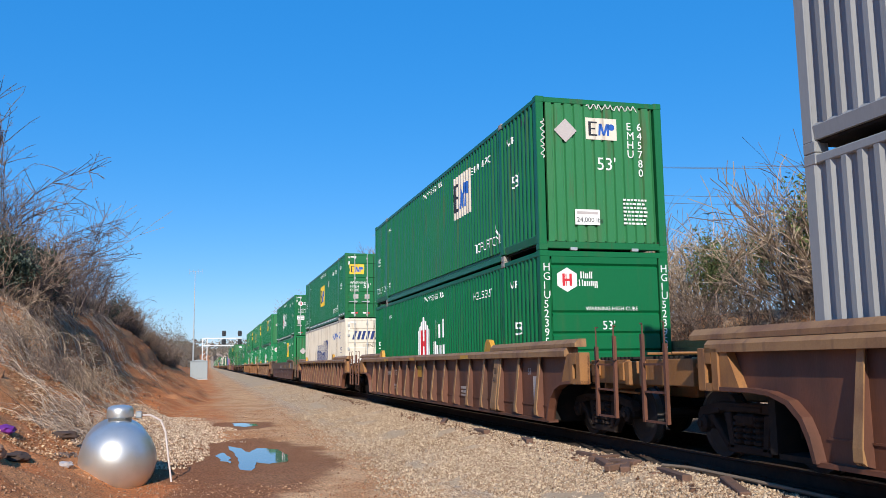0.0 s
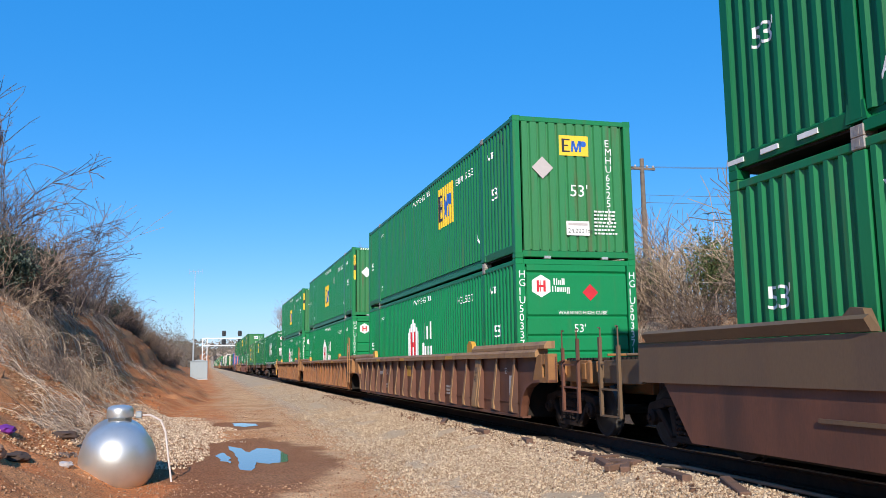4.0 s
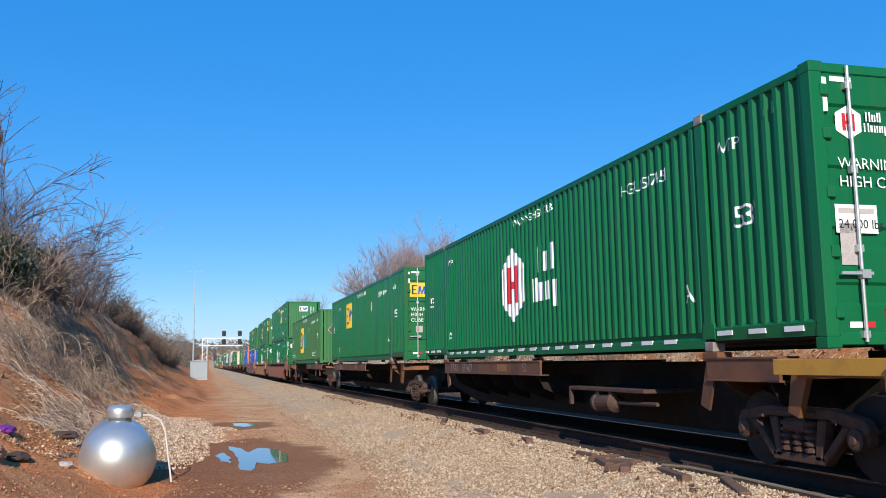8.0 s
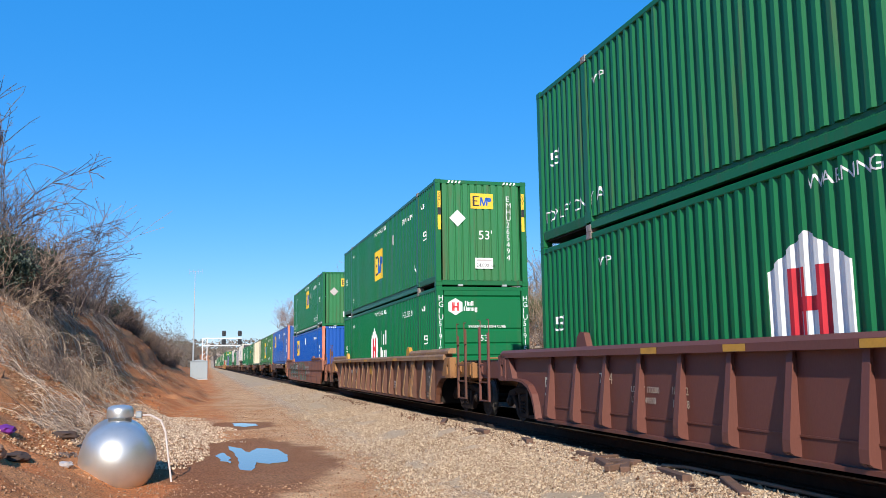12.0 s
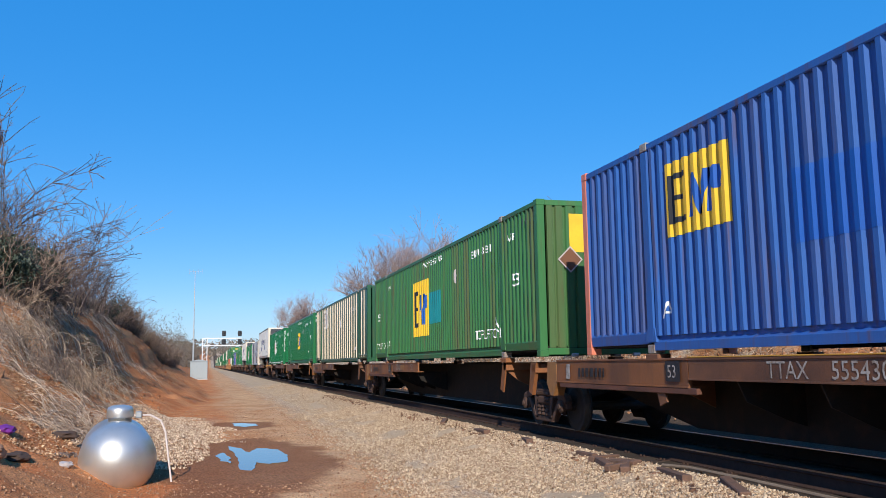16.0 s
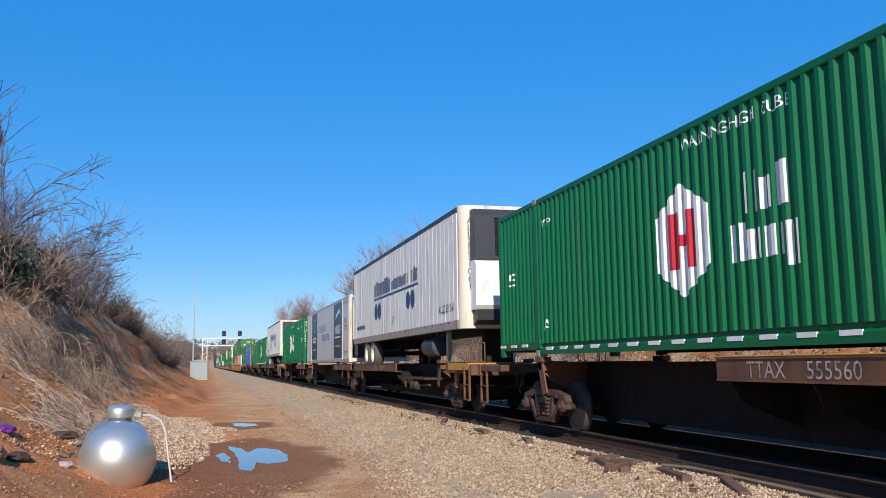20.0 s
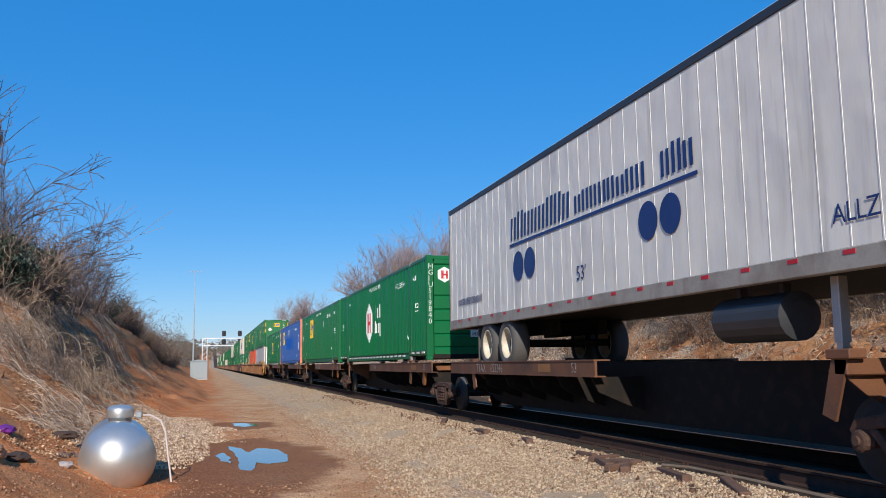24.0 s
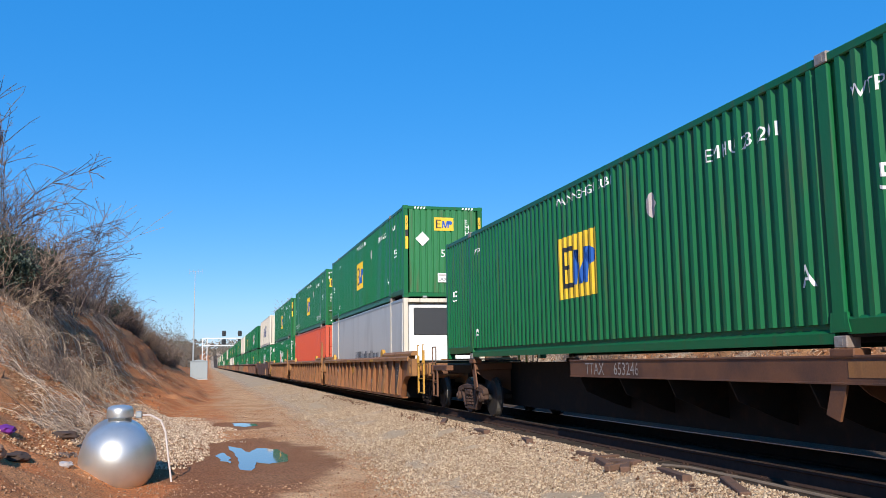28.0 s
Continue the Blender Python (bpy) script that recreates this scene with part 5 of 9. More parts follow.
    piece("axle_assembly", kept("axles", lambda bm: (tube(bm, (-1.1, 11.7, 1.59), (1.1, 11.7, 1.59), 0.07, 10), tube(bm, (-1.1, 12.95, 1.59), (1.1, 12.95, 1.59), 0.07, 10), box(bm, -0.6, -0.4, 10.9, 13.8, 1.75, 2.04), box(bm, 0.4, 0.6, 10.9, 13.8, 1.75, 2.04)), GRIME_SHADE), root)
    piece("mud_flap", kept("mud_flap", lambda bm: box(bm, -1.2, -0.6, 13.75, 13.77, 1.25, 1.98), RUBBER), root)
    y = 0.9
    while y < 15.6:
        me = kept("conspicuity", lambda bm: box(bm, -1.305, -1.298, 0, 0.16, 2.17, 2.215), RED)
        piece("red_reflector", me, root, m=pose(0, y, 0))
        y += 0.82
    # the firm's mark as plain blocks: a heavy leaning word, a lighter one, an underline and two pairs of discs

    def lay(polys, y_left, z0, key, material):
        kk = ("trl", key)
        if kk not in STORE:
            bm = flat_shape(polys)
            for v in bm.verts:
                v.co = (-1.2985, y_left - v.co.x, z0 + v.co.y)
            me = bpy.data.meshes.new("word_mark")
            bm.to_mesh(me)
            bm.free()
            me.materials.append(material)
            STORE[kk] = me
        piece("word_mark", STORE[kk], root)
    lay(slanted_word(8, 3.0, 0.52, 0.10, 11), 11.2, 3.60, "w1", NAVY)
    lay(slanted_word(8, 2.45, 0.34, 0.0, 12), 8.05, 3.62, "w2", NAVY)
    lay(slanted_word(3, 0.85, 0.42, 0.0, 13), 5.2, 3.62, "w3", NAVY)
    lay([rect(0, 0, 6.95, 0.055)], 11.25, 3.48, "ul", NAVY)
    lay([disc(0, 0, 0.27), disc(0.60, 0, 0.27)], 5.6, 3.11, "d1", NAVY)
    lay([disc(0, 0, 0.29), disc(0.62, 0, 0.29)], 10.78, 3.06, "d2", NAVY)
    lay(slanted_word(14, 1.9, 0.16, 0.0, 14), 15.0, 2.55, "w4", NAVY)
    for txt, yl, z0, sz in (("53'", 8.05, 2.52, 0.24), (number, 2.0, 2.48, 0.20)):
        kk = ("trltxt", txt, sz)
        if kk not in STORE:
            bm = flat_text(txt, sz)
            for v in bm.verts:
                v.co = (-1.2985, yl - v.co.x, z0 + v.co.y)
            me = bpy.data.meshes.new("lettering")
            bm.to_mesh(me)
            bm.free()
            me.materials.append(NAVY)
            STORE[kk] = me
        piece("lettering", STORE[kk], root)
    front_text(root, "\n".join(number.replace(" ", "")), -1.12, 4.55, 0.16, NAVY, -0.128, 0.8)
    return tagged(root, label, "semi trailer", "trailers on the train")


def reefer_box(name, label, number):
    """Smooth-sided refrigerated container with dark panels and an open front frame."""
    root = empty(name)
    for m in (None, pose(0, BOX_L, 0, 0, 0, 180)):
        piece("side_panel", kept("reefer_side", lambda bm: box(bm, -HALF + 0.012, -HALF + 0.09, 0.30, 16.0, 0.16, 2.80), GREY_BOX), root, m=m)
        piece("top_rail", kept("reefer_top", lambda bm: box(bm, -HALF, -HALF + 0.1, 0.2, 16.0, 2.79, 2.89, 0.012), GALV), root, m=m)
        piece("bottom_rail", kept("reefer_bottom", lambda bm: box(bm, -HALF, -HALF + 0.1, 0.2, 16.0, 0.02, 0.17, 0.012), GALV), root, m=m)
        for y in (0.0, 1.98, 13.99, BOX_L - 0.16):
            piece("post", kept("reefer_post", lambda bm: box(bm, -HALF - 0.005, -HALF + 0.14, 0, 0.16, 0.0, 2.896, 0.012), WHITE_BOX), root, m=(pose(0, y, 0) if m is None else m @ pose(0, y, 0)))
    piece("roof", kept("roof", lambda bm: box(bm, -HALF + 0.03, HALF - 0.03, 0.05, BOX_L - 0.05, 2.82, 2.885, 0.02), GREY_BOX), root)
    piece("base", kept("base", lambda bm: box(bm, -HALF + 0.06, HALF - 0.06, 0.05, BOX_L - 0.05, 0.10, 0.19), GRIME_SHADE), root)
    piece("end_wall", kept("reefer_end", lambda bm: box(bm, -1.2, 1.2, 0.85, 0.95, 0.12, 2.85), WHITE_BOX), root)
    piece("rear_wall", kept("rear_wall", lambda bm: box(bm, -1.16, 1.16, BOX_L - 0.1, BOX_L - 0.03, 0.15, 2.8), GREY_BOX), root)
    piece("front_beam", kept("reefer_beam", lambda bm: (box(bm, -1.2, 1.2, 0.02, 0.15, 2.76, 2.88, 0.01), box(bm, -1.2, 1.2, 0.02, 0.15, 0.02, 0.18, 0.01)), WHITE_BOX), root)
    unit = piece("cooling_unit", kept("reefer_unit", lambda bm: (box(bm, -1.1, 1.1, 0.16, 0.86, 0.95, 2.74, 0.03),), WHITE), root, "white refrigeration unit")
    piece("unit_grille", kept("reefer_grille", lambda bm: (box(bm, -0.95, 0.3, 0.13, 0.17, 1.75, 2.6, 0.02), box(bm, -1.0, 1.0, 0.3, 0.85, 0.25, 0.94, 0.03)), DARK_PLASTIC), unit, "black grille and tank")
    return tagged(root, label, "refrigerated container", "containers on the train")


def reefer_graphics(root, dark_panels=True):
    def lay(polys, y_left, z0, key, material, x=-HALF + 0.012 - 0.004, nm="graphic_panel"):
        kk = ("reef", key, material.name)
        if kk not in STORE:
            bm = flat_shape(polys) if isinstance(polys, list) else polys()
            for v in bm.verts:
                v.co = (x, y_left - v.co.x, z0 + v.co.y)
            me = bpy.data.meshes.new("graphic")
            bm.to_mesh(me)
            bm.free()
            me.materials.append(material)
            STORE[kk] = me
        piece(nm, STORE[kk], root)
    film = -HALF + 0.012 - 0.007
    lay([rect(0, 0, 2.65, 2.55)], 4.82, 0.20, "p1", NAVY_FILM)
    lay([rect(0, 0, 2.5, 2.55)], 13.94, 0.20, "p2", NAVY_FILM)
    lay(lambda: flat_text("DELIVERING", 0.36), 10.5, 1.62, "t1", LIGHT_BLUE, nm="lettering")
    lay(lambda: flat_text("THE FUTURE", 0.36), 9.3, 1.12, "t2", NAVY, nm="lettering")
    lay([[(0.55, 0.0), (1.2, 0.18), (1.9, 0.30), (2.2, 0.10), (2.0, 0.45), (1.5, 0.42), (0.8, 0.22)]], 4.82, 2.0, "m1", WHITE, film, "logo_shape")
    lay(slanted_word(4, 1.75, 0.42, 0.0, 21), 4.4, 1.32, "m2", WHITE, film, "word_mark")
    lay([rect(0, 0, 1.6, 0.07)], 4.35, 1.14, "m3", WHITE, film, "small_print")
    lay([rect(0, 0, 1.5, 0.09)], 4.30, 0.72, "m4", CAR_YELLOW, film, "small_print")
    lay([disc(1.25, 1.9, 0.38), ], 13.94, 0.20, "m5", GREY_BOX, film, "logo_shape")
    lay([disc(1.25, 1.9, 0.30), ], 13.94, 0.20, "m6", NAVY_FILM, film - 0.003, "logo_shape")
    lay([rect(0.5, 1.1, 2.0, 1.22), rect(0.6, 0.92, 1.9, 1.04), rect(0.6, 0.5, 1.9, 0.57)], 13.94, 0.20, "m7", GREY_BOX, film, "small_print")
    for i, t in enumerate(("KLLU", "329275")):
        lay(lambda t=t: flat_text(t, 0.20), 1.45, 1.75 - i * 0.30, ("n", t), NAVY, nm="lettering")
    lay(lambda: flat_text("STACK LIMIT 3 HIGH", 0.12), 1.75, 2.58, "sl", NAVY, nm="lettering")
    lay(lambda: flat_text("TOP LIFT ONLY", 0.12), 1.65, 0.38, "tl", NAVY, nm="lettering")


NAVY_FILM = shade("dark slate film", (0.022, 0.042, 0.072), 0.4, amount=0.2, vary=0.05, bump=0)


# ---- ground: dirt road, cut bank on the camera's left, low bank beyond the track ----
TRACK_X = 7.08


def wob(x, y, s, k=0.0):
    return noise.noise(Vector((x * s, y * s, k)))


def foot_x(y):
    """Where the cut bank meets the road: a spill of gravel pushes it out."""
    a, b = (y - 15.4) / 3.0, (30.0 - y) / 7.0
    return -1.2 + 1.15 * min(1.0, max(0.0, a)) * min(1.0, max(0.0, b))


def ground_z(x, y):
    far = min(1.0, max(0.0, (y - 120) / 120))
    z = -0.45 + 0.03 * wob(x, y, 0.8) + 0.015 * wob(x, y, 3.1)
    if x < foot_x(y) + 1.3:
        spur = min(1.0, max(0.0, (y - 34) / 11))
        spur *= spur * (3 - 2 * spur) * min(1.0, max(0.0, (95 - y) / 40))
        t = -1.2 - x + 0.35 * wob(0, y, 0.25, 4) + 1.25 * spur
        t = max(0.0, t)
        steep = 0.60 + 0.20 * min(1.0, max(0.0, (y - 23) / 8)) - 0.16 * min(1.0, max(0.0, (y - 50) / 40))
        rise = min(t, 1.2) * 0.40 + max(0.0, min(t, 5.0) - 1.2) * steep + max(0.0, t - 5.0) * 0.10
        # a raw scarp part way up, farther along
        scarp = min(1.0, max(0.0, (y - 22) / 5)) * min(1.0, max(0.0, (80 - y) / 20))
        e = t - 3.3 + 0.5 * wob(0, y, 0.6, 15)
        rise += scarp * (0.55 * min(1.0, max(0.0, e / 0.25)) - 0.30 * min(1.0, max(0.0, (t - 0.6) / 1.2)) * (1 if e < 0 else max(0.0, 1 - e)))
        spill = 0.30 * min(1.2, max(0.0, foot_x(y) - x)) if y < 30 else 0.0
        rise = max(rise, spill)
        z += rise * (1 - 0.55 * far) + (0.30 * wob(x, y, 0.33, 2) + 0.16 * wob(x, y, 1.1, 3) + 0.05 * wob(x, y, 3.1, 5)) * min(1, t)
    elif x > 3.0:
        t = min(1.0, (x - 3.0) / 2.0)
        z += 0.08 * t
    if x > 10.2:
        t = x - 10.2 + 0.5 * wob(5, y, 0.2, 6)
        t = max(0.0, t)
        rise = min(t, 1.0) * 0.35 + max(0.0, min(t, 4.5) - 1.0) * 0.72 + max(0.0, t - 4.5) * 0.03
        z += rise * (1 - 0.5 * far) + (0.15 * wob(x, y, 0.6, 7) + 0.08 * wob(x, y, 1.9, 8)) * min(1, t)
    # two shallow hollows that hold water
    for px, py, rx, ry in POOLS:
        d = ((x - px) / rx) ** 2 + ((y - py) / ry) ** 2
        if d < 2.5:
            z = z * (1 - math.exp(-d * 1.2)) + (-0.475) * math.exp(-d * 1.2)
    if y > 1100:
        z += 30 * min(1.0, (y - 1100) / 400)
    return z


POOLS = ((0.82, 16.4, 0.95, 2.6), (1.0, 25.3, 0.6, 1.2))


def steps(edges):
    out = []
    for a, b, d in edges:
        n = max(1, round((b - a) / d))
        out += [a + (b - a) * i / n for i in range(n)]
    return out + [edges[-1][1]]


GX = steps([(-3000, -300, 900), (-300, -60, 40), (-60, -14, 3), (-14, -8, 0.6), (-8, 3.4, 0.17), (3.4, 10, 0.7), (10, 18, 0.3), (18, 60, 3), (60, 300, 40), (300, 3000, 900)])
GY = steps([(-3000, -60, 980), (-60, -10, 6), (-10, 4, 1.0), (4, 34, 0.2), (34, 70, 0.5), (70, 150, 1.6), (150, 400, 12), (400, 1100, 100), (1100, 1500, 50), (1500, 4600, 300)])
verts = [(x, y, ground_z(x, y)) for y in GY for x in GX]
nx = len(GX)
faces = [(j * nx + i, j * nx + i + 1, (j + 1) * nx + i + 1, (j + 1) * nx + i) for j in range(len(GY) - 1) for i in range(nx - 1)]
me = bpy.data.meshes.new("ground")
me.from_pydata(verts, [], faces)
me.polygons.foreach_set("use_smooth", [True] * len(me.polygons))


def ground_material():
    m = bpy.data.materials.new("bare earth")
    m.use_nodes = True
    n, link = m.node_tree.nodes, m.node_tree.links.new
    b = n["Principled BSDF"]
    b.inputs["Specular IOR Level"].default_value = 0.08
    co = n.new("ShaderNodeTexCoord")
    sep = n.new("ShaderNodeSeparateXYZ")
    link(co.outputs["Object"], sep.inputs[0])

    def tex(scale, detail=6, stretch=None):
        t = n.new("ShaderNodeTexNoise")
        t.inputs["Scale"].default_value, t.inputs["Detail"].default_value = scale, detail
        if stretch:
            mp = n.new("ShaderNodeMapping")
            mp.inputs["Scale"].default_value = stretch
            link(co.outputs["Object"], mp.inputs["Vector"])
            link(mp.outputs["Vector"], t.inputs["Vector"])
        else:
            link(co.outputs["Object"], t.inputs["Vector"])
        return t.outputs["Fac"]

    def ramp(src, lo, hi):
        r = n.new("ShaderNodeMapRange")
        r.inputs["From Min"].default_value, r.inputs["From Max"].default_value = lo, hi
        r.interpolation_type = "SMOOTHSTEP"
        link(src, r.inputs["Value"])
        return r.outputs["Result"]

    def calc(op, a, c):
        k = n.new("ShaderNodeMath")
        k.operation = op
        for i, v in enumerate((a, c)):
            if isinstance(v, (int, float)):
                k.inputs[i].default_value = v
            else:
                link(v, k.inputs[i])
        return k.outputs[0]

    def blend(f, a, c):
        mx = n.new("ShaderNodeMix")
        mx.data_type = "RGBA"
        link(f, mx.inputs[0])
        for i, v in ((6, a), (7, c)):
            if isinstance(v, tuple):
                mx.inputs[i].default_value = (*v, 1)
            else:
                link(v, mx.inputs[i])
        return mx.outputs[2]
    patch = tex(0.55, 8, (1.0, 0.35, 1.0))
    wob_x = calc("ADD", sep.outputs["X"], calc("MULTIPLY", calc("SUBTRACT", patch, 0.5), 3.2))
    tan = blend(ramp(tex(1.3, 8), 0.35, 0.7), (0.60, 0.37, 0.205), (0.46, 0.235, 0.115))
    red = blend(ramp(tex(0.9, 8), 0.3, 0.65), (0.46, 0.150, 0.055), (0.54, 0.235, 0.10))
    straw = blend(ramp(tex(2.2, 8), 0.35, 0.65), (0.46, 0.235, 0.11), (0.36, 0.145, 0.06))
    gravel = blend(ramp(tex(26, 2), 0.42, 0.62), (0.30, 0.205, 0.135), (0.62, 0.49, 0.36))
    col = blend(ramp(wob_x, -0.3, 1.5), red, tan)
    col = blend(ramp(calc("ADD", sep.outputs["X"], calc("MULTIPLY", calc("SUBTRACT", tex(1.6, 5), 0.5), 2.0)), 2.2, 3.5), col, gravel)
    # the train's shade under and beyond the track, painted as a dark band
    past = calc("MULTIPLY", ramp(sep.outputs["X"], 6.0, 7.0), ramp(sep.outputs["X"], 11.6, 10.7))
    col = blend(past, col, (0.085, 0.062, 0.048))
    # ballast spill and straw on the foot of the cut bank
    band = calc("MULTIPLY", ramp(wob_x, -3.6, -2.4), ramp(wob_x, 0.25, -0.3))
    along = calc("MULTIPLY", ramp(sep.outputs["Y"], 15.0, 17.5), ramp(sep.outputs["Y"], 31.0, 25.0))
    col = blend(calc("MULTIPLY", calc("MULTIPLY", band, along), 0.7), col, gravel)
    col = blend(calc("MULTIPLY", ramp(sep.outputs["Z"], 0.0, 0.9), calc("MULTIPLY", ramp(tex(0.7, 6), 0.36, 0.5), ramp(sep.outputs["Y"], 34.0, 24.0))), col, straw)
    # damp soil round the pools
    damp = None
    for px, py, rx, ry in POOLS + ((-0.2, 14.6, 0.6, 1.1), (0.2, 12.0, 0.45, 1.3)):
        dx = calc("DIVIDE", calc("SUBTRACT", sep.outputs["X"], px), rx * 1.5)
        dy = calc("DIVIDE", calc("SUBTRACT", sep.outputs["Y"], py), ry * 1.6)
        d = calc("ADD", calc("MULTIPLY", dx, dx), calc("MULTIPLY", dy, dy))
        d = calc("ADD", d, calc("MULTIPLY", calc("SUBTRACT", tex(1.2, 7), 0.5), 1.8))
        w = ramp(d, 1.25, 0.75)
        damp = w if damp is None else calc("MAXIMUM", damp, w)
    col = blend(calc("MULTIPLY", damp, 0.85), col, (0.235, 0.098, 0.048))
    grain = tex(34, 6)
    hsv = n.new("ShaderNodeHueSaturation")
    link(col, hsv.inputs["Color"])
    mr = n.new("ShaderNodeMapRange")
    mr.inputs["From Min"].default_value, mr.inputs["From Max"].default_value = 0.3, 0.7
    mr.inputs["To Min"].default_value, mr.inputs["To Max"].default_value = 0.55, 1.42
    link(grain, mr.inputs["Value"])
    link(mr.outputs["Result"], hsv.inputs["Value"])
    link(hsv.outputs["Color"], b.inputs["Base Color"])
    rg = n.new("ShaderNodeMapRange")
    rg.inputs["To Min"].default_value, rg.inputs["To Max"].default_value = 0.95, 0.88
    link(damp, rg.inputs["Value"])
    link(rg.outputs["Result"], b.inputs["Roughness"])
    bp = n.new("ShaderNodeBump")
    bp.inputs["Strength"].default_value, bp.inputs["Distance"].default_value = 0.6, 0.03
    link(calc("ADD", grain, calc("MULTIPLY", tex(7, 6), 2.0)), bp.inputs["Height"])
    link(bp.outputs["Normal"], b.inputs["Normal"])
    return m


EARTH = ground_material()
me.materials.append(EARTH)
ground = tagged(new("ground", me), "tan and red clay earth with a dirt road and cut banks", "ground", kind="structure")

# ---- standing water ----
WATER = bpy.data.materials.new("still water")
WATER.use_nodes = True
wb = WATER.node_tree.nodes["Principled BSDF"]
wb.inputs["Base Color"].default_value = (0.16, 0.11, 0.075, 1)
wb.inputs["Roughness"].default_value = 0.03
wb.inputs["IOR"].default_value = 1.33
wb.inputs["Specular IOR Level"].default_value = 1.0


def puddle(outline, label):
    bm = bmesh.new()
    c = (sum(p[0] for p in outline) / len(outline), sum(p[1] for p in outline) / len(outline))
    pts = []
    for (a, b) in zip(outline, outline[1:] + outline[:1]):
        for k in range(6):
            f = k / 6
            x, y = a[0] + (b[0] - a[0]) * f, a[1] + (b[1] - a[1]) * f
            pts.append((x + 0.05 * wob(x, y, 3.5, 9), y + 0.16 * wob(x, y, 3.5, 10)))
    prism(bm, pts, -0.52, -0.452, "z")
    me = bpy.data.meshes.new("puddle")
    bmesh.ops.recalc_face_normals(bm, faces=bm.faces)
    bm.to_mesh(me)
    bm.free()
    me.materials.append(WATER)
    return tagged(new("puddle", me), label, "puddle")


puddle([(0.42, 18.9), (0.50, 17.4), (0.55, 16.2), (0.52, 14.6), (0.72, 14.5), (0.83, 15.6), (1.02, 15.3), (1.36, 15.5), (1.46, 16.6), (1.36, 17.9), (0.98, 18.3), (0.78, 17.4), (0.66, 18.4)], "shallow muddy puddle on the dirt road mirroring sky and train")
puddle([(0.16, 17.2), (0.30, 17.6), (0.42, 16.6), (0.40, 15.7), (0.26, 15.9)], "small muddy puddle beside a larger one")
puddle([(0.72, 26.2), (0.95, 26.4), (1.35, 25.9), (1.36, 25.0), (1.0, 24.7), (0.75, 25.1)], "small shallow puddle farther along the dirt road")

# ---- track: ballast bed, ties, rails ----
BALLAST = shade("crushed stone ballast", (0.45, 0.335, 0.225), 0.9, spot=(0.36, 0.255, 0.165), amount=0.5, scale=0.8, fine=24, vary=0.45, bump=1.0, spec=0.1)
bed_pts = [(2.75, -0.52), (3.5, -0.42), (4.4, -0.33), (5.1, -0.22), (5.45, -0.19), (8.7, -0.19), (9.3, -0.26), (10.3, -0.44), (10.9, -0.6)]
bv, bf = [], []
ys = steps([(-30, 4, 2), (4, 30, 0.3), (30, 80, 0.8), (80, 400, 16), (400, 2400, 400)])
xs = []
for (xa, za), (xb, zb) in zip(bed_pts, bed_pts[1:]):
    k = max(1, round((xb - xa) / 0.25))
    xs += [(xa + (xb - xa) * i / k, za + (zb - za) * i / k) for i in range(k)]
xs.append(bed_pts[-1])
for y in ys:
    for x, z in xs:
        e = 0.05 * wob(x, y, 1.1, 11) + 0.03 * wob(x, y, 3.7, 12) if x < 5.4 or x > 8.8 else 0.012 * wob(x, y, 4, 13)
        bv.append((x + (0.18 * wob(0, y, 0.7, 14) if x < 3 else 0), y, z + e))
k = len(xs)
bf = [(j * k + i, j * k + i + 1, (j + 1) * k + i + 1, (j + 1) * k + i) for j in range(len(ys) - 1) for i in range(k - 1)]
me = bpy.data.meshes.new("ballast")
me.from_pydata(bv, [], bf)
me.materials.append(BALLAST)
# fouled stone, with the shade under and beside the train in its colour
me.materials.append(shade("fouled ballast darkened for train shade", (0.075, 0.058, 0.046), 0.95, spot=(0.035, 0.028, 0.023), amount=0.5, scale=1.5, fine=24, vary=0.4, bump=1.0, spec=0.03))
me.polygons.foreach_set("material_index", [1 if 5.55 < bv[f[0]][0] else 0 for f in bf])
ballast = tagged(new("ballast_bed", me), "pale crushed stone ballast bed under the track", "ballast", kind="structure")


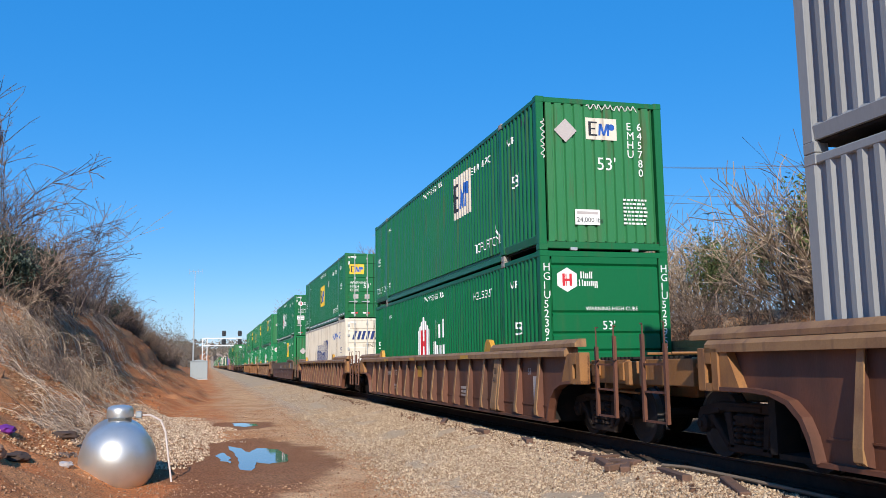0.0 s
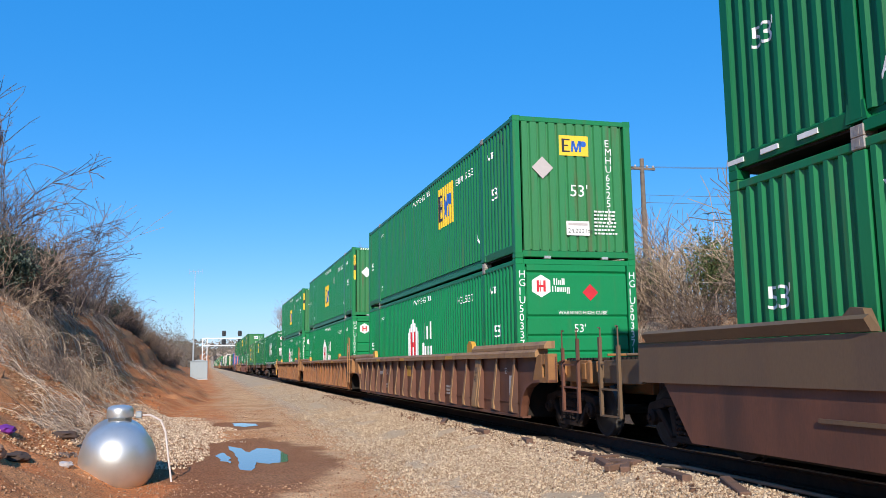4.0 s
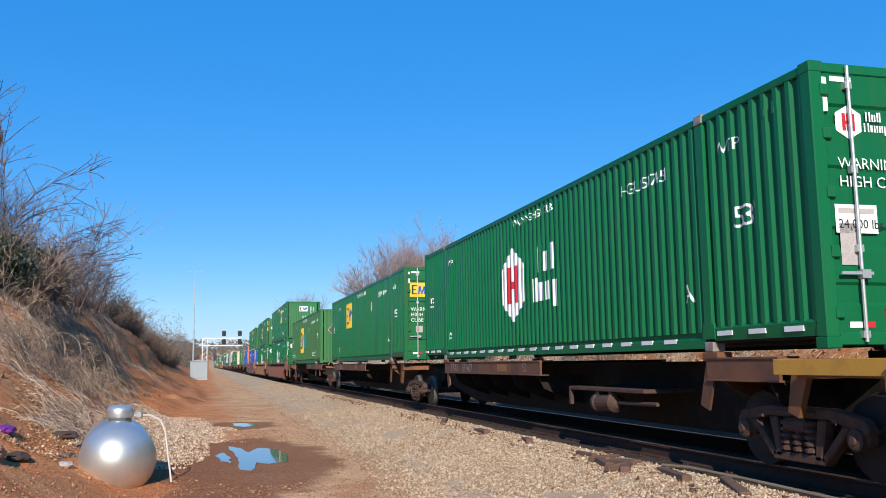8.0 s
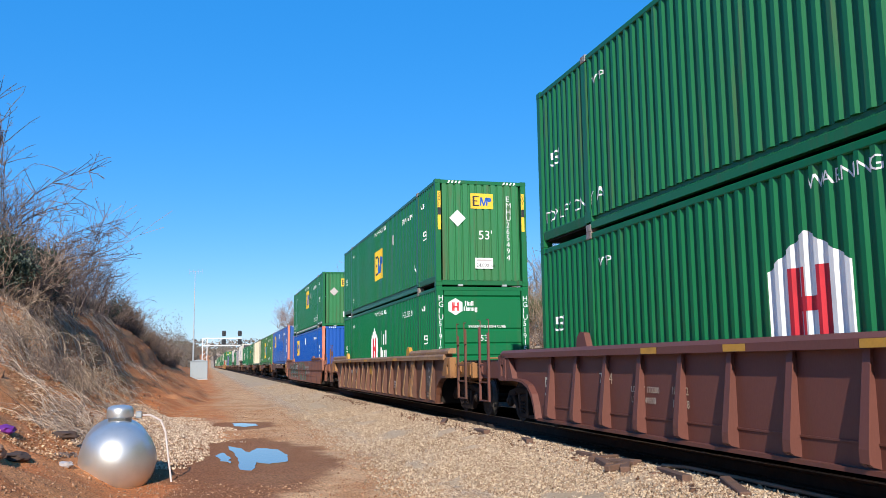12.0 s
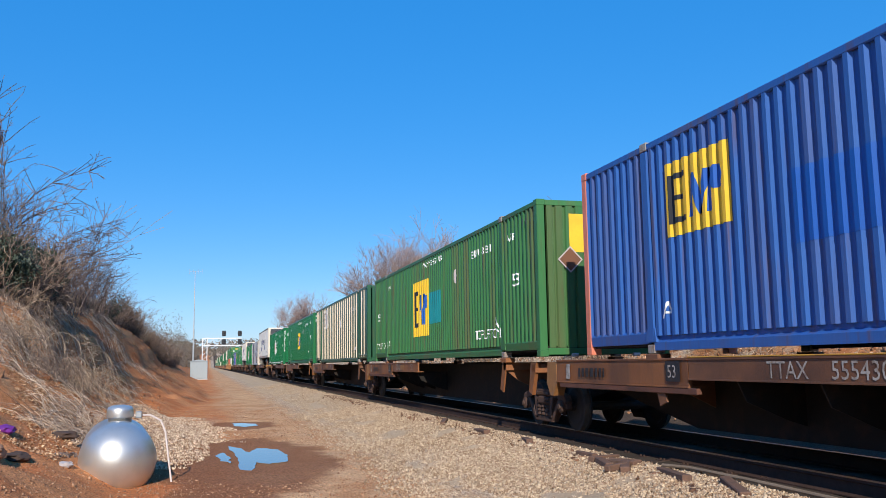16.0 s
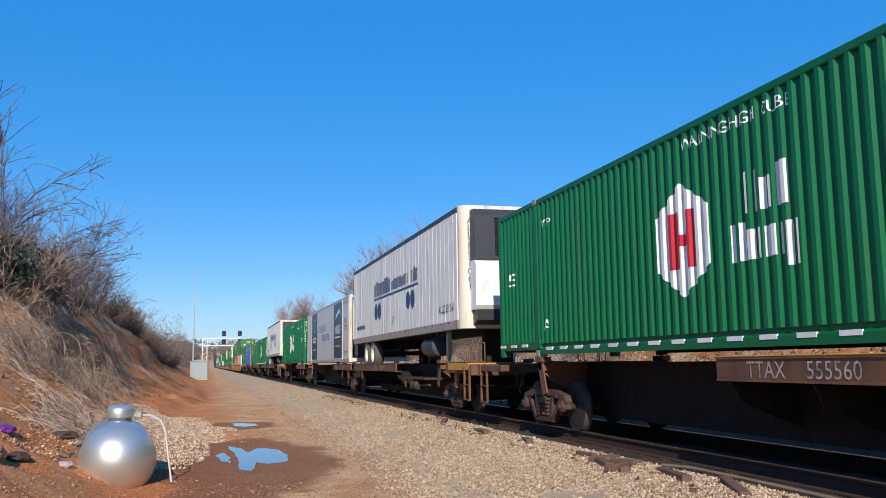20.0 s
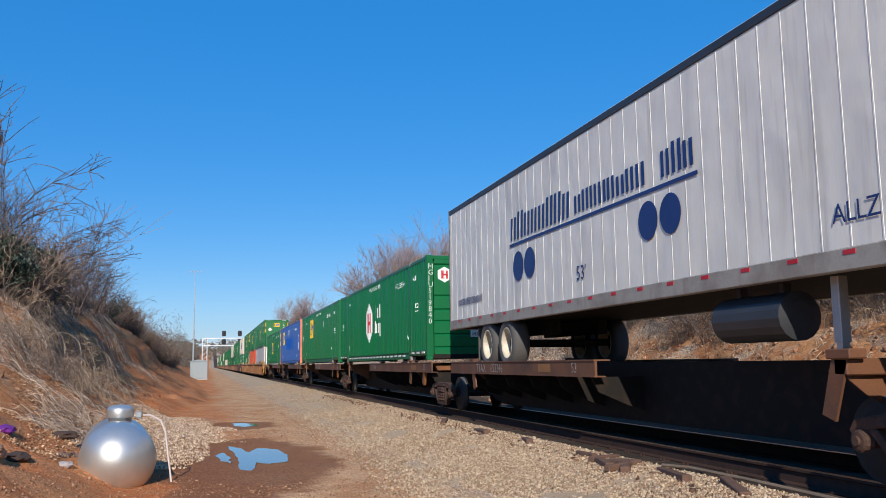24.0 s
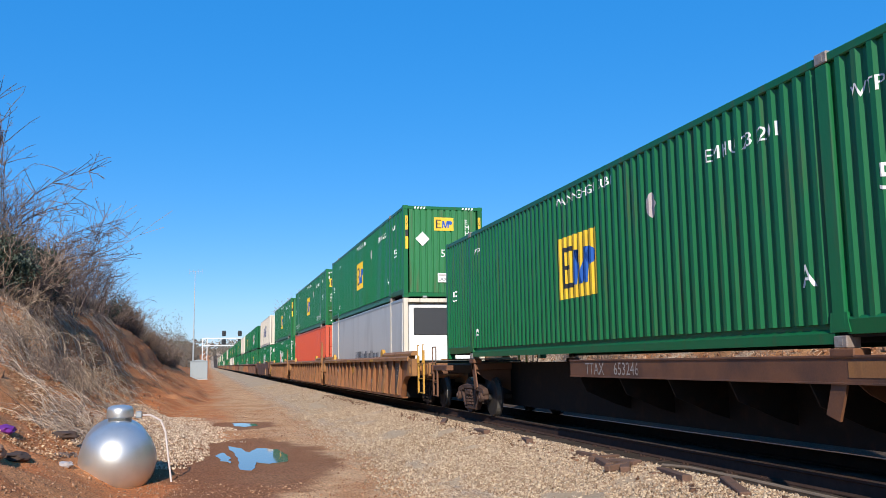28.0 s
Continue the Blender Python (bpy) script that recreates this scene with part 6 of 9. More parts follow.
def scatter_stones(name, spots, size, material, label, seed):
    """Many small angular stones in one mesh."""
    rs = np.random.RandomState(seed)
    base = np.array([(1, 0, 0), (-1, 0, 0), (0, 1, 0), (0, -1, 0), (0, 0, 1), (0, 0, -1)], float) * 0.68
    tris = np.array([(0, 2, 4), (2, 1, 4), (1, 3, 4), (3, 0, 4), (2, 0, 5), (1, 2, 5), (3, 1, 5), (0, 3, 5)])
    n = len(spots)
    s = size * np.exp(rs.normal(0, 0.32, (n, 1, 1))) * rs.uniform(0.6, 1.25, (n, 1, 3))
    v = base[None] * s * rs.uniform(0.62, 1.2, (n, 6, 3)) + rs.normal(0, 0.12, (n, 6, 3)) * s
    ang = rs.uniform(0, 2 * np.pi, (n, 3))
    for ax in range(3):
        c, d = np.cos(ang[:, ax])[:, None], np.sin(ang[:, ax])[:, None]
        i, j = (ax + 1) % 3, (ax + 2) % 3
        a, b = v[:, :, i].copy(), v[:, :, j].copy()
        v[:, :, i], v[:, :, j] = a * c - b * d, a * d + b * c
    v += np.array(spots)[:, None, :]
    q = (tris[None] + (np.arange(n) * 6)[:, None, None]).reshape(-1, 3)
    me = bpy.data.meshes.new(name)
    me.vertices.add(n * 6)
    me.vertices.foreach_set("co", v.reshape(-1))
    me.loops.add(len(q) * 3)
    me.loops.foreach_set("vertex_index", q.reshape(-1).astype(np.int32))
    me.polygons.add(len(q))
    me.polygons.foreach_set("loop_start", np.arange(len(q), dtype=np.int32) * 3)
    me.update()
    me.validate()
    me.materials.append(material)
    return tagged(new(name, me), label, "stones", kind="stuff")


def stone_material(name, a, c, rough=0.9):
    m = bpy.data.materials.new(name)
    m.use_nodes = True
    n, link = m.node_tree.nodes, m.node_tree.links.new
    b = n["Principled BSDF"]
    b.inputs["Roughness"].default_value = rough
    b.inputs["Specular IOR Level"].default_value = 0.15
    g, r = n.new("ShaderNodeNewGeometry"), n.new("ShaderNodeValToRGB")
    e = r.color_ramp.elements
    e[0].color, e[1].color = (*a, 1), (*c, 1)
    mid = r.color_ramp.elements.new(0.55)
    mid.color = (*[(p + q) / 2 * 0.95 for p, q in zip(a, c)], 1)
    link(g.outputs["Random Per Island"], r.inputs["Fac"])
    t, mx = n.new("ShaderNodeTexNoise"), n.new("ShaderNodeMix")
    t.inputs["Scale"].default_value = 60
    mx.data_type, mx.blend_type = "RGBA", "MULTIPLY"
    mx.inputs[0].default_value = 0.6
    link(r.outputs["Color"], mx.inputs[6])
    link(t.outputs["Fac"], mx.inputs[7])
    sc = n.new("ShaderNodeHueSaturation")
    sc.inputs["Value"].default_value = 1.45
    link(mx.outputs[2], sc.inputs["Color"])
    link(sc.outputs["Color"], b.inputs["Base Color"])
    return m


STONE = stone_material("ballast stone", (0.25, 0.155, 0.095), (0.62, 0.475, 0.325))
rs = np.random.RandomState(3)


def bed_z(x):
    return float(np.interp(x, [p[0] for p in bed_pts], [p[1] for p in bed_pts]))


spots = []
for n_s, y0, y1 in ((44000, 5.5, 14), (30000, 14, 30), (9000, 30, 70)):
    for _ in range(n_s):
        y = y0 + (y1 - y0) * rs.rand() ** (1.0 if y0 < 10 else 1.3)
        x = 2.1 + 3.7 * rs.rand() ** 0.75
        if rs.rand() < max(0, (3.4 - x) * 0.85 + 0.5 * wob(x, y, 0.6, 50)):
            continue
        spots.append((x, y, max(bed_z(x), -0.45) + 0.012))
scatter_stones("ballast_stones", spots, 0.026, STONE, "loose pale crushed stones beside the track", 1)
spots = []
for _ in range(30000):
    y = 15.2 + 15 * rs.rand() ** 1.1
    x = foot_x(y) + 0.9 - 3.1 * rs.rand()
    edge = min(x - foot_x(y) + 2.1, (foot_x(y) + 0.75 - x) * 0.7 - 0.1, (y - 15.2) * 0.6, (30.2 - y) * 0.4)
    if rs.rand() < 0.25 + 1.3 * edge + 0.9 * wob(x, y, 0.9, 20) and not (x > 0.05 and y < 19.6):
        spots.append((x, y, ground_z(x, y) + 0.014))
SPILL = stone_material("dusty spilled stone", (0.26, 0.145, 0.085), (0.76, 0.58, 0.41))
scatter_stones("spilled_stones", spots, 0.032, SPILL, "pale gravel spilled on the foot of the bank", 2)
DIRT_STONE = stone_material("clay clod", (0.20, 0.085, 0.045), (0.48, 0.28, 0.165))
spots = []
for _ in range(20000):
    y, x = 8 + 26 * rs.rand() ** 1.3, -4.6 + 7.4 * rs.rand()
    if all(((x - px) / rx) ** 2 + ((y - py) / ry) ** 2 > 2.2 for px, py, rx, ry in POOLS):
        spots.append((x, y, ground_z(x, y) + 0.004))
scatter_stones("dirt_crumbs", spots, 0.019, DIRT_STONE, "small clods and pebbles on the dirt road", 4)
spots = []
for _ in range(260):
    y, x = 16 + 64 * rs.rand(), -1.6 - 3.4 * rs.rand()
    spots.append((x, y, ground_z(x, y) + 0.02))
scatter_stones("clay_clods", spots, 0.085, DIRT_STONE, "red clay lumps on the cut bank", 5)
spots = []
for _ in range(2600):
    y, x = 22 + 46 * rs.rand() ** 1.2, -1.7 - 3.6 * rs.rand()
    if wob(x, y, 0.9, 44) > -0.05:
        spots.append((x, y, ground_z(x, y) + 0.01))
scatter_stones("scarp_crumbs", spots, 0.055, stone_material("red clay crumb", (0.30, 0.095, 0.035), (0.55, 0.24, 0.10)), "crumbled red clay below the raw scarp", 9)
spots = []
for _ in range(1800):
    y, x = 4 + 60 * rs.rand(), 10.6 + 3.4 * rs.rand()
    spots.append((x, y, ground_z(x, y) + 0.02))
scatter_stones("far_clay_clods", spots, 0.10, DIRT_STONE, "clay lumps on the bank beyond the track", 6)

track = tagged(empty("track"), "standard gauge railway track with steel rails on timber ties", "railway track", kind="structure")
for s in (-1, 1):
    def rail_shape(bm, s=s):
        c = TRACK_X + s * 0.755
        prism(bm, [(c - 0.076, -0.185), (c + 0.076, -0.185), (c + 0.076, -0.172), (c + 0.012, -0.155), (c + 0.010, -0.045), (c + 0.036, -0.032), (c + 0.036, -0.006), (c - 0.036, -0.006), (c - 0.036, -0.032), (c - 0.010, -0.045), (c - 0.012, -0.155), (c - 0.076, -0.172)], -40, 2400, "y")
    bm = bmesh.new()
    rail_shape(bm)
    bmesh.ops.recalc_face_normals(bm, faces=bm.faces)
    r = part("rail", bm, RAIL_WEB, track, "rusty steel rail")
    bm = bmesh.new()
    c = TRACK_X + s * 0.755
    box(bm, c - 0.034, c + 0.034, -40, 2400, -0.007, 0.0)
    part("rail_head", bm, RAIL_TOP, r, "polished running surface")
tie_mesh = kept("tie", lambda bm: box(bm, TRACK_X - 1.32, TRACK_X + 1.32, -0.11, 0.11, -0.36, -0.187, 0.012), TIE)
plate_mesh = kept("tie_plate", lambda bm: (box(bm, TRACK_X - 0.755 - 0.15, TRACK_X - 0.755 + 0.15, -0.09, 0.09, -0.187, -0.178), tube(bm, (TRACK_X - 0.85, -0.05, -0.18), (TRACK_X - 0.85, -0.05, -0.155), 0.018, 6), tube(bm, (TRACK_X - 0.85, 0.05, -0.18), (TRACK_X - 0.85, 0.05, -0.155), 0.018, 6)), RAIL_WEB)
RT = random.Random(5)
for i in range(130):
    t = piece("tie", tie_mesh, track, m=pose(RT.uniform(-0.06, 0.06), 3 + i * 0.545 + RT.uniform(-0.03, 0.03), RT.uniform(-0.012, 0.004), 0, 0, 0))
    if i < 90:
        piece("tie_plate", plate_mesh, t)
bm = bmesh.new()
for i in range(400):
    box(bm, TRACK_X - 1.32, TRACK_X + 1.32, 74 + i * 0.55, 74.22 + i * 0.55, -0.36, -0.187)
ob = part("far_ties", bm, TIE, track)
ob["kind"] = "stuff"

# loose scrap beside the rail: old ties, a rod and a cable, spikes
WOOD_SCRAP = shade("rotten brown timber", (0.14, 0.075, 0.05), 0.85, spot=(0.07, 0.045, 0.035), amount=0.5, scale=8, vary=0.3, bump=0.4)
for i, (x, y, rz, ln, w) in enumerate(((5.30, 10.55, 62, 0.75, 0.13), (5.20, 11.0, 80, 0.55, 0.10), (5.45, 11.5, 25, 0.6, 0.10), (5.38, 10.9, 110, 0.6, 0.08), (5.14, 10.5, 20, 0.35, 0.10), (5.52, 11.0, 140, 0.45, 0.08), (5.40, 12.0, 95, 0.5, 0.10), (5.45, 14.6, 75, 0.9, 0.12), (5.35, 16.9, 84, 1.0, 0.13), (5.4, 20.0, 70, 0.8, 0.13), (5.45, 9.6, 78, 1.0, 0.12), (5.5, 8.4, 70, 0.9, 0.12))):
    bm = bmesh.new()
    box(bm, -ln / 2, ln / 2, -w / 2, w / 2, 0, 0.085, 0.012)
    me = bpy.data.meshes.new("broken_tie")
    bm.to_mesh(me)
    bm.free()
    me.materials.append(WOOD_SCRAP)
    ob = new("broken_tie", me)
    ob.matrix_basis = pose(x, y, -0.205, RT.uniform(-4, 4), RT.uniform(-4, 4), rz)
    tagged(ob, "broken piece of old rusty brown tie lying on the ballast", "timber scrap", "scrap beside the rail")
SCRAP = stone_material("splintered brown timber", (0.06, 0.032, 0.022), (0.26, 0.14, 0.085))
spots = []
for _ in range(3000):
    y = 6 + 34 * rs.rand() ** 1.3
    spots.append((5.42 + 0.15 * rs.normal() + 0.12 * wob(0, y, 1.3, 60), y, -0.205))
scatter_stones("timber_splinters", spots, 0.045, SCRAP, "splintered tie wood and rusty bits along the tie ends", 8)
bm = bmesh.new()
path_tube(bm, [(5.70, 10.3, -0.14), (5.78, 9.8, -0.12), (5.80, 8.6, -0.12), (5.84, 7.2, -0.14), (5.86, 5.5, -0.15)], 0.022, 8)
me = bpy.data.meshes.new("loose_cable")
bm.to_mesh(me)
bm.free()
me.materials.append(shade("dusty cable jacket", (0.22, 0.165, 0.12), 0.9, vary=0.2, bump=0.1, spec=0.1))
tagged(new("loose_cable", me), "long grey cable lying along the tie ends", "cable")

# ---- gas tank beside the road ----
TANK = shade("silver painted steel", (0.63, 0.62, 0.59), 0.38, 0.78, spot=(0.42, 0.38, 0.34), amount=0.25, scale=3, fine=80, vary=0.06, bump=0.03)
TX, TY, TR = -1.22, 13.35, 0.525
TZ = -0.42 + TR - 0.20
tank = empty("gas_tank", pose(TX, TY, -0.45, 0, 0, 6))
bm = bmesh.new()
rings = []
for i in range(13):
    a = math.pi / 2 * i / 12
    rings.append((-TR * 0.92 * math.cos(a), TR * math.sin(a)))
rings += [(0.02, TR), (0.025, TR + 0.004), (0.045, TR + 0.004), (0.05, TR)]
for i in range(13):
    a = math.pi / 2 * (12 - i) / 12
    rings.append((1.5 + TR * 0.92 * math.cos(a), TR * math.sin(a)))
lathe(bm, rings, (0, 0, TZ + 0.45), (0, 1, 0), 48)
bmesh.ops.recalc_face_normals(bm, faces=bm.faces)
ob = part("shell", bm, TANK, tank)
ob.data.polygons.foreach_set("use_smooth", [True] * len(ob.data.polygons))
top = TZ + 0.45 + TR
bm = bmesh.new()
lathe(bm, [(-0.08, 0.165), (0.03, 0.165), (0.033, 0.186), (0.05, 0.193), (0.15, 0.190), (0.190, 0.172), (0.212, 0.12), (0.222, 0.06), (0.224, 0.0)], (0.02, 0.62, top), (0, 0, 1), 36)
bmesh.ops.recalc_face_normals(bm, faces=bm.faces)
ob = part("dome_lid", bm, TANK, tank, "silver hinged valve cover")
ob.data.polygons.foreach_set("use_smooth", [True] * len(ob.data.polygons))
bm = bmesh.new()
box(bm, -0.012, 0.012, -0.03, 0.02, top - 0.20, top - 0.06)
part("lifting_lug", bm, TANK, tank)
PIPE = shade("pale plastic pipe", (0.56, 0.46, 0.41), 0.5, vary=0.05, bump=0)
bm = bmesh.new()
path_tube(bm, [(0.20, 0.62, top + 0.06), (0.45, 0.55, top + 0.06), (0.60, 0.45, top - 0.02), (0.66, 0.35, top - 0.18), (0.70, 0.15, top - 0.55), (0.74, 0.0, 0.0)], 0.0145, 8)
part("gas_pipe", bm, PIPE, tank, "pale bent pipe to the ground")
bm = bmesh.new()
box(bm, 0.24, 0.33, 0.52, 0.66, top + 0.02, top + 0.12, 0.015)
part("regulator", bm, GALV, tank, "grey regulator")
for y in (0.25, 1.25):
    bm = bmesh.new()
    prism(bm, [(-0.36, -0.06), (0.36, -0.06), (0.36, 0.10), (0.22, 0.03), (0, 0.0), (-0.22, 0.03), (-0.36, 0.10)], y, y + 0.1, "y")
    part("foot", bm, TANK, tank)
tagged(tank, "silver horizontal gas tank with a domed valve cover on the ground", "gas tank")

# little litter round the tank
PURPLE = shade("purple plastic", (0.16, 0.02, 0.22), 0.5, vary=0.1)
DARK_CLOD = shade("dark wet clod", (0.06, 0.035, 0.025), 0.9, vary=0.3, bump=0.5)


def lump(name, x, y, sx, sy, sz, material, label, category, seed):
    bm = bmesh.new()
    bmesh.ops.create_icosphere(bm, subdivisions=3, radius=1)
    for v in bm.verts:
        f = 1 + 0.35 * noise.noise(v.co * 1.7 + Vector((seed, 0, 0))) + 0.15 * noise.noise(v.co * 4.3 + Vector((0, seed, 0)))
        v.co = Vector((v.co.x * sx, v.co.y * sy, v.co.z * sz)) * f
    me = bpy.data.meshes.new(name)
    bm.to_mesh(me)
    bm.free()
    me.materials.append(material)
    ob = new(name, me)
    ob.matrix_basis = pose(x, y, ground_z(x, y) + sz * 0.5)
    return tagged(ob, label, category)


lump("debris_clump", -1.85, 12.9, 0.10, 0.1, 0.05, PLACARD, "crushed pale can on the dirt", "litter", 2)
lump("clay_boulder", -2.55, 11.6, 0.22, 0.25, 0.10, DIRT_STONE, "low red clay lump on the dirt", "rock", 3)
lump("litter_bag", -2.72, 13.4, 0.13, 0.16, 0.07, PURPLE, "crumpled purple plastic bag on the dirt", "litter", 4)
lump("clay_boulder", -2.35, 12.3, 0.16, 0.2, 0.07, DARK_CLOD, "dark damp clod of soil on the dirt", "rock", 7)
lump("clay_boulder", -2.2, 14.9, 0.25, 0.12, 0.07, DARK_CLOD, "dark stick-like clod on the dirt", "rock", 6)

# ---- brush: bare twiggy shrubs, dry stems, trees ----
LEAF = shade("olive leaves", (0.12, 0.155, 0.042), 0.6, spot=(0.05, 0.075, 0.02), amount=0.5, scale=2, vary=0.4, bump=0, each=0.2)
LEAF_BROWN = shade("withered brown leaves", (0.13, 0.088, 0.055), 0.8, spot=(0.06, 0.065, 0.03), amount=0.5, scale=2, vary=0.4, bump=0, each=0.25)
LEAF_DARK = shade("dark evergreen leaves", (0.040, 0.056, 0.034), 0.6, spot=(0.05, 0.06, 0.03), amount=0.4, scale=2, vary=0.4, bump=0)
BARK = shade("grey bark", (0.17, 0.13, 0.10), 0.9, spot=(0.10, 0.075, 0.06), amount=0.5, scale=4, vary=0.25, bump=0.3)


def twig_mesh(name, seed, stems, height, spread, forks, thick, material, droop=0.0, lean=0.0, bias=0.0, wild=0.38, thin=0.0035):
    """Many forked tapering stems from one root, three-sided."""
    r = random.Random(seed)
    vs, fs = [], []

    def limb(p, d, ln, rad, depth):
        n = 4 if depth == 0 else (2 if depth == len(forks) else 3)
        prev = None
        for k in range(n + 1):
            f = k / n
            rr = max(thin, rad * (1 - 0.75 * f))
            u = d.orthogonal().normalized()
            w = d.cross(u)
            ring = []
            for a in range(3):
                c, s = math.cos(a * 2.094), math.sin(a * 2.094)
                ring.append(len(vs))
                vs.append(tuple(p + (u * c + w * s) * rr))
            if prev:
                for a in range(3):
                    b = (a + 1) % 3
                    fs.append((prev[a], prev[b], ring[b], ring[a]))
            prev = ring
            if k < n:
                if depth < len(forks):
                    for _ in range(forks[depth]):
                        if r.random() < 0.75:
                            t = (d + Vector((r.uniform(-1, 1), r.uniform(-1, 1), r.uniform(-0.3, 0.9))) * 1.1).normalized()
                            limb(p.copy(), t, ln * r.uniform(0.35, 0.65), rr * 0.6, depth + 1)
                p = p + d * (ln / n)
                d = (d + Vector((r.uniform(-1, 1) + bias, r.uniform(-1, 1), r.uniform(-0.5, 0.5) - droop * (k + 1))) * wild).normalized()
    for _ in range(stems):
        a = r.uniform(0, 2 * math.pi)
        q = spread * math.sqrt(r.random())
        p = Vector((q * math.cos(a), q * math.sin(a), -0.15))
        d = Vector((math.cos(a) * r.uniform(0, 0.9) + lean, math.sin(a) * r.uniform(0, 0.9), 1)).normalized()
        limb(p, d, height * r.uniform(0.55, 1.0), thick * r.uniform(0.6, 1.1), 0)
    me = bpy.data.meshes.new(name)
    me.from_pydata(vs, [], fs)
    me.materials.append(material)
    return me


def leaf_mesh(name, seed, count, size, sx, sy, sz, z0, material):
    rs2 = np.random.RandomState(seed)
    p = rs2.normal(0, 1, (count, 3))
    p /= np.linalg.norm(p, axis=1)[:, None]
    p *= rs2.rand(count, 1) ** 0.45
    bump_r = np.array([0.72 + 0.5 * noise.noise(Vector(q) * 1.9 + Vector((seed, 0, 0))) for q in p])[:, None]
    p = p * bump_r * np.array([sx, sy, sz]) + np.array([0, 0, z0])
    a = rs2.normal(0, 1, (count, 3))
    a /= np.linalg.norm(a, axis=1)[:, None]
    b = np.cross(a, rs2.normal(0, 1, (count, 3)))
    b /= np.linalg.norm(b, axis=1)[:, None]
    s = size * rs2.uniform(0.5, 1.3, (count, 1))
    quad = np.stack([p - a * s, p + b * s * 0.45, p + a * s, p - b * s * 0.45], 1).reshape(-1, 3)
    me = bpy.data.meshes.new(name)
    me.from_pydata(quad.tolist(), [], [(4 * i, 4 * i + 1, 4 * i + 2, 4 * i + 3) for i in range(count)])
    me.materials.append(material)
    return me


CANE = stone_material("weathered grey brown canes", (0.085, 0.060, 0.052), (0.34, 0.245, 0.185))
CANE_PALE = stone_material("bleached dry canes", (0.17, 0.105, 0.065), (0.60, 0.455, 0.32))
CANE_DARK = stone_material("dark bare twigs", (0.075, 0.056, 0.054), (0.30, 0.225, 0.195))


def rod(vs, fs, pts, r0, r1):
    """A tapering three-sided stem along a line of points."""
    prev = None
    for k, p in enumerate(pts):
        d = (pts[min(k + 1, len(pts) - 1)] - pts[max(k - 1, 0)]).normalized()
        u = d.orthogonal().normalized()
        w = d.cross(u)
        rr = r0 + (r1 - r0) * k / (len(pts) - 1)
        ring = []
        for a in range(3):
            ring.append(len(vs))
            vs.append(tuple(p + (u * math.cos(a * 2.094) + w * math.sin(a * 2.094)) * rr))
        if prev:
            for a in range(3):
                b = (a + 1) % 3
                fs.append((prev[a], prev[b], ring[b], ring[a]))
        prev = ring


def cane_mesh(name, seed, count, length, spread, sag, thick, sides, material, aim=0.0, fine=0.007, wild=0.16, twist=2):
    """Long canes that rise and arch over, with short side twigs that fork again."""
    r = random.Random(seed)
    vs, fs = [], []

    def grow(p, d, ln, rad, n, drop, level):
        pts = [p.copy()]
        step = ln / n
        for k in range(n):
            d = (d + Vector((r.uniform(-1, 1), r.uniform(-1, 1), r.uniform(-1, 1) - drop * (k + 1))) * wild).normalized()
            p = p + d * step
            pts.append(p.copy())
            if level < twist and k >= (1 if level else 2):
                for _ in range(sides if level == 0 else 1):
                    if r.random() < 0.8:
                        t = (d * 0.6 + Vector((r.uniform(-1, 1) + aim, r.uniform(-1, 1), r.uniform(-0.5, 0.7)))).normalized()
                        grow(p.copy(), t, ln * r.uniform(0.10, 0.24), max(fine, rad * 0.45), 4, drop * 0.6, level + 1)
        rod(vs, fs, pts, rad, fine)
    for _ in range(count):
        a, q = r.uniform(0, 6.283), spread * math.sqrt(r.random())
        d = Vector((math.cos(a) * r.uniform(0, 0.5) + aim * r.uniform(0, 1.2), math.sin(a) * r.uniform(0, 0.5), 1)).normalized()
        grow(Vector((q * math.cos(a), q * math.sin(a), -0.2)), d, length * r.uniform(0.6, 1.0), thick * r.uniform(0.6, 1.0), 9, sag, 0)
    me = bpy.data.meshes.new(name)
    me.from_pydata(vs, [], fs)
    me.materials.append(material)
    return me


SHRUBS = [twig_mesh("twigs", 20 + i, 11, 2.7, 0.7, (2, 2), 0.018, CANE_DARK, wild=0.5, thin=0.008) for i in range(4)]
SHRUBS_TAN = [twig_mesh("twigs", 24 + i, 11, 2.7, 0.7, (2, 2), 0.018, CANE_PALE if i else CANE, wild=0.5, thin=0.008) for i in range(4)]
DENSE = [twig_mesh("twigs", 30 + i, 13, 1.9, 0.8, (3, 1), 0.016, CANE, droop=0.1, wild=0.55, thin=0.008) for i in range(4)]
TALL = [twig_mesh("twigs", 40 + i, 7, 5.6, 0.5, (3, 2), 0.030, CANE_DARK, wild=0.42, droop=0.06, thin=0.009) for i in range(4)]
ARCH = [cane_mesh("stems", 60 + i, 18, 2.4, 1.0, 0.55, 0.012, 1, CANE_PALE if i % 2 else CANE, 0.1, 0.006, 0.22, 1) for i in range(4)]
OVERHANG = [cane_mesh("canes", 70 + i, 5, 8.0, 0.4, 0.22, 0.035, 5, CANE_DARK, 0.02, 0.0085, 0.10) for i in range(3)]
SPRAY = [cane_mesh("canes", 75 + i, 9, 5.0, 0.6, 0.36, 0.022, 4, CANE_DARK, 0.02, 0.008, 0.14) for i in range(3)]
FAN = [cane_mesh("canes", 78 + i, 8, 4.4, 0.5, 0.10, 0.024, 4, CANE_DARK, 0.05, 0.008, 0.15) for i in range(3)]
DARK_LEAVES = [leaf_mesh("leaves", 80 + i, 2600, 0.062, 1.1, 1.1, 0.95, 0.85, LEAF_DARK) for i in range(3)]
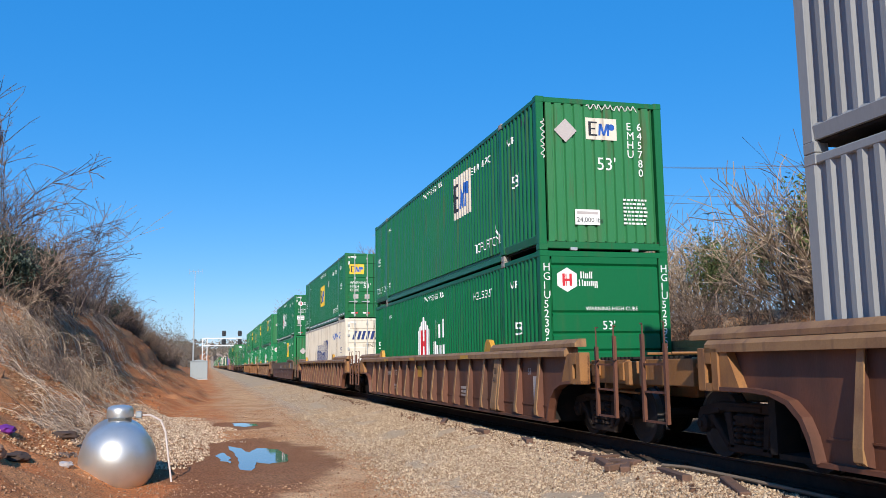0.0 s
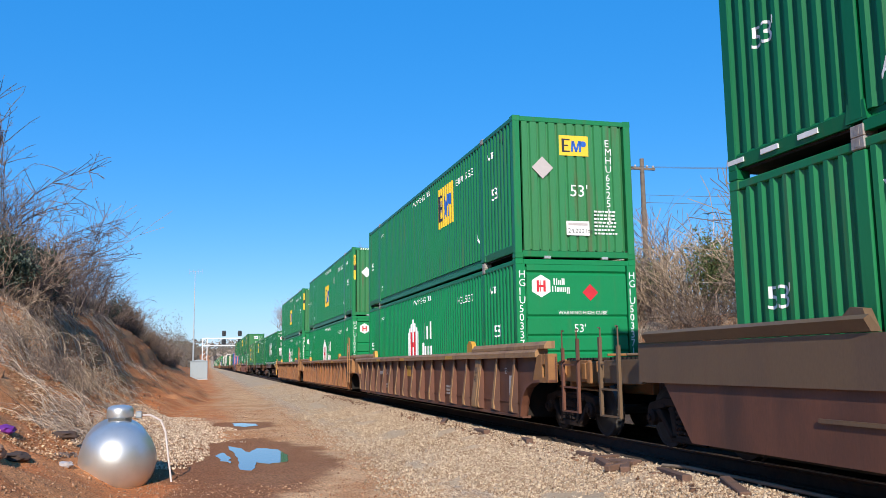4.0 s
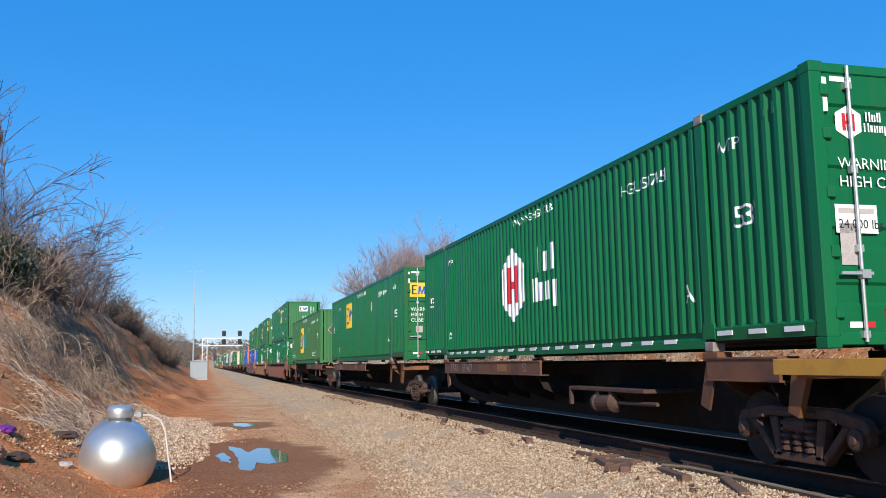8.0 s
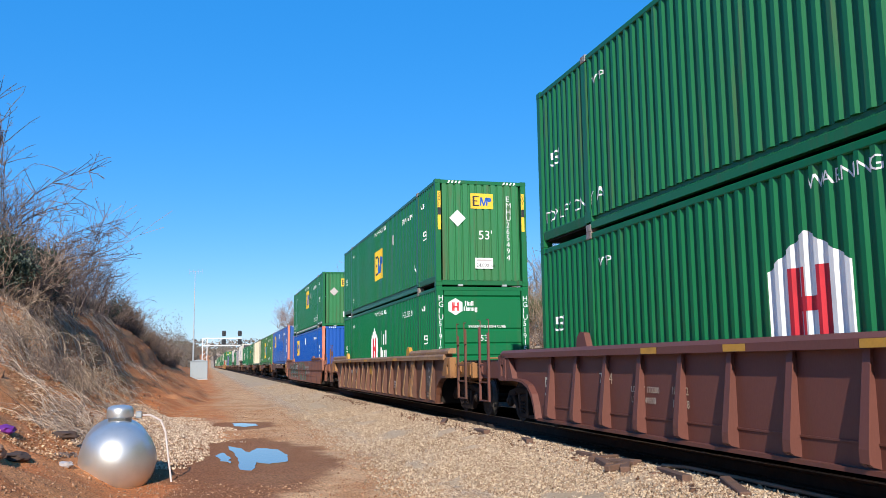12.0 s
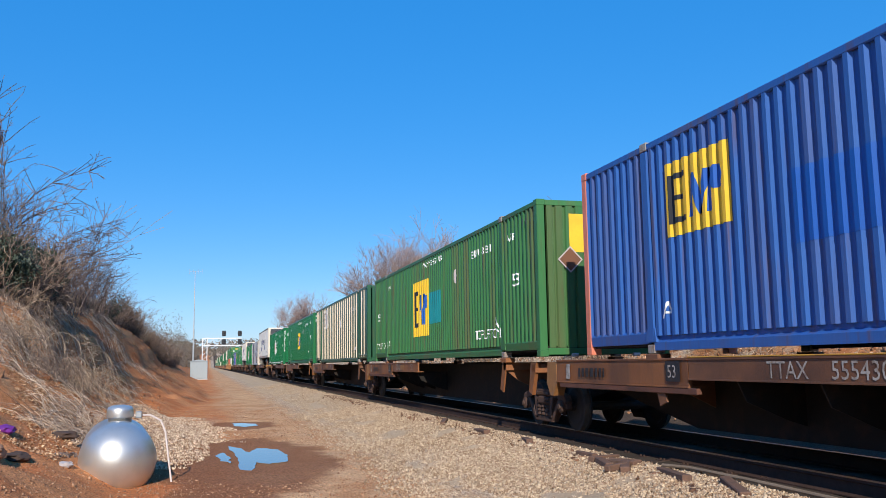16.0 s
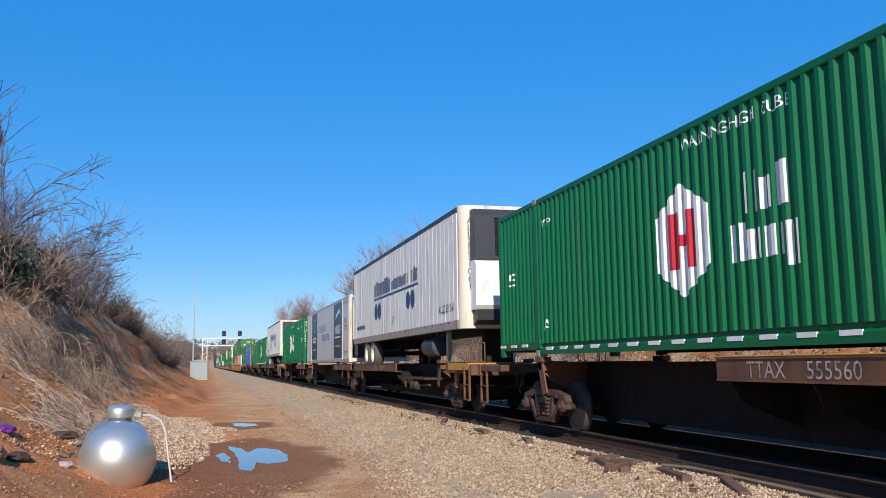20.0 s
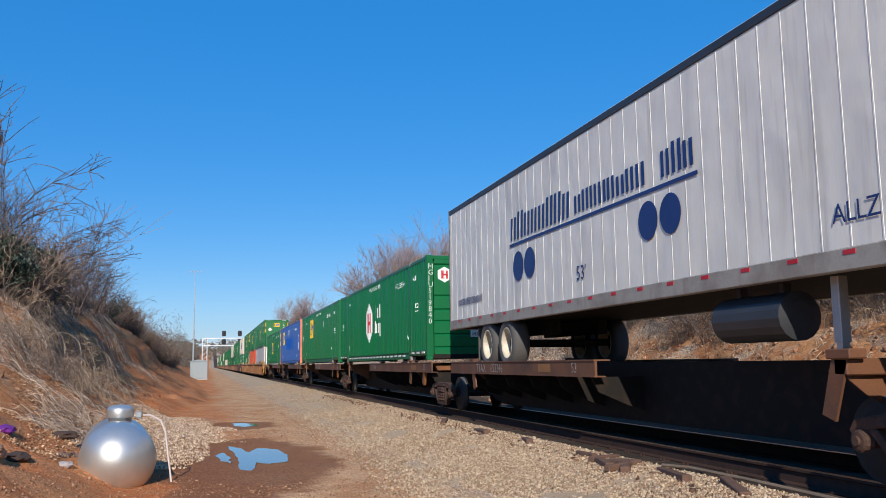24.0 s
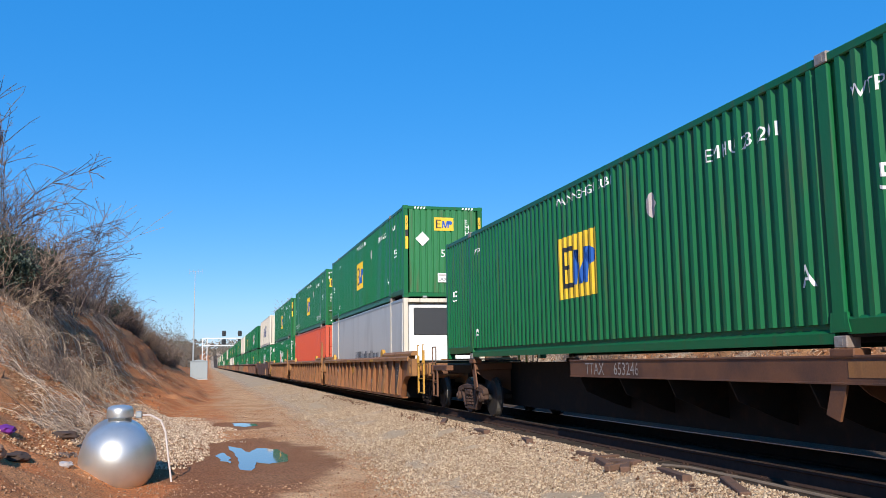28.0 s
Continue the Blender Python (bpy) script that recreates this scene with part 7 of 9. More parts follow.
BROWN_LEAVES = [leaf_mesh("leaves", 85 + i, 1500, 0.050, 1.0, 1.0, 0.8, 0.8, LEAF_BROWN) for i in range(2)]
OLIVE_LEAVES = [leaf_mesh("leaves", 90 + i, 1700, 0.050, 0.9, 0.9, 1.2, 1.5, LEAF) for i in range(2)]
RB = random.Random(12)


FAR_BRUSH = {}


def shrub(x, y, kind, scale, label, leaves=None, group="brush on the bank", spin=True):
    """A shrub of its own; far down the line it joins the mass of brush on its side."""
    m = pose(x, y, ground_z(x, y) - 0.05, RB.uniform(-6, 6), RB.uniform(-6, 6), RB.uniform(0, 360) if spin else RB.uniform(-35, 35))
    tall = scale * RB.uniform(0.85, 1.15)
    crown, foliage = RB.choice(kind), RB.choice(leaves) if leaves else None
    if y > (58 if x < 0 else 36):
        FAR_BRUSH.setdefault(x < 0, []).extend((me, m @ Matrix.Diagonal((scale, scale, tall, 1))) for me in (crown, foliage) if me)
        return None
    root = empty("shrub", m)
    root.scale = (scale, scale, tall)
    piece("crown", crown, root)
    if foliage:
        piece("foliage", foliage, root)
    return tagged(root, label, "shrub", group)


def join_brush(name, items, label):
    """Many shrubs as one mass."""
    mats, cos, quads, idx, base = [], [], [], [], 0
    for me, m in items:
        n = len(me.vertices)
        co = np.empty(n * 3, np.float32)
        me.vertices.foreach_get("co", co)
        a = np.array(m)
        cos.append(co.reshape(-1, 3) @ a[:3, :3].T + a[:3, 3])
        q = np.empty(len(me.loops), np.int32)
        me.loops.foreach_get("vertex_index", q)
        quads.append(q.reshape(-1, 4) + base)
        if me.materials[0] not in mats:
            mats.append(me.materials[0])
        idx.append(np.full(len(me.polygons), mats.index(me.materials[0]), np.int32))
        base += n
    out = bpy.data.meshes.new(name)
    q = np.concatenate(quads)
    out.vertices.add(base)
    out.vertices.foreach_set("co", np.concatenate(cos).astype(np.float32).reshape(-1))
    out.loops.add(len(q) * 4)
    out.loops.foreach_set("vertex_index", q.reshape(-1).astype(np.int32))
    out.polygons.add(len(q))
    out.polygons.foreach_set("loop_start", np.arange(len(q), dtype=np.int32) * 4)
    for mt in mats:
        out.materials.append(mt)
    out.polygons.foreach_set("material_index", np.concatenate(idx))
    out.update()
    return tagged(new(name, out), label, "brush", kind="stuff")


# the cut bank's brush, densest along its crest
for i in range(85):
    y = 36 + (i / 85) ** 1.4 * 97 + RB.uniform(-0.8, 0.8)
    x = -6.8 - RB.uniform(0, 2.6)
    leaf = RB.random()
    shrub(x, y, SHRUBS, RB.uniform(0.7, 1.1) * (0.7 if y < 44 else 0.85), "tangled leafless grey brown shrub on the cut bank", DARK_LEAVES if leaf < 0.4 else BROWN_LEAVES if leaf < 0.75 else None)
# dark vine-covered thicket at the near end of the brush
for i in range(28):
    y = 28.8 + RB.uniform(0, 5.5)
    x = -5.4 - RB.uniform(0, 2.8) - 0.12 * (y - 29)
    shrub(x, y, DENSE, RB.uniform(0.85, 1.25), "dark vine-covered thicket on the crest of the bank", DARK_LEAVES)
for x, y, s in ((-7.5, 31.0, 1.10), (-7.1, 32.2, 1.0), (-7.7, 30.2, 0.92), (-6.9, 33.0, 0.80), (-6.6, 32.4, 0.7)):
    shrub(x, y, OVERHANG, s, "tall bare tree with arching drooping branches on the bank", None, spin=False)
for i in range(13):
    shrub(-6.5 - 0.12 * i + RB.uniform(-0.3, 0.3), 31 + RB.uniform(0, 3.5), SPRAY, 0.42 + 0.030 * i, "arching leafless canes above the dark thicket", None, spin=False)
# open fan of bare saplings past the thicket
for x, y, s in ((-5.9, 38.5, 1.05), (-5.7, 39.5, 0.80), (-5.5, 40.5, 0.80), (-5.4, 42.0, 0.8), (-5.3, 44.0, 0.72), (-5.2, 46.0, 0.70), (-5.4, 48.0, 0.66), (-5.2, 51.0, 0.6)):
    shrub(x, y, FAN, s, "slender bare sapling on the cut bank", None, spin=False)
for i in range(12):
    y = 36 + i * 0.8 + (i / 12) ** 3 * 30 + RB.uniform(-0.6, 0.6)
    shrub(-6.9 - RB.uniform(0, 2.0), y, TALL, RB.uniform(0.7, 0.95) * (1 - 0.4 * i / 12), "tall bare sapling on the cut bank")
# pale stems looping down out of the thicket
for i in range(46):
    y = 23 + RB.uniform(0, 10)
    x = -3.5 - RB.uniform(0, 2.6)
    shrub(x, y, ARCH, RB.uniform(0.4, 0.8), "arching pale dry stems hanging down the bank", None, "dry stems on the bank")
# brown thicket crowding down over the raw scarp
for i in range(104):
    y = 38 + (i / 104) ** 1.1 * 78 + RB.uniform(-0.6, 0.6)
    x = (-5.9 if y < 50 else -5.2) - RB.uniform(0, 1.7) + 0.012 * (y - 36)
    leaf = RB.random()
    shrub(x, y, DENSE, RB.uniform(0.7, 1.1) * (0.62 if y < 50 else 1.05), "dense brown leafless thicket over the red scarp", BROWN_LEAVES if leaf < 0.62 else DARK_LEAVES if leaf < 0.85 else None)
# beyond the track
for i in range(80):
    y = 12 + (i / 80) ** 1.2 * 90 + RB.uniform(-0.8, 0.8)
    x = 14.2 + RB.uniform(0, 4.5)
    shrub(x, y, SHRUBS_TAN, RB.uniform(0.9, 1.5), "leafless brown thicket beyond the track", OLIVE_LEAVES if RB.random() < 0.6 else None, "thicket beyond the track")
for i in range(16):
    y = 14 + i * 3.1 + RB.uniform(-1, 1)
    shrub(16.0 + RB.uniform(0, 3.0), y, TALL, RB.uniform(0.62, 0.95), "tall bare sapling beyond the track", None, "thicket beyond the track")
for i in range(40):
    y = 10 + (i / 40) * 45 + RB.uniform(-0.5, 0.5)
    shrub(12.2 + RB.uniform(0, 2.2), y, ARCH, RB.uniform(0.45, 0.85), "dry straw-coloured stems on the far bank", None, "thicket beyond the track")
for i in range(44):
    y = 7 + (i / 44) * 55 + RB.uniform(-0.6, 0.6)
    shrub(12.6 + RB.uniform(0, 2.0), y, DENSE, RB.uniform(0.6, 0.95), "low tangled brown brush on the far bank", None, "thicket beyond the track")
join_brush("far_brush", FAR_BRUSH[True], "brown leafless brush far along the cut bank")
join_brush("far_thicket", FAR_BRUSH[False], "brown leafless thicket far along the track")

# root tangle and sticks beside the tank
for x, y, k, label in ((-1.98, 13.85, 0.20, "dark tangle of roots and rubbish beside the tank"), (-2.12, 13.6, 0.16, "dark clump of torn roots beside the tank")):
    ob = new("root_tangle", cane_mesh("roots", int(k * 100), 26, 2.0, 0.5, 0.9, 0.10, 1, CANE_DARK, 0.0, 0.035, 0.5, 1))
    ob.matrix_basis = pose(x, y, ground_z(x, y) + 0.03, 0, 0, 40) @ Matrix.Diagonal((k, k, k * 0.7, 1))
    tagged(ob, label, "debris")

# straw litter on both banks, too fine to count
r = np.random.RandomState(31)
sv, sf = [], []


def straw(x, y, ln, ang, tip, wide):
    """A bent dead stem: three joints, lying or arching over the slope."""
    pts = []
    for k in range(4):
        f = k / 3
        a = ang + 0.5 * math.sin(ang * 7) * f
        px, py = x + math.cos(a) * ln * f, y + math.sin(a) * ln * f
        pts.append(Vector((px, py, ground_z(px, py) + 0.012 + tip * 4 * f * (1 - f) + tip * 0.5 * f)))
    rod(sv, sf, pts, wide, wide * 0.6)


for _ in range(13000):
    y = 13.5 + 34 * r.rand() ** 1.15
    x = foot_x(y) - 1.2 - 4.8 * r.rand() ** 0.8
    if noise.noise(Vector((x * 0.6, y * 0.6, 33))) < -0.10 - (x + 3.6) * 0.18:
        straw(x, y, r.uniform(0.2, 0.9), r.uniform(0, 6.28), r.uniform(0.0, 0.2), r.uniform(0.004, 0.008))
for _ in range(5000):
    y = 6 + 50 * r.rand()
    x = 11.2 + 4.0 * r.rand()
    straw(x, y, r.uniform(0.12, 0.4), r.uniform(2.4, 4.0), r.uniform(0.0, 0.2), 0.005)
# curled dead leaves on the lower slope
lv, lf = [], []
for _ in range(60000):
    y = 12.8 + 20 * r.rand() ** 1.2
    x = foot_x(y) - 0.2 - 4.8 * r.rand()
    if -1.95 < x < -0.5 and 12.6 < y < 15.2:
        continue
    if noise.noise(Vector((x * 0.9, y * 0.5, 71))) < 0.25 - (0.5 if x > -1.6 else 0):
        c = Vector((x, y, ground_z(x, y) + r.uniform(0.008, 0.035)))
        a = Vector(r.normal(0, 1, 3) * (1, 1, 0.45)).normalized() * r.uniform(0.012, 0.030)
        b = Vector((-a.y, a.x, r.normal(0, 0.012))) * 0.55
        k = len(lv)
        lv += [tuple(c - a), tuple(c + b), tuple(c + a), tuple(c - b + Vector((0, 0, 0.006)))]
        lf += [(k, k + 1, k + 2), (k, k + 2, k + 3)]
me = bpy.data.meshes.new("leaf_litter")
me.from_pydata(lv, [], lf)
me.materials.append(stone_material("dead leaves", (0.28, 0.11, 0.045), (0.74, 0.50, 0.30)))
tagged(new("leaf_litter", me), "tan and orange dead leaves littering the foot of the bank", "leaf litter", kind="stuff")
me = bpy.data.meshes.new("dry_grass")
me.from_pydata(sv, [], sf)
STRAW = stone_material("dry straw", (0.10, 0.06, 0.045), (0.74, 0.57, 0.43))
me.materials.append(STRAW)
tagged(new("dry_grass", me), "dead straw and fallen stems littering the banks", "dry grass", kind="stuff")


TREE_TWIG = shade("pale mauve brown winter twigs", (0.29, 0.21, 0.185), 0.9, spot=(0.20, 0.14, 0.12), amount=0.4, scale=3, vary=0.2, bump=0)


def tree(x, y, h, seed, label, lean=0.0):
    root = empty("tree", pose(x, y, ground_z(x, y) - 0.1))
    bm = bmesh.new()
    tube(bm, (0, 0, 0), (0.1, 0, h * 0.45), h * 0.022, 8, h * 0.014)
    part("trunk", bm, BARK, root)
    me2 = twig_mesh("crown", seed, 11, h * 0.60, h * 0.05, (3, 3, 1), h * 0.008, TREE_TWIG, wild=0.24, thin=0.013)
    piece("crown", me2, root, m=pose(0.05, 0, h * 0.38))
    return tagged(root, label, "tree", "bare trees behind the train")


for i, (x, y, h) in enumerate(((16.2, 88, 9.6), (18.0, 86, 10.6), (19.8, 90, 11.8), (21.6, 87, 12.0), (23.4, 90, 12.6), (13.6, 150, 9.5), (15.2, 147, 10.5), (16.6, 155, 11.0))):
    tree(x, y, h, 200 + i, "bare winter tree standing behind the passing train")

# far woods: one mass of twigs and leaf clumps on each side
FAR_LEAF = shade("far woodland", (0.17, 0.135, 0.105), 0.9, spot=(0.07, 0.08, 0.045), amount=0.5, scale=0.4, vary=0.3, bump=0)
r = np.random.RandomState(41)
pts = []
for _ in range(60000):
    side = r.rand() * 0.8
    y = 185 + 400 * r.rand()
    x = -6 - 34 * r.rand() ** 1.4 if side < 0.5 else 14 + 60 * r.rand() ** 1.4
    h = (6.5 if x > 0 else 8.5) + 3.5 * noise.noise(Vector((x * 0.07, y * 0.03, 5)))
    pts.append((x, y, ground_z(x, y) + max(0.3, h * r.rand() ** 0.9), r.uniform(0.09, 0.22) * (0.6 + y / 400)))
for _ in range(5000):
    x, y = -140 + 420 * r.rand(), 1180 + 330 * r.rand()
    pts.append((x, y, ground_z(x, y) + 15 * r.rand() ** 0.8, r.uniform(1.0, 2.6)))
fv, ff = [], []
for x, y, z, s in pts:
    for _ in range(3):
        a, b = Vector(r.normal(0, 1, 3)).normalized(), Vector(r.normal(0, 1, 3)).normalized()
        c = Vector((x, y, z)) + Vector(r.normal(0, 0.5, 3))
        k = len(fv)
        fv += [tuple(c - a * s), tuple(c + b * s * 0.4), tuple(c + a * s), tuple(c - b * s * 0.4)]
        ff.append((k, k + 1, k + 2, k + 3))
me = bpy.data.meshes.new("far_woods")
me.from_pydata(fv, [], ff)
me.materials.append(FAR_LEAF)
tagged(new("far_woods", me), "distant brown and green woods along the line", "woods", kind="stuff")

# ---- line-side gear ----
SIGNAL_GREY = shade("pale aluminium paint", (0.72, 0.73, 0.73), 0.5, 0.1, vary=0.06)
HUT = shade("pale metal hut", (0.30, 0.34, 0.36), 0.5, 0.2, amount=0.2, vary=0.05)
hut = empty("equipment_hut", pose(-1.15, 113, -0.5))
bm = bmesh.new()
box(bm, -1.05, 1.05, 0, 1.8, 0.15, 2.35, 0.03)
part("body", bm, HUT, hut)
bm = bmesh.new()
prism(bm, [(-1.15, 2.35), (1.15, 2.35), (0, 2.55)], -0.08, 1.9, "y")
part("roof", bm, HUT, hut)
bm = bmesh.new()
box(bm, -0.2, 0.5, -0.03, 0.01, 0.2, 1.95, 0.01)
part("door", bm, HUT, hut)
bm = bmesh.new()
box(bm, -1.1, 1.1, -0.05, 1.85, 0, 0.15)
part("plinth", bm, GALV, hut)
tagged(hut, "pale grey metal equipment hut beside the track", "equipment hut")

MAST_GREY = shade("dull mast paint", (0.42, 0.43, 0.43), 0.5, 0.2, vary=0.06)
mast = empty("radio_mast", pose(-1.95, 118, -0.5))
bm = bmesh.new()
tube(bm, (0, 0, 0), (0, 0, 6.6), 0.12, 8, 0.09)
part("lower_tube", bm, MAST_GREY, mast)
bm = bmesh.new()
tube(bm, (0, 0, 6.6), (0, 0, 14.2), 0.07, 6, 0.035)
part("upper_tube", bm, MAST_GREY, mast)
bm = bmesh.new()
tube(bm, (-0.7, 0, 14.1), (0.9, 0, 14.1), 0.025, 5)
for x in (-0.7, -0.2, 0.4, 0.9):
    tube(bm, (x, 0, 13.8), (x, 0, 14.4), 0.02, 5)
part("antenna", bm, MAST_GREY, mast)
tagged(mast, "thin pale radio mast with a small antenna", "radio mast")

gantry = empty("signal_gantry", pose(-0.95, 215, -1.5))
for dx in (-0.55, 0.55):
    for dy in (-0.4, 0.4):
        bm = bmesh.new()
        box(bm, dx - 0.09, dx + 0.09, dy - 0.09, dy + 0.09, 0, 9.4)
        part("post", bm, SIGNAL_GREY, gantry)
for k in range(8):
    bm = bmesh.new()
    z = 0.8 + k * 1.1
    tube(bm, (-0.55, -0.4, z), (0.55, -0.4, z + 1.0), 0.05, 5)
    part("brace", bm, SIGNAL_GREY, gantry)
for z in (7.5, 9.2):
    bm = bmesh.new()
    box(bm, -0.6, 8.6, -0.3, 0.3, z, z + 0.22)
    part("beam", bm, SIGNAL_GREY, gantry)
for k in range(9):
    bm = bmesh.new()
    tube(bm, (k * 0.95, -0.25, 7.6 if k % 2 else 9.2), (k * 0.95 + 0.95, -0.25, 9.2 if k % 2 else 7.6), 0.05, 5)
    part("brace", bm, SIGNAL_GREY, gantry)
for x in (4.4, 8.1):
    for z0 in (8.1, 10.1):
        bm = bmesh.new()
        lathe(bm, [(0, 0.45), (0.06, 0.52), (0.12, 0.52)], (x, -0.55, z0 + 0.35), (0, 1, 0), 16)
        box(bm, x - 0.45, x + 0.45, -0.44, -0.25, z0 - 0.3, z0 + 1.0, 0.05)
        h = part("signal_head", bm, BLACK, gantry, "black signal head with hoods")
        for zz in (0.0, 0.65):
            bm = bmesh.new()
            lathe(bm, [(0, 0.16), (0.3, 0.17)], (x, -0.86, z0 + zz), (0, 1, 0), 12)
            part("hood", bm, BLACK, h)
tagged(gantry, "cantilever signal gantry with black signal heads over the track", "railway signal")

# utility pole, wires, shed beyond the thicket
pole = empty("utility_pole", pose(22.0, 40.5, ground_z(22.0, 40.5) - 0.2))
bm = bmesh.new()
tube(bm, (0, 0, 0), (0, 0, 9.35), 0.16, 10, 0.11)
part("pole", bm, BARK, pole, "weathered grey wooden pole")
bm = bmesh.new()
box(bm, -0.95, 0.75, -0.06, 0.06, 8.75, 8.87)
part("crossarm", bm, BARK, pole)
for x in (-0.85, -0.4, 0.3, 0.65):
    bm = bmesh.new()
    lathe(bm, [(0, 0.03), (0.04, 0.06), (0.10, 0.06), (0.14, 0.03)], (x, 0, 8.87), (0, 0, 1), 8)
    part("insulator", bm, PLACARD, pole)
tagged(pole, "wooden utility pole with a crossarm behind the train", "utility pole")
for i, (dx, z) in enumerate(((-0.85, 8.9), (0.65, 8.9), (0.1, 7.4), (0.1, 7.0))):
    bm = bmesh.new()
    z += ground_z(22.0, 40.5) - 0.2
    a, b = Vector((22.0 + dx, 40.5, z)), Vector((48.0 + dx, 24.0, z + 0.2))
    pts = [a.lerp(b, k / 12) - Vector((0, 0, 0.9 * 4 * (k / 12) * (1 - k / 12))) for k in range(13)]
    path_tube(bm, pts, 0.012, 4)
    me = bpy.data.meshes.new("overhead_wire")
    bm.to_mesh(me)
    bm.free()
    me.materials.append(BLACK)
    tagged(new("overhead_wire", me), "thin sagging overhead wire from the utility pole", "wire", "overhead wires")
SHED = shade("white ribbed sheet", (0.70, 0.71, 0.70), 0.5, 0.1, amount=0.25, vary=0.05)
shed = empty("metal_shed", pose(27.0, 27.0, ground_z(27.0, 30.0) - 0.1, 0, 0, -20))
bm = bmesh.new()
for k in range(40):
    box(bm, k * 0.3, k * 0.3 + 0.24, -0.03, 0.0, 0, 3.0)
box(bm, 0, 12, 0.0, 6, 0, 3.0)
part("wall", bm, SHED, shed)
bm = bmesh.new()
prism(bm, [(-0.2, 3.0), (6.2, 3.0), (3, 4.0)], -0.2, 12.2, "x")
part("roof", bm, SHED, shed)
tagged(shed, "white ribbed metal shed behind the thicket", "shed")


# ---- the train: distance of each load's leading end from the camera's line at the start ----
TRAVEL = (0.0, 17.51, 34.78, 51.93, 69.14, 86.5, 104.07, 121.98, 139.66, 157.1, 174.5, 191.88, 209.35, 226.89, 244.49, 262.05, 279.52, 296.98, 314.31, 331.86, 349.53, 367.08, 384.49, 401.87, 419.27, 436.74, 454.2, 471.64, 489.11)
U = (-8.85, 14.58, 37.98, 61.6, 85.01, 105.16, 125.36, 146.79, 165.67, 186.46, 207.74, 231.4, 255.27, 276.05, 294.2, 311.92, 329.68, 350.27, 369.37, 386.34, 404.84, 424.22, 442.38, 459.3, 476.74, 494.0, 515.13, 533.7, 553.48, 576.05)
JOINED = {(4, 5), (5, 6), (7, 8), (8, 9), (13, 14), (14, 15), (15, 16), (16, 17), (18, 19), (19, 20), (21, 22), (22, 23), (23, 24), (24, 25), (26, 27), (27, 28)}
# trucks under the spine cars: along each car from its load's leading end
FORE = {7: 0.85, 8: -0.49, 9: -2.34, 13: 1.68, 14: 0.49, 15: 0.69, 16: 0.63, 17: -2.40, 19: 0.46, 20: -1.05, 22: -0.62, 23: -0.52, 24: -0.83, 25: -1.29}
AFT = {9: 15.74, 17: 14.42}
# twice the reach of a car's end beyond its load, where the joint is not half way
AHEAD, BEHIND = {7: 3.3, 10: 7.1, 26: 7.1}, {6: 7.1, 9: 3.1, 25: 2.9}
LOW, HIGH, DECK, FLAT = 0.33, 3.236, 1.296, 0.0
MOVERS = []


def ride(ob, u, z=0.0):
    """Puts a thing on the train: u metres along the track at the start."""
    ob.matrix_basis = pose(TRACK_X, u, z) @ Matrix.Diagonal((*ob.scale, 1))
    MOVERS.append((ob, u, z))
    return ob


def gaps(i):
    f = U[i] - (U[i - 1] + BOX_L) if i else 7.25
    r = (U[i + 1] - U[i] - BOX_L) if i + 1 < len(U) else 7.0
    return AHEAD.get(i, f), BEHIND.get(i, r)


def on_well(i, low, high, paint, label, smooth=False, wheel=False, caps=True):
    f, r = gaps(i)
    car = well_car("well_car", U[i], paint, label, f, r, (i - 1, i) in JOINED, (i, i + 1) in JOINED, smooth, wheel, caps)
    ride(car, U[i])
    ride(low, U[i], LOW)
    if high:
        ride(high, U[i], HIGH)
    return car


def on_spine(i, load, paint, sills, label, number="", flat=False):
    f, r = gaps(i)
    car = spine_car("spine_car", U[i], paint, label, f, r, (i - 1, i) in JOINED, (i, i + 1) in JOINED, sills, flat, "x", number, FORE.get(i), AFT.get(i), i in (13, 14, 15, 16))
    ride(car, U[i])
    ride(load, U[i], FLAT if flat else DECK)
    return car


C = "shipping_container"
RUST_RED = shade("rust red weathered paint", (0.27, 0.098, 0.054), 0.6, spot=(0.10, 0.042, 0.03), amount=0.55, scale=1.6, fine=45, vary=0.18, bump=0.1)
DARK_GREY_BOX = shade("weathered mid grey paint", (0.27, 0.275, 0.28), 0.5, spot=(0.18, 0.17, 0.16), amount=0.35, scale=1.2, vary=0.08, bump=0.05, streak=0.2, spec=0.3)
L_EMP = "green ribbed container with a yellow panel"
L_HUB = "bright green container with a white hexagon"
on_well(0, white_box(C, "grey ribbed container low in a well car", DARK_GREY_BOX, "corr", NAVY, "", False), white_box(C, "grey ribbed container stacked on another grey one", DARK_GREY_BOX, "corr", NAVY, "", False), BROWN_CAR, "brown ribbed double-stack well car with grey containers")
on_well(1, hub_box(C, GREEN_HUB, "bulk", "HGIU 523957", L_HUB + " in a well car", strip=True), emp_box(C, GREEN, "corr", "EMHU 645780", "green ribbed container with a cream panel and scrawled corner post", 5.8, 1.45, ground=WHITE_BOX, plain_front=2), BROWN_CAR, "brown ribbed double-stack well car with yellow end gear")
on_well(2, white_box(C, "dirty white ribbed container with a slanted blue word mark", number="SWRU 946173"), emp_box(C, GREEN, "door", "EMHU 273225", L_EMP + " and doors leading", 8.8, 1.05, strip=True), BROWN_CAR, "brown ribbed double-stack well car carrying a white container")
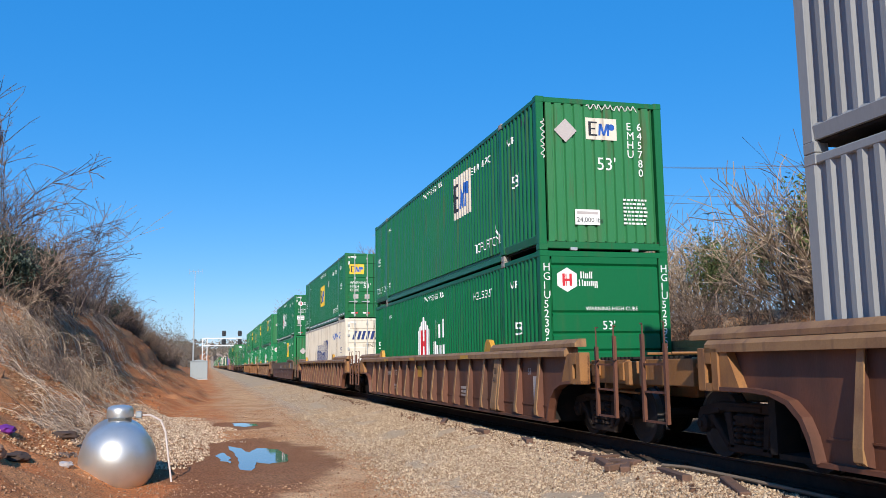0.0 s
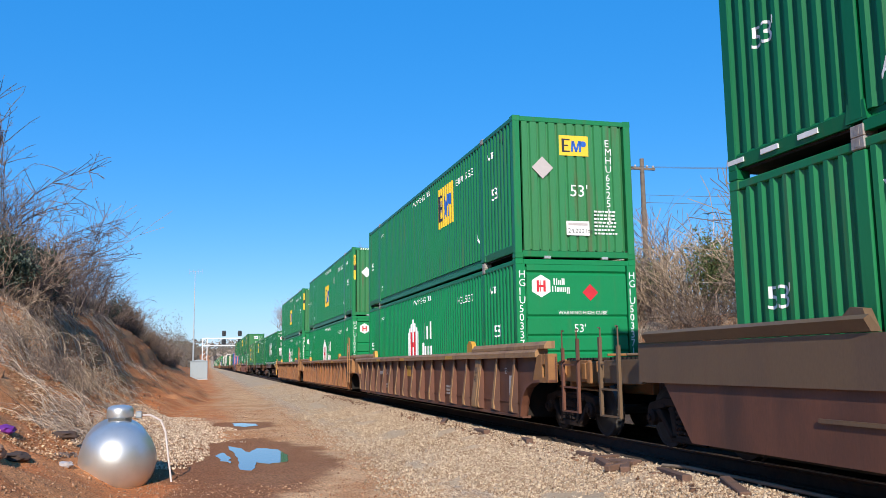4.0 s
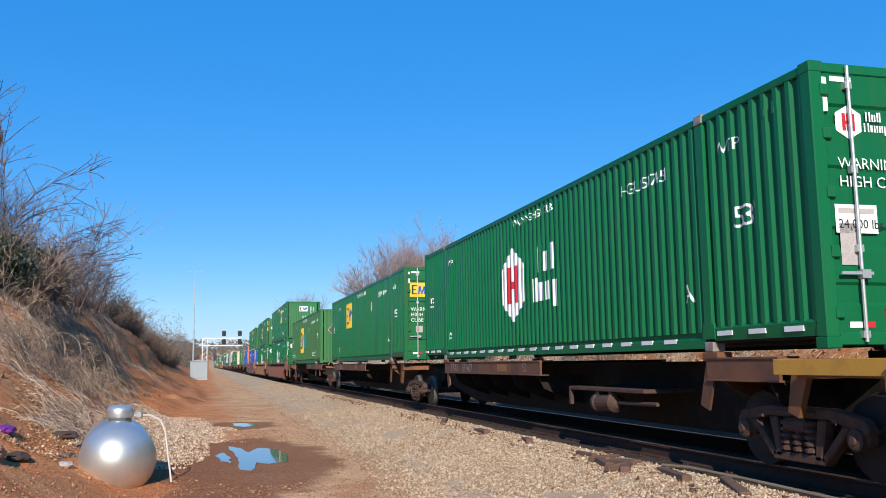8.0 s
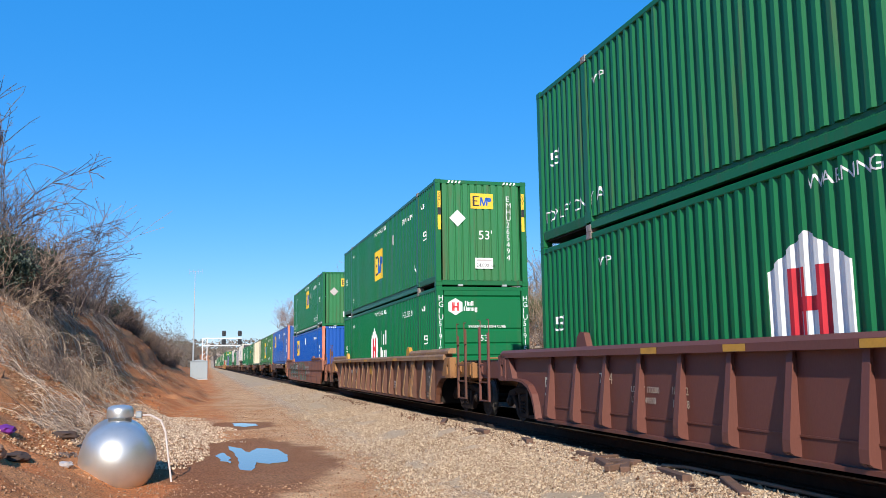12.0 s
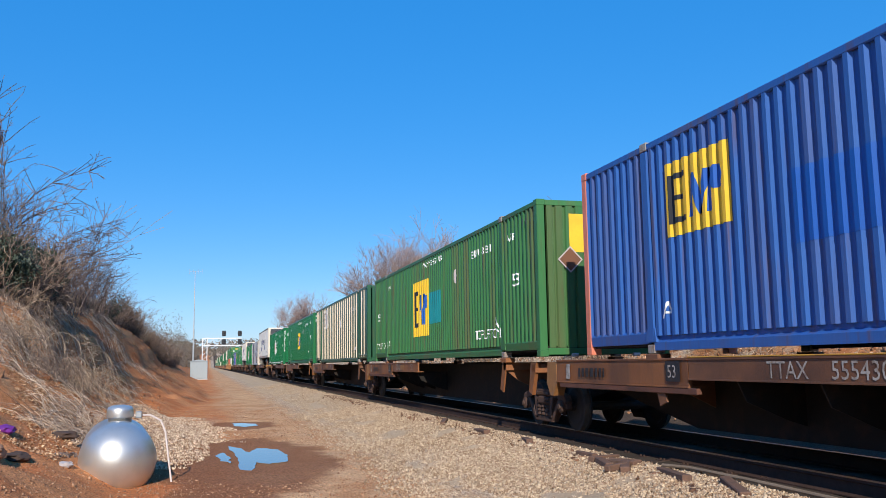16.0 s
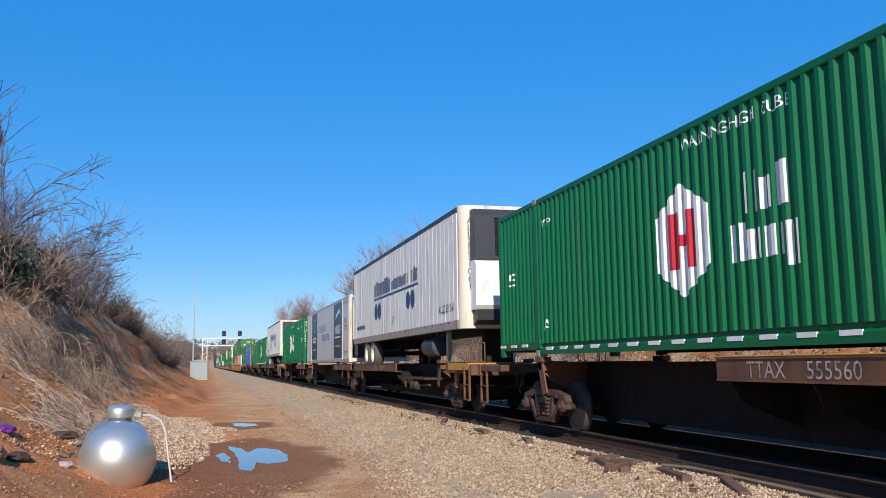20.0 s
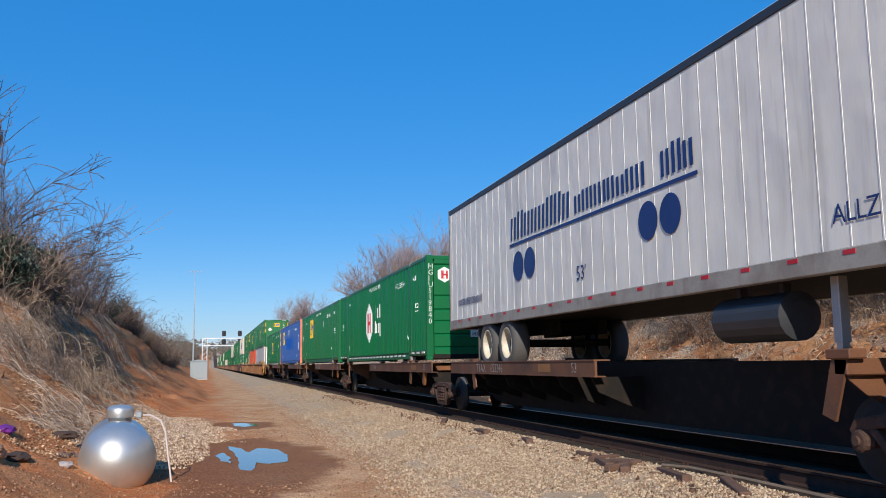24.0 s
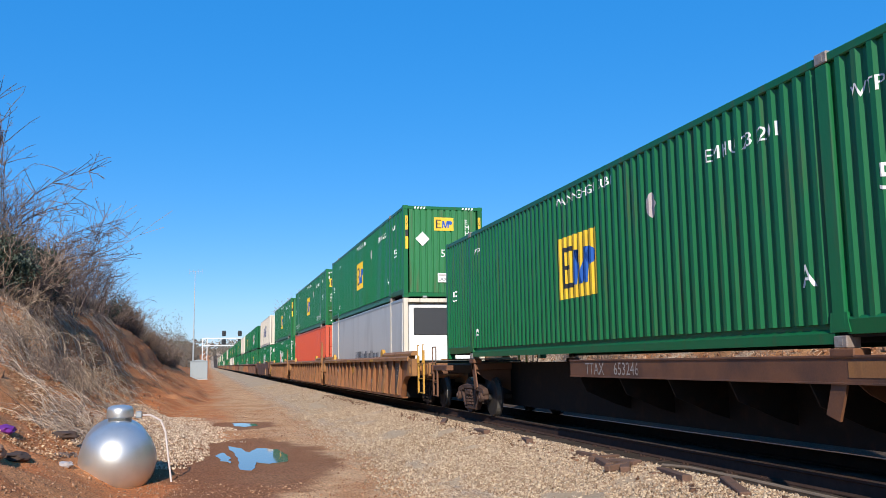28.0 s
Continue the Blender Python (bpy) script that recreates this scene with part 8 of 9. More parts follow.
fec = on_well(3, emp_box(C, GREEN_FRESH, "corr", "EMHU 651783", L_EMP + " in a plate-sided well", 6.0, 1.50, top_only=False), hub_box(C, GREEN_HUB, "door", "HGIU 523851", L_HUB + " and doors leading", strip=True), TAN_CAR, "weathered brown plate-sided well car with scrawled graffiti", smooth=True)
for i, (n1, n2) in ((4, ("HGIU 503371", "EMHU 652513")), (5, ("HGIU 504721", "EMHU 261827")), (6, ("HGIU 642321", "EMHU 264134"))):
    on_well(i, hub_box(C, GREEN_NEW, "bulk", n1, L_HUB + " in an orange well", extra=(i == 4)), emp_box(C, GREEN_FRESH, "corr", n2, L_EMP + (" and yellow strips" if i > 4 else " on top"), 8.85 if i > 4 else 6.0, 0.92 if i > 4 else 1.46, strips="y" if i > 4 else "", top_only=False), ORANGE_CAR if i > 4 else BROWN_CAR if i == 4 else ORANGE_CAR, "orange brown articulated double-stack well car" if i > 4 else "brown ribbed double-stack well car")
on_spine(7, hub_box(C, GREEN_HUB, "door", "HGIU 507451", L_HUB + " on a spine car", strip=True), BROWN_CAR, ((7.64, 14.2), (0.8, 2.17)), "rusty brown spine car with yellow end board", "553407")
on_spine(8, emp_box(C, GREEN, "door", "EMHU 643434", L_EMP + " on a spine car", 11.65, 1.45, top_only=False), BROWN_CAR, ((7.0, 15.4),), "rusty brown spine car platform", "552243")
on_spine(9, emp_box(C, GREEN_OLD, "corr", "EMHU 633898", "faded rust-streaked green container with a large yellow panel", 10.3, 0.67, tall_patch=True), BROWN_CAR, ((-0.5, 6.8),), "rusty brown spine car platform with worn lettering", "552243")
oxide = on_well(10, hub_box(C, GREEN_HUB, "bulk", "HGIU 512872", L_HUB + " in a red-brown well"), emp_box(C, GREEN, "corr", "EMHU 651222", "green rust-stained container with a white panel", 6.0, 1.45, ground=YELLOW, front_ground=WHITE, plain_front=1), OXIDE_CAR, "oxide red ribbed double-stack well car", wheel=True, caps=False)
on_well(11, hub_box(C, GREEN_HUB, "bulk", "HGIU 519158", L_HUB + " in a brown well"), emp_box(C, GREEN, "corr", "EMHU 265494", L_EMP + " and yellow strips", 8.85, 0.95, strips="y", top_only=False), BROWN_CAR, "brown ribbed double-stack well car with orange ends")
ttx = on_well(12, blue_box(C, "EMHU 205124", "bright blue ribbed container with orange corner posts", False), emp_box(C, GREEN, "corr", "EMHU 645101", L_EMP + " stacked on a blue one", 8.0, 1.40, strip=True), RUST_RED, "rusty brown plate-sided well car covered in graffiti", smooth=True)
on_spine(13, blue_box(C, "EMHU 200324", "worn blue ribbed container with salmon orange corner posts"), BROWN_CAR, ((5.0, 13.18),), "rusty brown spine car with a lettered yellow-edged sill", "555430")
on_spine(14, emp_box(C, GREEN_OLD, "corr", "EMHU 633801", "faded green container with a large yellow panel and teal patch", 10.1, 0.67, tall_patch=True), ORANGE_CAR, ((9.6, 13.18),), "orange brown spine car platform with scrawled graffiti", "")
dk = shell(C, GREEN_DARK, "corr", sheet=True)
logo_box(dk, False, 0.2, 2.1, 0.6, 0.4, WHITE, BLACK, LOGO_BLUE)
for nm, pl, m, dd in (("p", [rect(0, 0, 1.45, 0.95)], WHITE, 0), ("b", [rect(0.10, 0.12, 0.22, 0.83), rect(0.22, 0.12, 0.52, 0.22), rect(0.22, 0.73, 0.52, 0.83), rect(0.22, 0.44, 0.45, 0.51)], BLACK, 0.003), ("z", [[(0.6, 0.2), (0.7, 0.2), (0.74, 0.75), (0.64, 0.75)], [(0.74, 0.75), (0.84, 0.2), (0.9, 0.2), (0.8, 0.75)], [(0.84, 0.2), (0.94, 0.2), (1.06, 0.75), (0.96, 0.75)], disc(1.2, 0.58, 0.14, 14)], PLACARD, 0.003)):
    me = stored_side(("dk", nm), lambda pl=pl: flat_shape(pl), 12.9, 1.74, m, False)
    piece("logo_panel", me, dk, m=pose(0.024 - dd, 0, 0))
for t, yl, z, s in (("EMHU", 4.35, 2.12, 0.20), ("244056", 3.7, 2.12, 0.20), ("WTP", 1.6, 2.35, 0.16), ("53/102", 7.4, 2.4, 0.13)):
    ob = piece("lettering", stored_side(("dkt", t), lambda t=t, s=s: flat_text(t, s), yl, z, WHITE, False), dk, m=pose(0.024, 0, 0))
for nm, pl, yl, z in (("tl", [rect(0, 0, 0.62, 0.13)], 3.2, 0.48), ("dd", [diamond(0.23)], 7.15, 1.75)):
    piece("sign_panel", stored_side(("dk", nm), lambda pl=pl: flat_shape(pl), yl, z, WHITE, False), dk, m=pose(0.024, 0, 0))
tagged(dk, "dark green sheet container with bare metal upright ribs", "shipping container", "containers on the train")
on_spine(15, dk, BROWN_CAR, ((9.6, 13.18),), "rusty brown spine car platform", "")
on_spine(16, emp_box(C, GREEN, "door", "EMHU 294471", L_EMP + " and doors leading", 8.85, 0.95, top_only=False), ORANGE_CAR, ((8.6, 13.18),), "orange brown spine car platform with scrawled graffiti", "")
on_spine(17, hub_box(C, GREEN_HUB, "bulk", "HGIU 519709", L_HUB + " on a spine car", strip=True), BROWN_CAR, ((-0.5, 8.35),), "rusty brown spine car with a lettered yellow-edged sill", "555560")
on_spine(18, trailer("reefer_trailer", "silver refrigerated trailer with navy block lettering and discs", "ALLZ 531061"), BROWN_CAR, ((7.5, 15.8), (-0.4, 1.4)), "rusty brown spine car carrying a trailer", "253420", True)
kl = reefer_box("reefer_container", "light grey refrigerated container with dark slate panels", "")
reefer_graphics(kl)
on_spine(19, kl, BROWN_CAR, ((-0.4, 5.0),), "rusty brown spine car platform", "")
on_spine(20, hub_box(C, GREEN_HUB, "bulk", "HGIU 506311", L_HUB + " on a spine car"), BROWN_CAR, ((-0.4, 5.0),), "rusty brown spine car platform", "")
on_spine(21, trailer("reefer_trailer", "silver refrigerated trailer with dented sides and navy blocks", "ALLZ 556106", True), BROWN_CAR, ((7.5, 15.8), (-0.4, 1.4)), "rusty brown spine car carrying a trailer", "653246", True)
on_spine(22, hub_box(C, GREEN_HUB, "bulk", "HGIU 519840", L_HUB + " on a spine car", strip=True), BROWN_CAR, ((-0.4, 8.9),), "rusty brown spine car platform", "")
on_spine(23, emp_box(C, GREEN, "corr", "EMHU 646091", L_EMP + " on a spine car", 11.65, 1.45, top_only=False), BROWN_CAR, ((-0.4, 9.25),), "rusty brown spine car platform", "653246")
on_spine(24, blue_box(C, "EMHU 200214", "worn blue ribbed container with pink orange corner posts"), BROWN_CAR, ((-0.4, 9.0),), "rusty brown spine car platform", "")
on_spine(25, emp_box(C, GREEN, "corr", "EMHU 231201", L_EMP + " and yellow strips", 8.85, 0.95, strips="y", top_only=False), BROWN_CAR, ((-0.4, 8.5),), "rusty brown spine car with lettered sill", "653246")
eng = reefer_box("reefer_container", "silver grey refrigerated container with a dark word mark", "")
bm = flat_shape(slanted_word(9, 5.0, 0.62, 0.05, 31))
for v in bm.verts:
    v.co = (-HALF + 0.008, 9.2 - v.co.x, 0.75 + v.co.y)
part("word_mark", bm, NAVY_FILM, eng)
on_well(26, eng, emp_box(C, GREEN, "corr", "EMHU 267512", L_EMP + " and yellow strips", 8.85, 0.95, strips="y", top_only=False), ORANGE_CAR, "orange brown articulated double-stack well car with yellow ladders")
on_well(27, white_box(C, "red orange ribbed container with a white mark", RED_BOX, "bulk", WHITE, "", False), emp_box(C, GREEN, "door", "EMHU 281120", L_EMP + " stacked on a red one", 8.85, 0.95), ORANGE_CAR, "orange brown articulated double-stack well car")
on_well(28, hub_box(C, GREEN_HUB, "bulk", "HGIU 511020", L_HUB + " in a well car"), emp_box(C, GREEN, "corr", "EMHU 262210", L_EMP + " and yellow strips", 8.85, 0.95, strips="y", top_only=False), ORANGE_CAR, "orange brown articulated double-stack well car")
on_well(29, hub_box(C, GREEN_HUB, "bulk", "HGIU 511420", L_HUB + " in a well car"), white_box(C, "white ribbed container stacked on a green one", WHITE_BOX, "corr", NAVY, "", True), BROWN_CAR, "brown plate-sided double-stack well car", smooth=True)


# the far rest of the train, never near: shells with their mark, on plain wells
def far_container(paint, mark, label):
    root = empty(C)
    turn = pose(0, BOX_L, 0, 0, 0, 180)
    for m in (None, turn):
        piece("side_panel", kept("rib_side", make_side, paint), root, m=m)
        piece("top_rail", kept("top_rail", lambda bm: box(bm, -HALF + 0.006, -HALF + 0.09, 0.15, BOX_L - 0.15, 2.79, 2.885, 0.012), paint), root, m=m)
        piece("bottom_rail", kept("bottom_rail", make_rail_mid, paint), root, m=m)
        for y in (0.0, BOX_L - 0.16):
            piece("corner_post", kept(("corner_post", 0.15, True), lambda bm: box(bm, -HALF, -HALF + 0.15, 0.0, 0.16, 0.11, 2.80, 0.012), paint), root, m=(pose(0, y, 0) if m is None else turn @ pose(0, BOX_L - 0.16 - y, 0)))
    piece("roof", kept("roof", lambda bm: box(bm, -HALF + 0.03, HALF - 0.03, 0.05, BOX_L - 0.05, 2.82, 2.885, 0.02), paint), root)
    piece("base", kept("base", lambda bm: box(bm, -HALF + 0.06, HALF - 0.06, 0.05, BOX_L - 0.05, 0.10, 0.19), GRIME_SHADE), root)
    piece("front_wall", kept("front_ribs", make_front_ribs, paint), root)
    piece("rear_wall", kept("rear_wall", lambda bm: box(bm, -1.16, 1.16, BOX_L - 0.1, BOX_L - 0.03, 0.15, 2.8), paint), root)
    if mark == "emp":
        logo_box(root, True, 8.85, 0.95, 1.50, 1.05, YELLOW, BLACK, LOGO_BLUE)
    elif mark == "hub":
        hub_mark(root, True, 9.0, 1.43, 0.735)
    return tagged(root, label, "shipping container", "containers on the train")


def far_truck(bm):
    make_frame(bm)
    box(bm, -1.1, 1.1, -0.2, 0.2, 0.4, 0.75)
    for y in (-0.889, 0.889):
        for x in (-0.85, 0.75):
            lathe(bm, [(0, 0.42), (0.12, 0.43)], (x, y, 0.42), (1, 0, 0), 14)


def far_ribs(bm):
    for k in range(17):
        y = -0.37 + k * 1.045
        prism(bm, [(-1.47, 1.24), (-1.50, 1.24), (-1.60, 0.42), (-1.60, 0.28), (-1.47, 0.24)], y, y + 0.06, "y")


RF = random.Random(77)
u = U[-1] + 23.3
for i in range(21):
    car = empty("well_car")
    paint = (BROWN_CAR, ORANGE_CAR, TAN_CAR)[i % 3]
    for m in (pose(0, 0, 0), pose(0, BOX_L, 0, 0, 0, 180)):
        sd = -1 if m[1][3] == 0 else 1
        piece("side_plate", kept(("well_side", sd, False, False), lambda bm: make_well_side(bm, sd, -0.79, 15.97, -2.22, 17.88), paint), car)
        piece("top_chord", kept("chord", make_chord, paint), car, m=m)
        piece("rib_row", kept("far_ribs", far_ribs, paint), car, m=m)
        piece("end_deck", kept("end_deck", make_end_deck, paint), car, m=m)
        piece("truck", kept("far_truck", far_truck, BOGIE), car, m=pose(0, -2.05 if m[1][3] == 0 else BOX_L + 2.05, 0))
    piece("well_floor", kept("floor", make_floor, GRIME_SHADE), car)
    tagged(car, "brown double-stack well car far down the train", "railcar", "railcars of the train")
    ride(car, u)
    a, b = RF.choice((("emp", GREEN), ("hub", GREEN_HUB), ("emp", GREEN), ("none", WHITE_BOX))), RF.choice((("emp", GREEN), ("emp", GREEN), ("hub", GREEN_HUB), ("none", WHITE_BOX)))
    for (mk, pt), z in ((a, LOW), (b, HIGH)):
        ride(far_container(pt, mk, "white ribbed container far down the train" if mk == "none" else "green ribbed container far down the train"), u, z)
    u += RF.choice((20.2, 23.4, 23.4))

# lettering on the ribbed wells
CREAM_MARK = shade("cream stencil paint", (0.62, 0.55, 0.42), 0.6, spot=(0.35, 0.22, 0.15), amount=0.4, scale=8, vary=0.15, bump=0)
for t, yl, z, s in (("53", 15.75, 0.62, 0.34), ("7334", 13.55, 0.88, 0.16), ("LD LMT 170200", 12.55, 0.78, 0.085), ("LT WT 49800", 12.55, 0.64, 0.085), ("IL 53-2", 11.45, 0.78, 0.10), ("IW 8-8", 11.45, 0.62, 0.10)):
    car_text(oxide, t, yl, z, s, CREAM_MARK)
for yl in (12.0, 10.1, 8.0, 4.0, 2.2):
    car_plate(oxide, "oy", yl, 1.29, 0.42, 0.08, CAR_YELLOW, -1.576)
WELLS = [o for o, u0, z in MOVERS if o.name.startswith("well_car")]
for n, car in enumerate(WELLS[:14]):
    if car in (oxide, fec, ttx) or n == 3:
        continue
    for yl, t in ((2.05, "20"), (2.05, "40")):
        car_text(car, t, yl - 0.04, 0.98 if t == "20" else 0.80, 0.13, BLACK, -1.555 if t == "20" else -1.578)
    orange = "orange" in car["label"]
    piece("marker_post", kept("marker_post", make_post, CHORD_ORANGE if orange else CHORD_TAN), car, m=pose(0, 1.78, 0))
    if orange:
        car_plate(car, ("dk", n), 16.25, 0.30, 0.86, 0.92, DARK_STENCIL, -1.451, "stencil_panel")
        car_plate(car, ("dk2", n), 0.60, 0.30, 0.86, 0.92, DARK_STENCIL, -1.451, "stencil_panel")
        car_text(car, "125", 0.45, 0.62, 0.26, WORN_MARK, -1.455)
        car_bars(car, ("dkb", n), 0.45, 0.40, 0.5, 0.14, WORN_MARK, -1.455, 90 + n, 2)
    car_text(car, "53", 0.35, 0.98, 0.12, PLACARD)
    car_bars(car, ("wl", n), 13.3, 0.86, 0.65, 0.17, PLACARD, -1.452, 40 + n)
    car_text(car, ("620573", "620118", "620573", "620572", "786361", "125071", "786361", "0", "0", "0", "0")[n % 7], 12.5, 0.86, 0.17, PLACARD)
    car_bars(car, ("wl2", n), 12.3, 0.52, 0.7, 0.20, PLACARD, -1.452, 60 + n, 2)
    car_bars(car, ("wl3", n), 4.7, 0.62, 0.6, 0.26, PLACARD, -1.452, 80 + n, 3)
    for yl in (4.35, 9.5, 13.2):
        car_plate(car, ("wy", n), yl, 1.29, 0.62, 0.08, CAR_YELLOW, -1.576)
    car_plate(car, ("wy2", n), 9.3, 0.84, 0.75, 0.30, CAR_YELLOW, -1.451)
    car_plate(car, ("wd", n), 0.1, 0.45, 0.42, 0.5, PLACARD, -1.451, "data_plate")

# ---- graffiti and lettering on the plate-sided wells ----
car_bars(fec, "fec1", 13.6, 1.16, 0.55, 0.15, BLACK, -1.55, 2)
car_text(fec, "70434", 12.9, 1.16, 0.15, BLACK, -1.551)
car_plate(fec, "fy", 4.6, 1.0, 0.55, 0.2, CAR_YELLOW, -1.551)
car_plate(fec, "fy2", 1.0, 1.0, 0.6, 0.32, CAR_YELLOW, -1.551)
car_plate(fec, "fw", 0.0, 1.0, 0.5, 0.32, PLACARD, -1.551, "data_plate")
car_bars(fec, "fec2", 9.0, 1.1, 1.6, 0.2, PLACARD, -1.55, 4, 2)
car_text(ttx, "66889", 11.2, 0.97, 0.26, WHITE, -1.555)


def scrawl(root, y_left, z0, w, h, loops, seed, material, wide, name="graffiti"):
    """Spray-paint lines as ribbons on the side plate."""
    r = random.Random(seed)
    polys = []
    for k in range(loops):
        u0 = w * k / loops
        pts = []
        for i in range(15):
            a = i / 14 * 2 * math.pi * r.uniform(0.8, 1.0)
            pts.append((u0 + (0.5 + 0.42 * math.cos(a + k)) * w / loops * 1.15, (0.5 + 0.45 * math.sin(a * (1 + k % 2))) * h))
        for (a, b), (c, d) in zip(pts, pts[1:]):
            dx, dy = c - a, d - b
            ln = math.hypot(dx, dy) or 1
            nx_, ny_ = -dy / ln * wide, dx / ln * wide
            polys.append([(a + nx_, b + ny_), (a - nx_, b - ny_), (c - nx_, d - ny_), (c + nx_, d + ny_)])
    bm = flat_shape(polys)
    for v in bm.verts:
        z = z0 + v.co.y
        v.co = (-1.556 if z > 0.93 else -1.506, y_left - v.co.x, z)
    part(name, bm, material, root, "spray-painted graffiti")


SPRAY_DARK = shade("dark green spray paint", (0.040, 0.095, 0.055), 0.6, spot=(0.05, 0.06, 0.05), amount=0.4, scale=3, vary=0.15, bump=0)
MINT = shade("mint green spray paint", (0.085, 0.20, 0.135), 0.6, spot=(0.12, 0.18, 0.08), amount=0.5, scale=2, vary=0.15, bump=0)
CHALK = shade("white spray paint", (0.62, 0.60, 0.56), 0.6, vary=0.1, bump=0)


def sprayed(root, polys, y_left, material, proud, label):
    """Flat paint on the plate side, upper band and skirt apart."""
    bm = flat_shape(polys)
    for cut in (0.918, 0.922):
        bmesh.ops.bisect_plane(bm, geom=bm.verts[:] + bm.edges[:] + bm.faces[:], plane_co=(0, cut, 0), plane_no=(0, 1, 0))
    for v in bm.verts:
        u, z = v.co.x, v.co.y
        v.co = ((-1.553 if z > 0.92 else -1.5035) - proud, y_left - u, z)
    part("graffiti", bm, material, root, label)


def capsule(cx, z0, z1, r, lean):
    pts = []
    for i in range(16):
        a = 2 * math.pi * i / 16
        z = (z1 - r if math.sin(a) > 0 else z0 + r) + r * math.sin(a)
        pts.append((cx + r * math.cos(a) + lean * (z - 0.8), z))
    return pts


def ribbon(pts, wide):
    out = []
    for (a, b), (c, d) in zip(pts, pts[1:]):
        ln = math.hypot(c - a, d - b) or 1
        nx_, ny_ = -(d - b) / ln * wide, (c - a) / ln * wide
        out.append([(a + nx_, b + ny_), (a - nx_, b - ny_), (c - nx_, d - ny_), (c + nx_, d + ny_)])
    return out


RG = random.Random(9)
blobs = [(0.28 + k * 0.455, 0.28 + RG.uniform(0, 0.38 if k % 3 else 0.1), 1.38 - RG.uniform(0, 0.42 if k % 2 else 0.08), RG.uniform(0.16, 0.31), RG.uniform(-0.30, 0.32)) for k in range(11)]
for y_left in (15.75,):
    sprayed(ttx, [capsule(*b) for b in blobs], y_left, CHALK, 0.000, "white outline of sprayed bubble shapes")
    sprayed(ttx, [capsule(c, z0 + 0.03, z1 - 0.03, r - 0.03, ln) for c, z0, z1, r, ln in blobs], y_left, SPRAY_DARK, 0.003, "dark green sprayed bubble shapes")
    sprayed(ttx, [p for c, z0, z1, r, ln in blobs for p in ribbon([(c - 0.1, 0.45), (c - 0.06, 1.05), (c + 0.08, 1.1), (c + 0.1, 0.8)], 0.012)], y_left, CHALK, 0.006, "white sprayed lines")
for y_left in (9.75,):
    mint = [[(0.0, 0.50), (0.12, 1.38), (0.75, 1.38), (0.30, 0.95)], [(0.45, 0.30), (0.60, 0.72), (0.95, 0.60), (0.90, 0.30)], [(0.95, 1.08), (1.15, 1.38), (1.6, 1.38), (1.35, 1.0)], [(1.3, 0.30), (1.5, 0.66), (1.9, 0.55), (2.2, 0.30)], [(1.9, 1.0), (2.1, 1.36), (2.9, 1.36), (2.5, 1.08)], [(2.45, 0.75), (2.6, 1.02), (2.8, 0.98), (2.75, 0.66)], [(2.8, 0.30), (3.0, 0.62), (3.5, 0.55), (3.7, 0.30)], [(3.4, 0.95), (3.45, 1.36), (3.75, 1.36), (3.7, 0.95)], [(4.3, 0.30), (4.2, 1.10), (4.6, 1.38), (4.8, 1.38), (4.8, 0.30)]]
    mint = [[(u * 0.79, v) for u, v in p] for p in mint]
    sprayed(ttx, mint, y_left, MINT, 0.000, "mint green sprayed fill")
    strokes = ((0.1, 0.42, 0.55, 1.36), (0.55, 1.36, 0.85, 0.34), (1.5, 1.32, 1.05, 1.02), (1.05, 1.02, 1.4, 0.72), (1.4, 0.72, 1.1, 0.40), (1.75, 1.36, 1.8, 0.32), (2.35, 1.34, 1.95, 0.86), (1.95, 0.86, 2.45, 0.32), (2.6, 1.30, 2.5, 0.60), (2.95, 1.30, 3.0, 0.62), (3.45, 1.36, 3.4, 0.32), (3.4, 0.90, 3.9, 0.92), (3.9, 1.36, 4.2, 0.30))
    strokes = [(a * 0.79, b, c * 0.79, d) for a, b, c, d in strokes]
    sprayed(ttx, [p for a, b, c, d in strokes for p in ribbon([(a + 0.03, b), (c + 0.03, d)], 0.022)], y_left, BLACK, 0.003, "black sprayed edges")
    sprayed(ttx, [p for a, b, c, d in strokes for p in ribbon([(a, b), (c, d)], 0.009)], y_left, CHALK, 0.006, "white sprayed edges")
tagged_box = [o for o, u0, z in MOVERS if "scrawled corner post" in o["label"]][0]
for x0, z0, w, h, n, name in ((-1.22, 1.72, 0.09, 0.74, 22, "sprayed_loops"), (-0.28, 2.70, 1.05, 0.12, 30, "sprayed_scribble")):
    pts = []
    for k in range(n):
        a = k / (n - 1)
        along, across = a, 0.5 + 0.5 * math.sin(k * 1.9 + 0.6 * math.sin(k))
        pts.append((x0 + (along if w > h else across) * w, z0 + (across if w > h else along) * h))
    front_shape(tagged_box, name, ribbon(pts, 0.009), 0.0, 0.0, CHALK, -0.004, "graffiti", "white sprayed scribble")
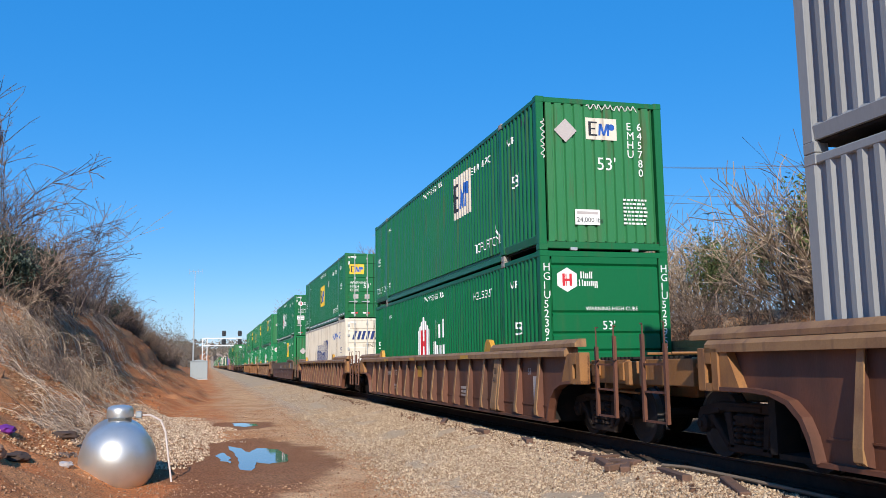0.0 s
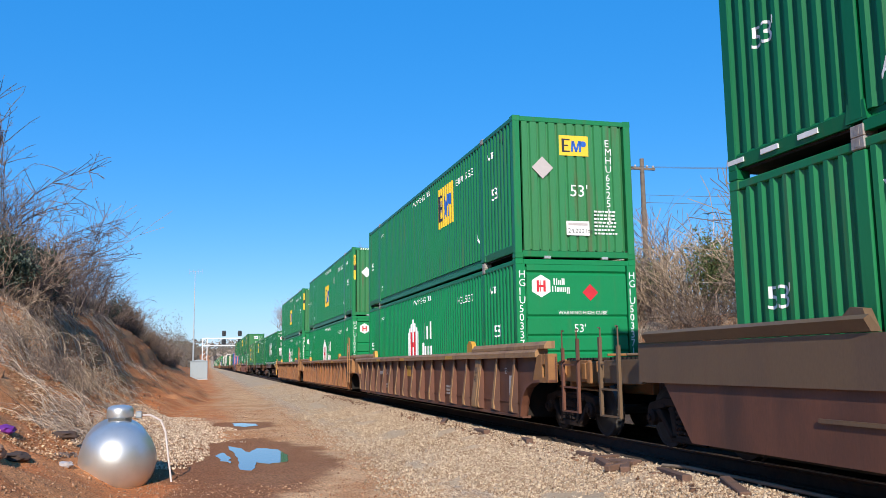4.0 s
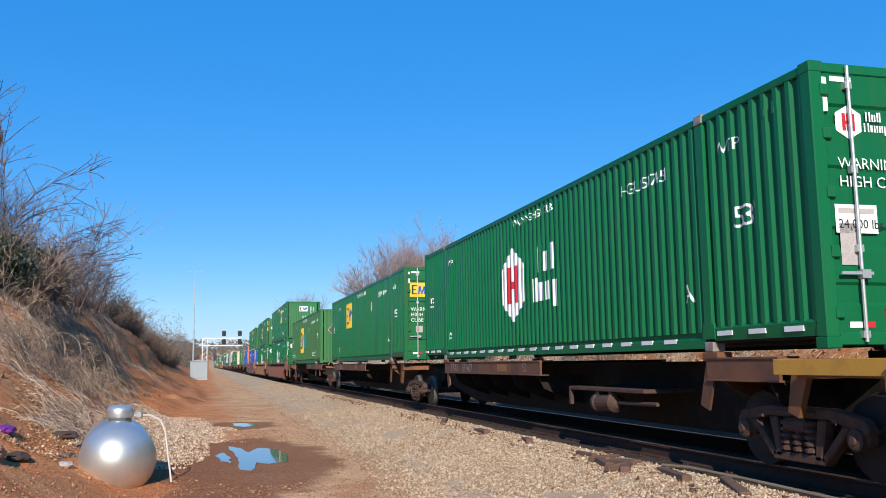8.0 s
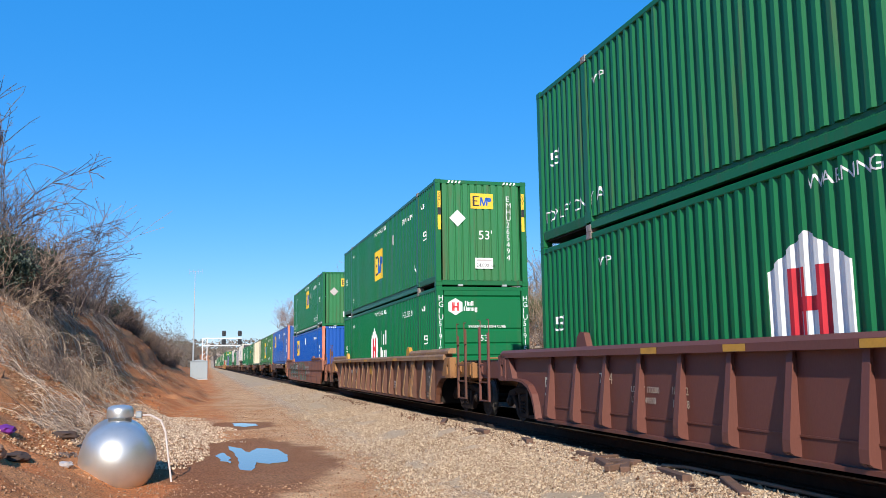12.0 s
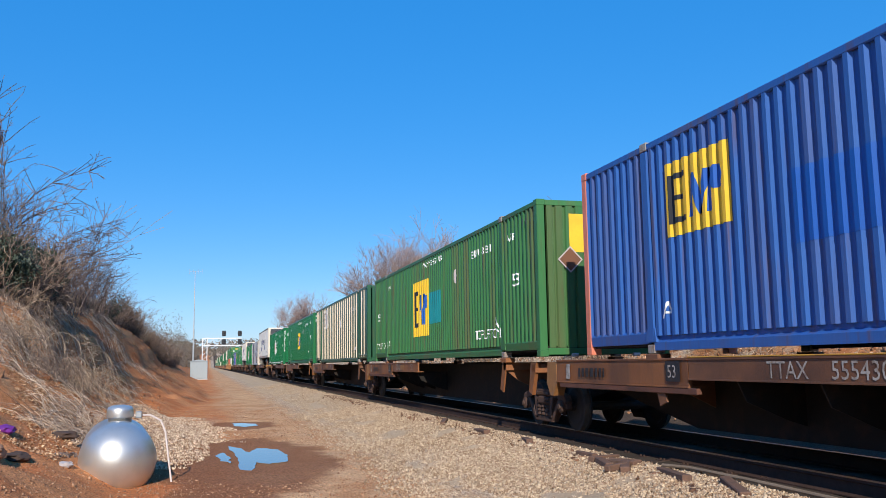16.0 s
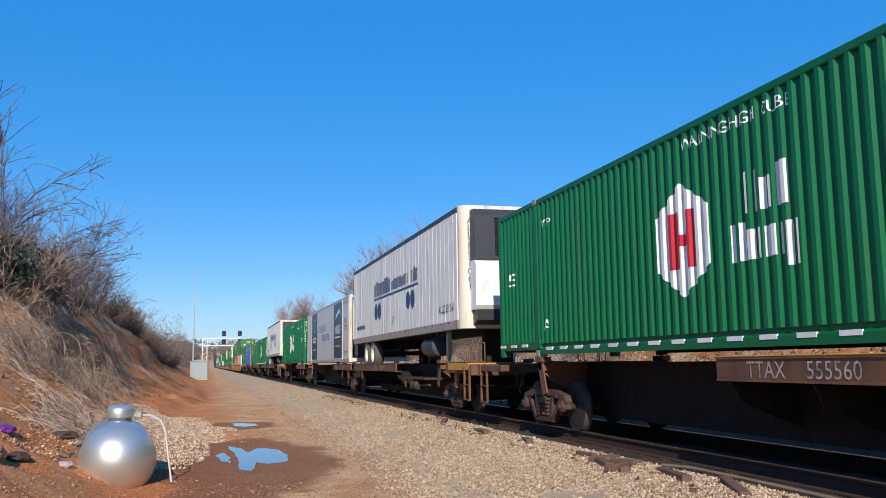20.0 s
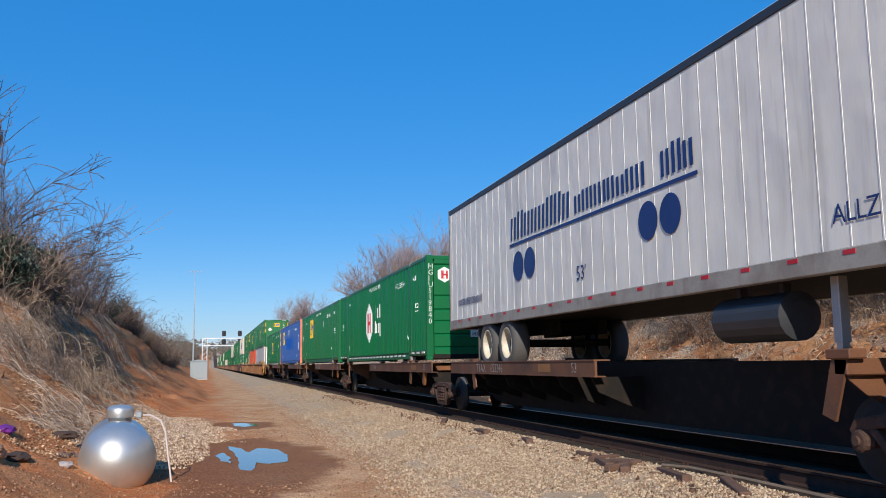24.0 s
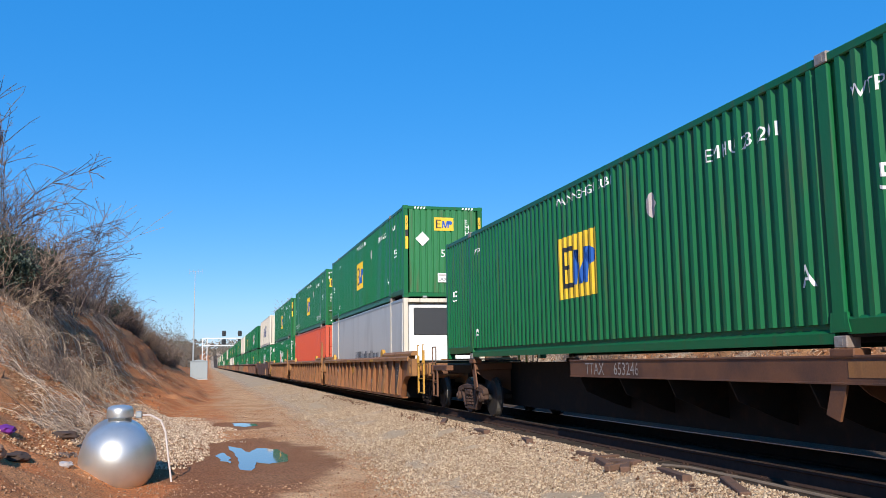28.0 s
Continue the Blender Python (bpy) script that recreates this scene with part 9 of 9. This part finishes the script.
LOGO_GREY = shade("pale grey stencil paint", (0.36, 0.35, 0.33), 0.6, spot=(0.2, 0.12, 0.09), amount=0.4, scale=5, vary=0.15, bump=0)
for u0, w in ((0.0, 0.62), (0.68, 0.62), (1.36, 0.42)):
    sprayed(ttx, [rect(u0, 1.02, u0 + w, 1.12)], 5.85, LOGO_GREY, 0.004, "pale grey stencilled logo block")
    sprayed(ttx, [rect(u0 + w * 0.3, 0.66, u0 + w * 0.7, 1.02)], 5.85, LOGO_GREY, 0.004, "pale grey stencilled logo block")
for k in range(3):
    sprayed(ttx, [rect(0.95, 0.76 + k * 0.075, 2.0, 0.79 + k * 0.075)], 5.85, LOGO_GREY, 0.006, "pale grey stencilled stripe")
SPRAY_BLUE = shade("light blue spray paint", (0.10, 0.28, 0.42), 0.6, vary=0.1, bump=0)
scrawl(ttx, 4.75, 1.16, 1.3, 0.24, 4, 17, SPRAY_BLUE, 0.007)
scrawl(ttx, 4.45, 0.30, 0.8, 0.36, 3, 18, SPRAY_BLUE, 0.007)
scrawl(fec, 9.0, 0.30, 2.2, 0.9, 4, 8, WORN_MARK, 0.007)
scrawl(fec, 4.6, 0.30, 2.8, 1.0, 4, 9, WORN_MARK, 0.008)

# ---- all motion: the train rolls towards the camera and past it ----
SECONDS = tuple(range(29))


def motions():
    for ob, u0, z in MOVERS:
        walk(ob, [(t, pose(TRACK_X, u0 - s, z) @ Matrix.Diagonal((*ob.scale, 1))) for t, s in zip(SECONDS, TRAVEL)])
    # wheels turn while they roll by the camera
    for w, wy, u0 in WHEELS:
        passing = [k / FPS for k in range(28 * FPS + 1) if -3.0 < u0 - float(np.interp(k / FPS, SECONDS, TRAVEL)) < 24.0]
        if not passing:
            continue
        rows = [(0.0, pose(0, wy, 0.42))] if passing[0] > 0 else []
        s0 = float(np.interp(passing[0], SECONDS, TRAVEL))
        for t in passing:
            a = math.degrees((float(np.interp(t, SECONDS, TRAVEL)) - s0) / 0.424)
            rows.append((t, pose(0, wy, 0.42) @ Matrix.Rotation(radians(a), 4, "X")))
        if passing[-1] < 28.0:
            rows.append((28.0, rows[-1][1]))
        walk(w, rows)


motions()
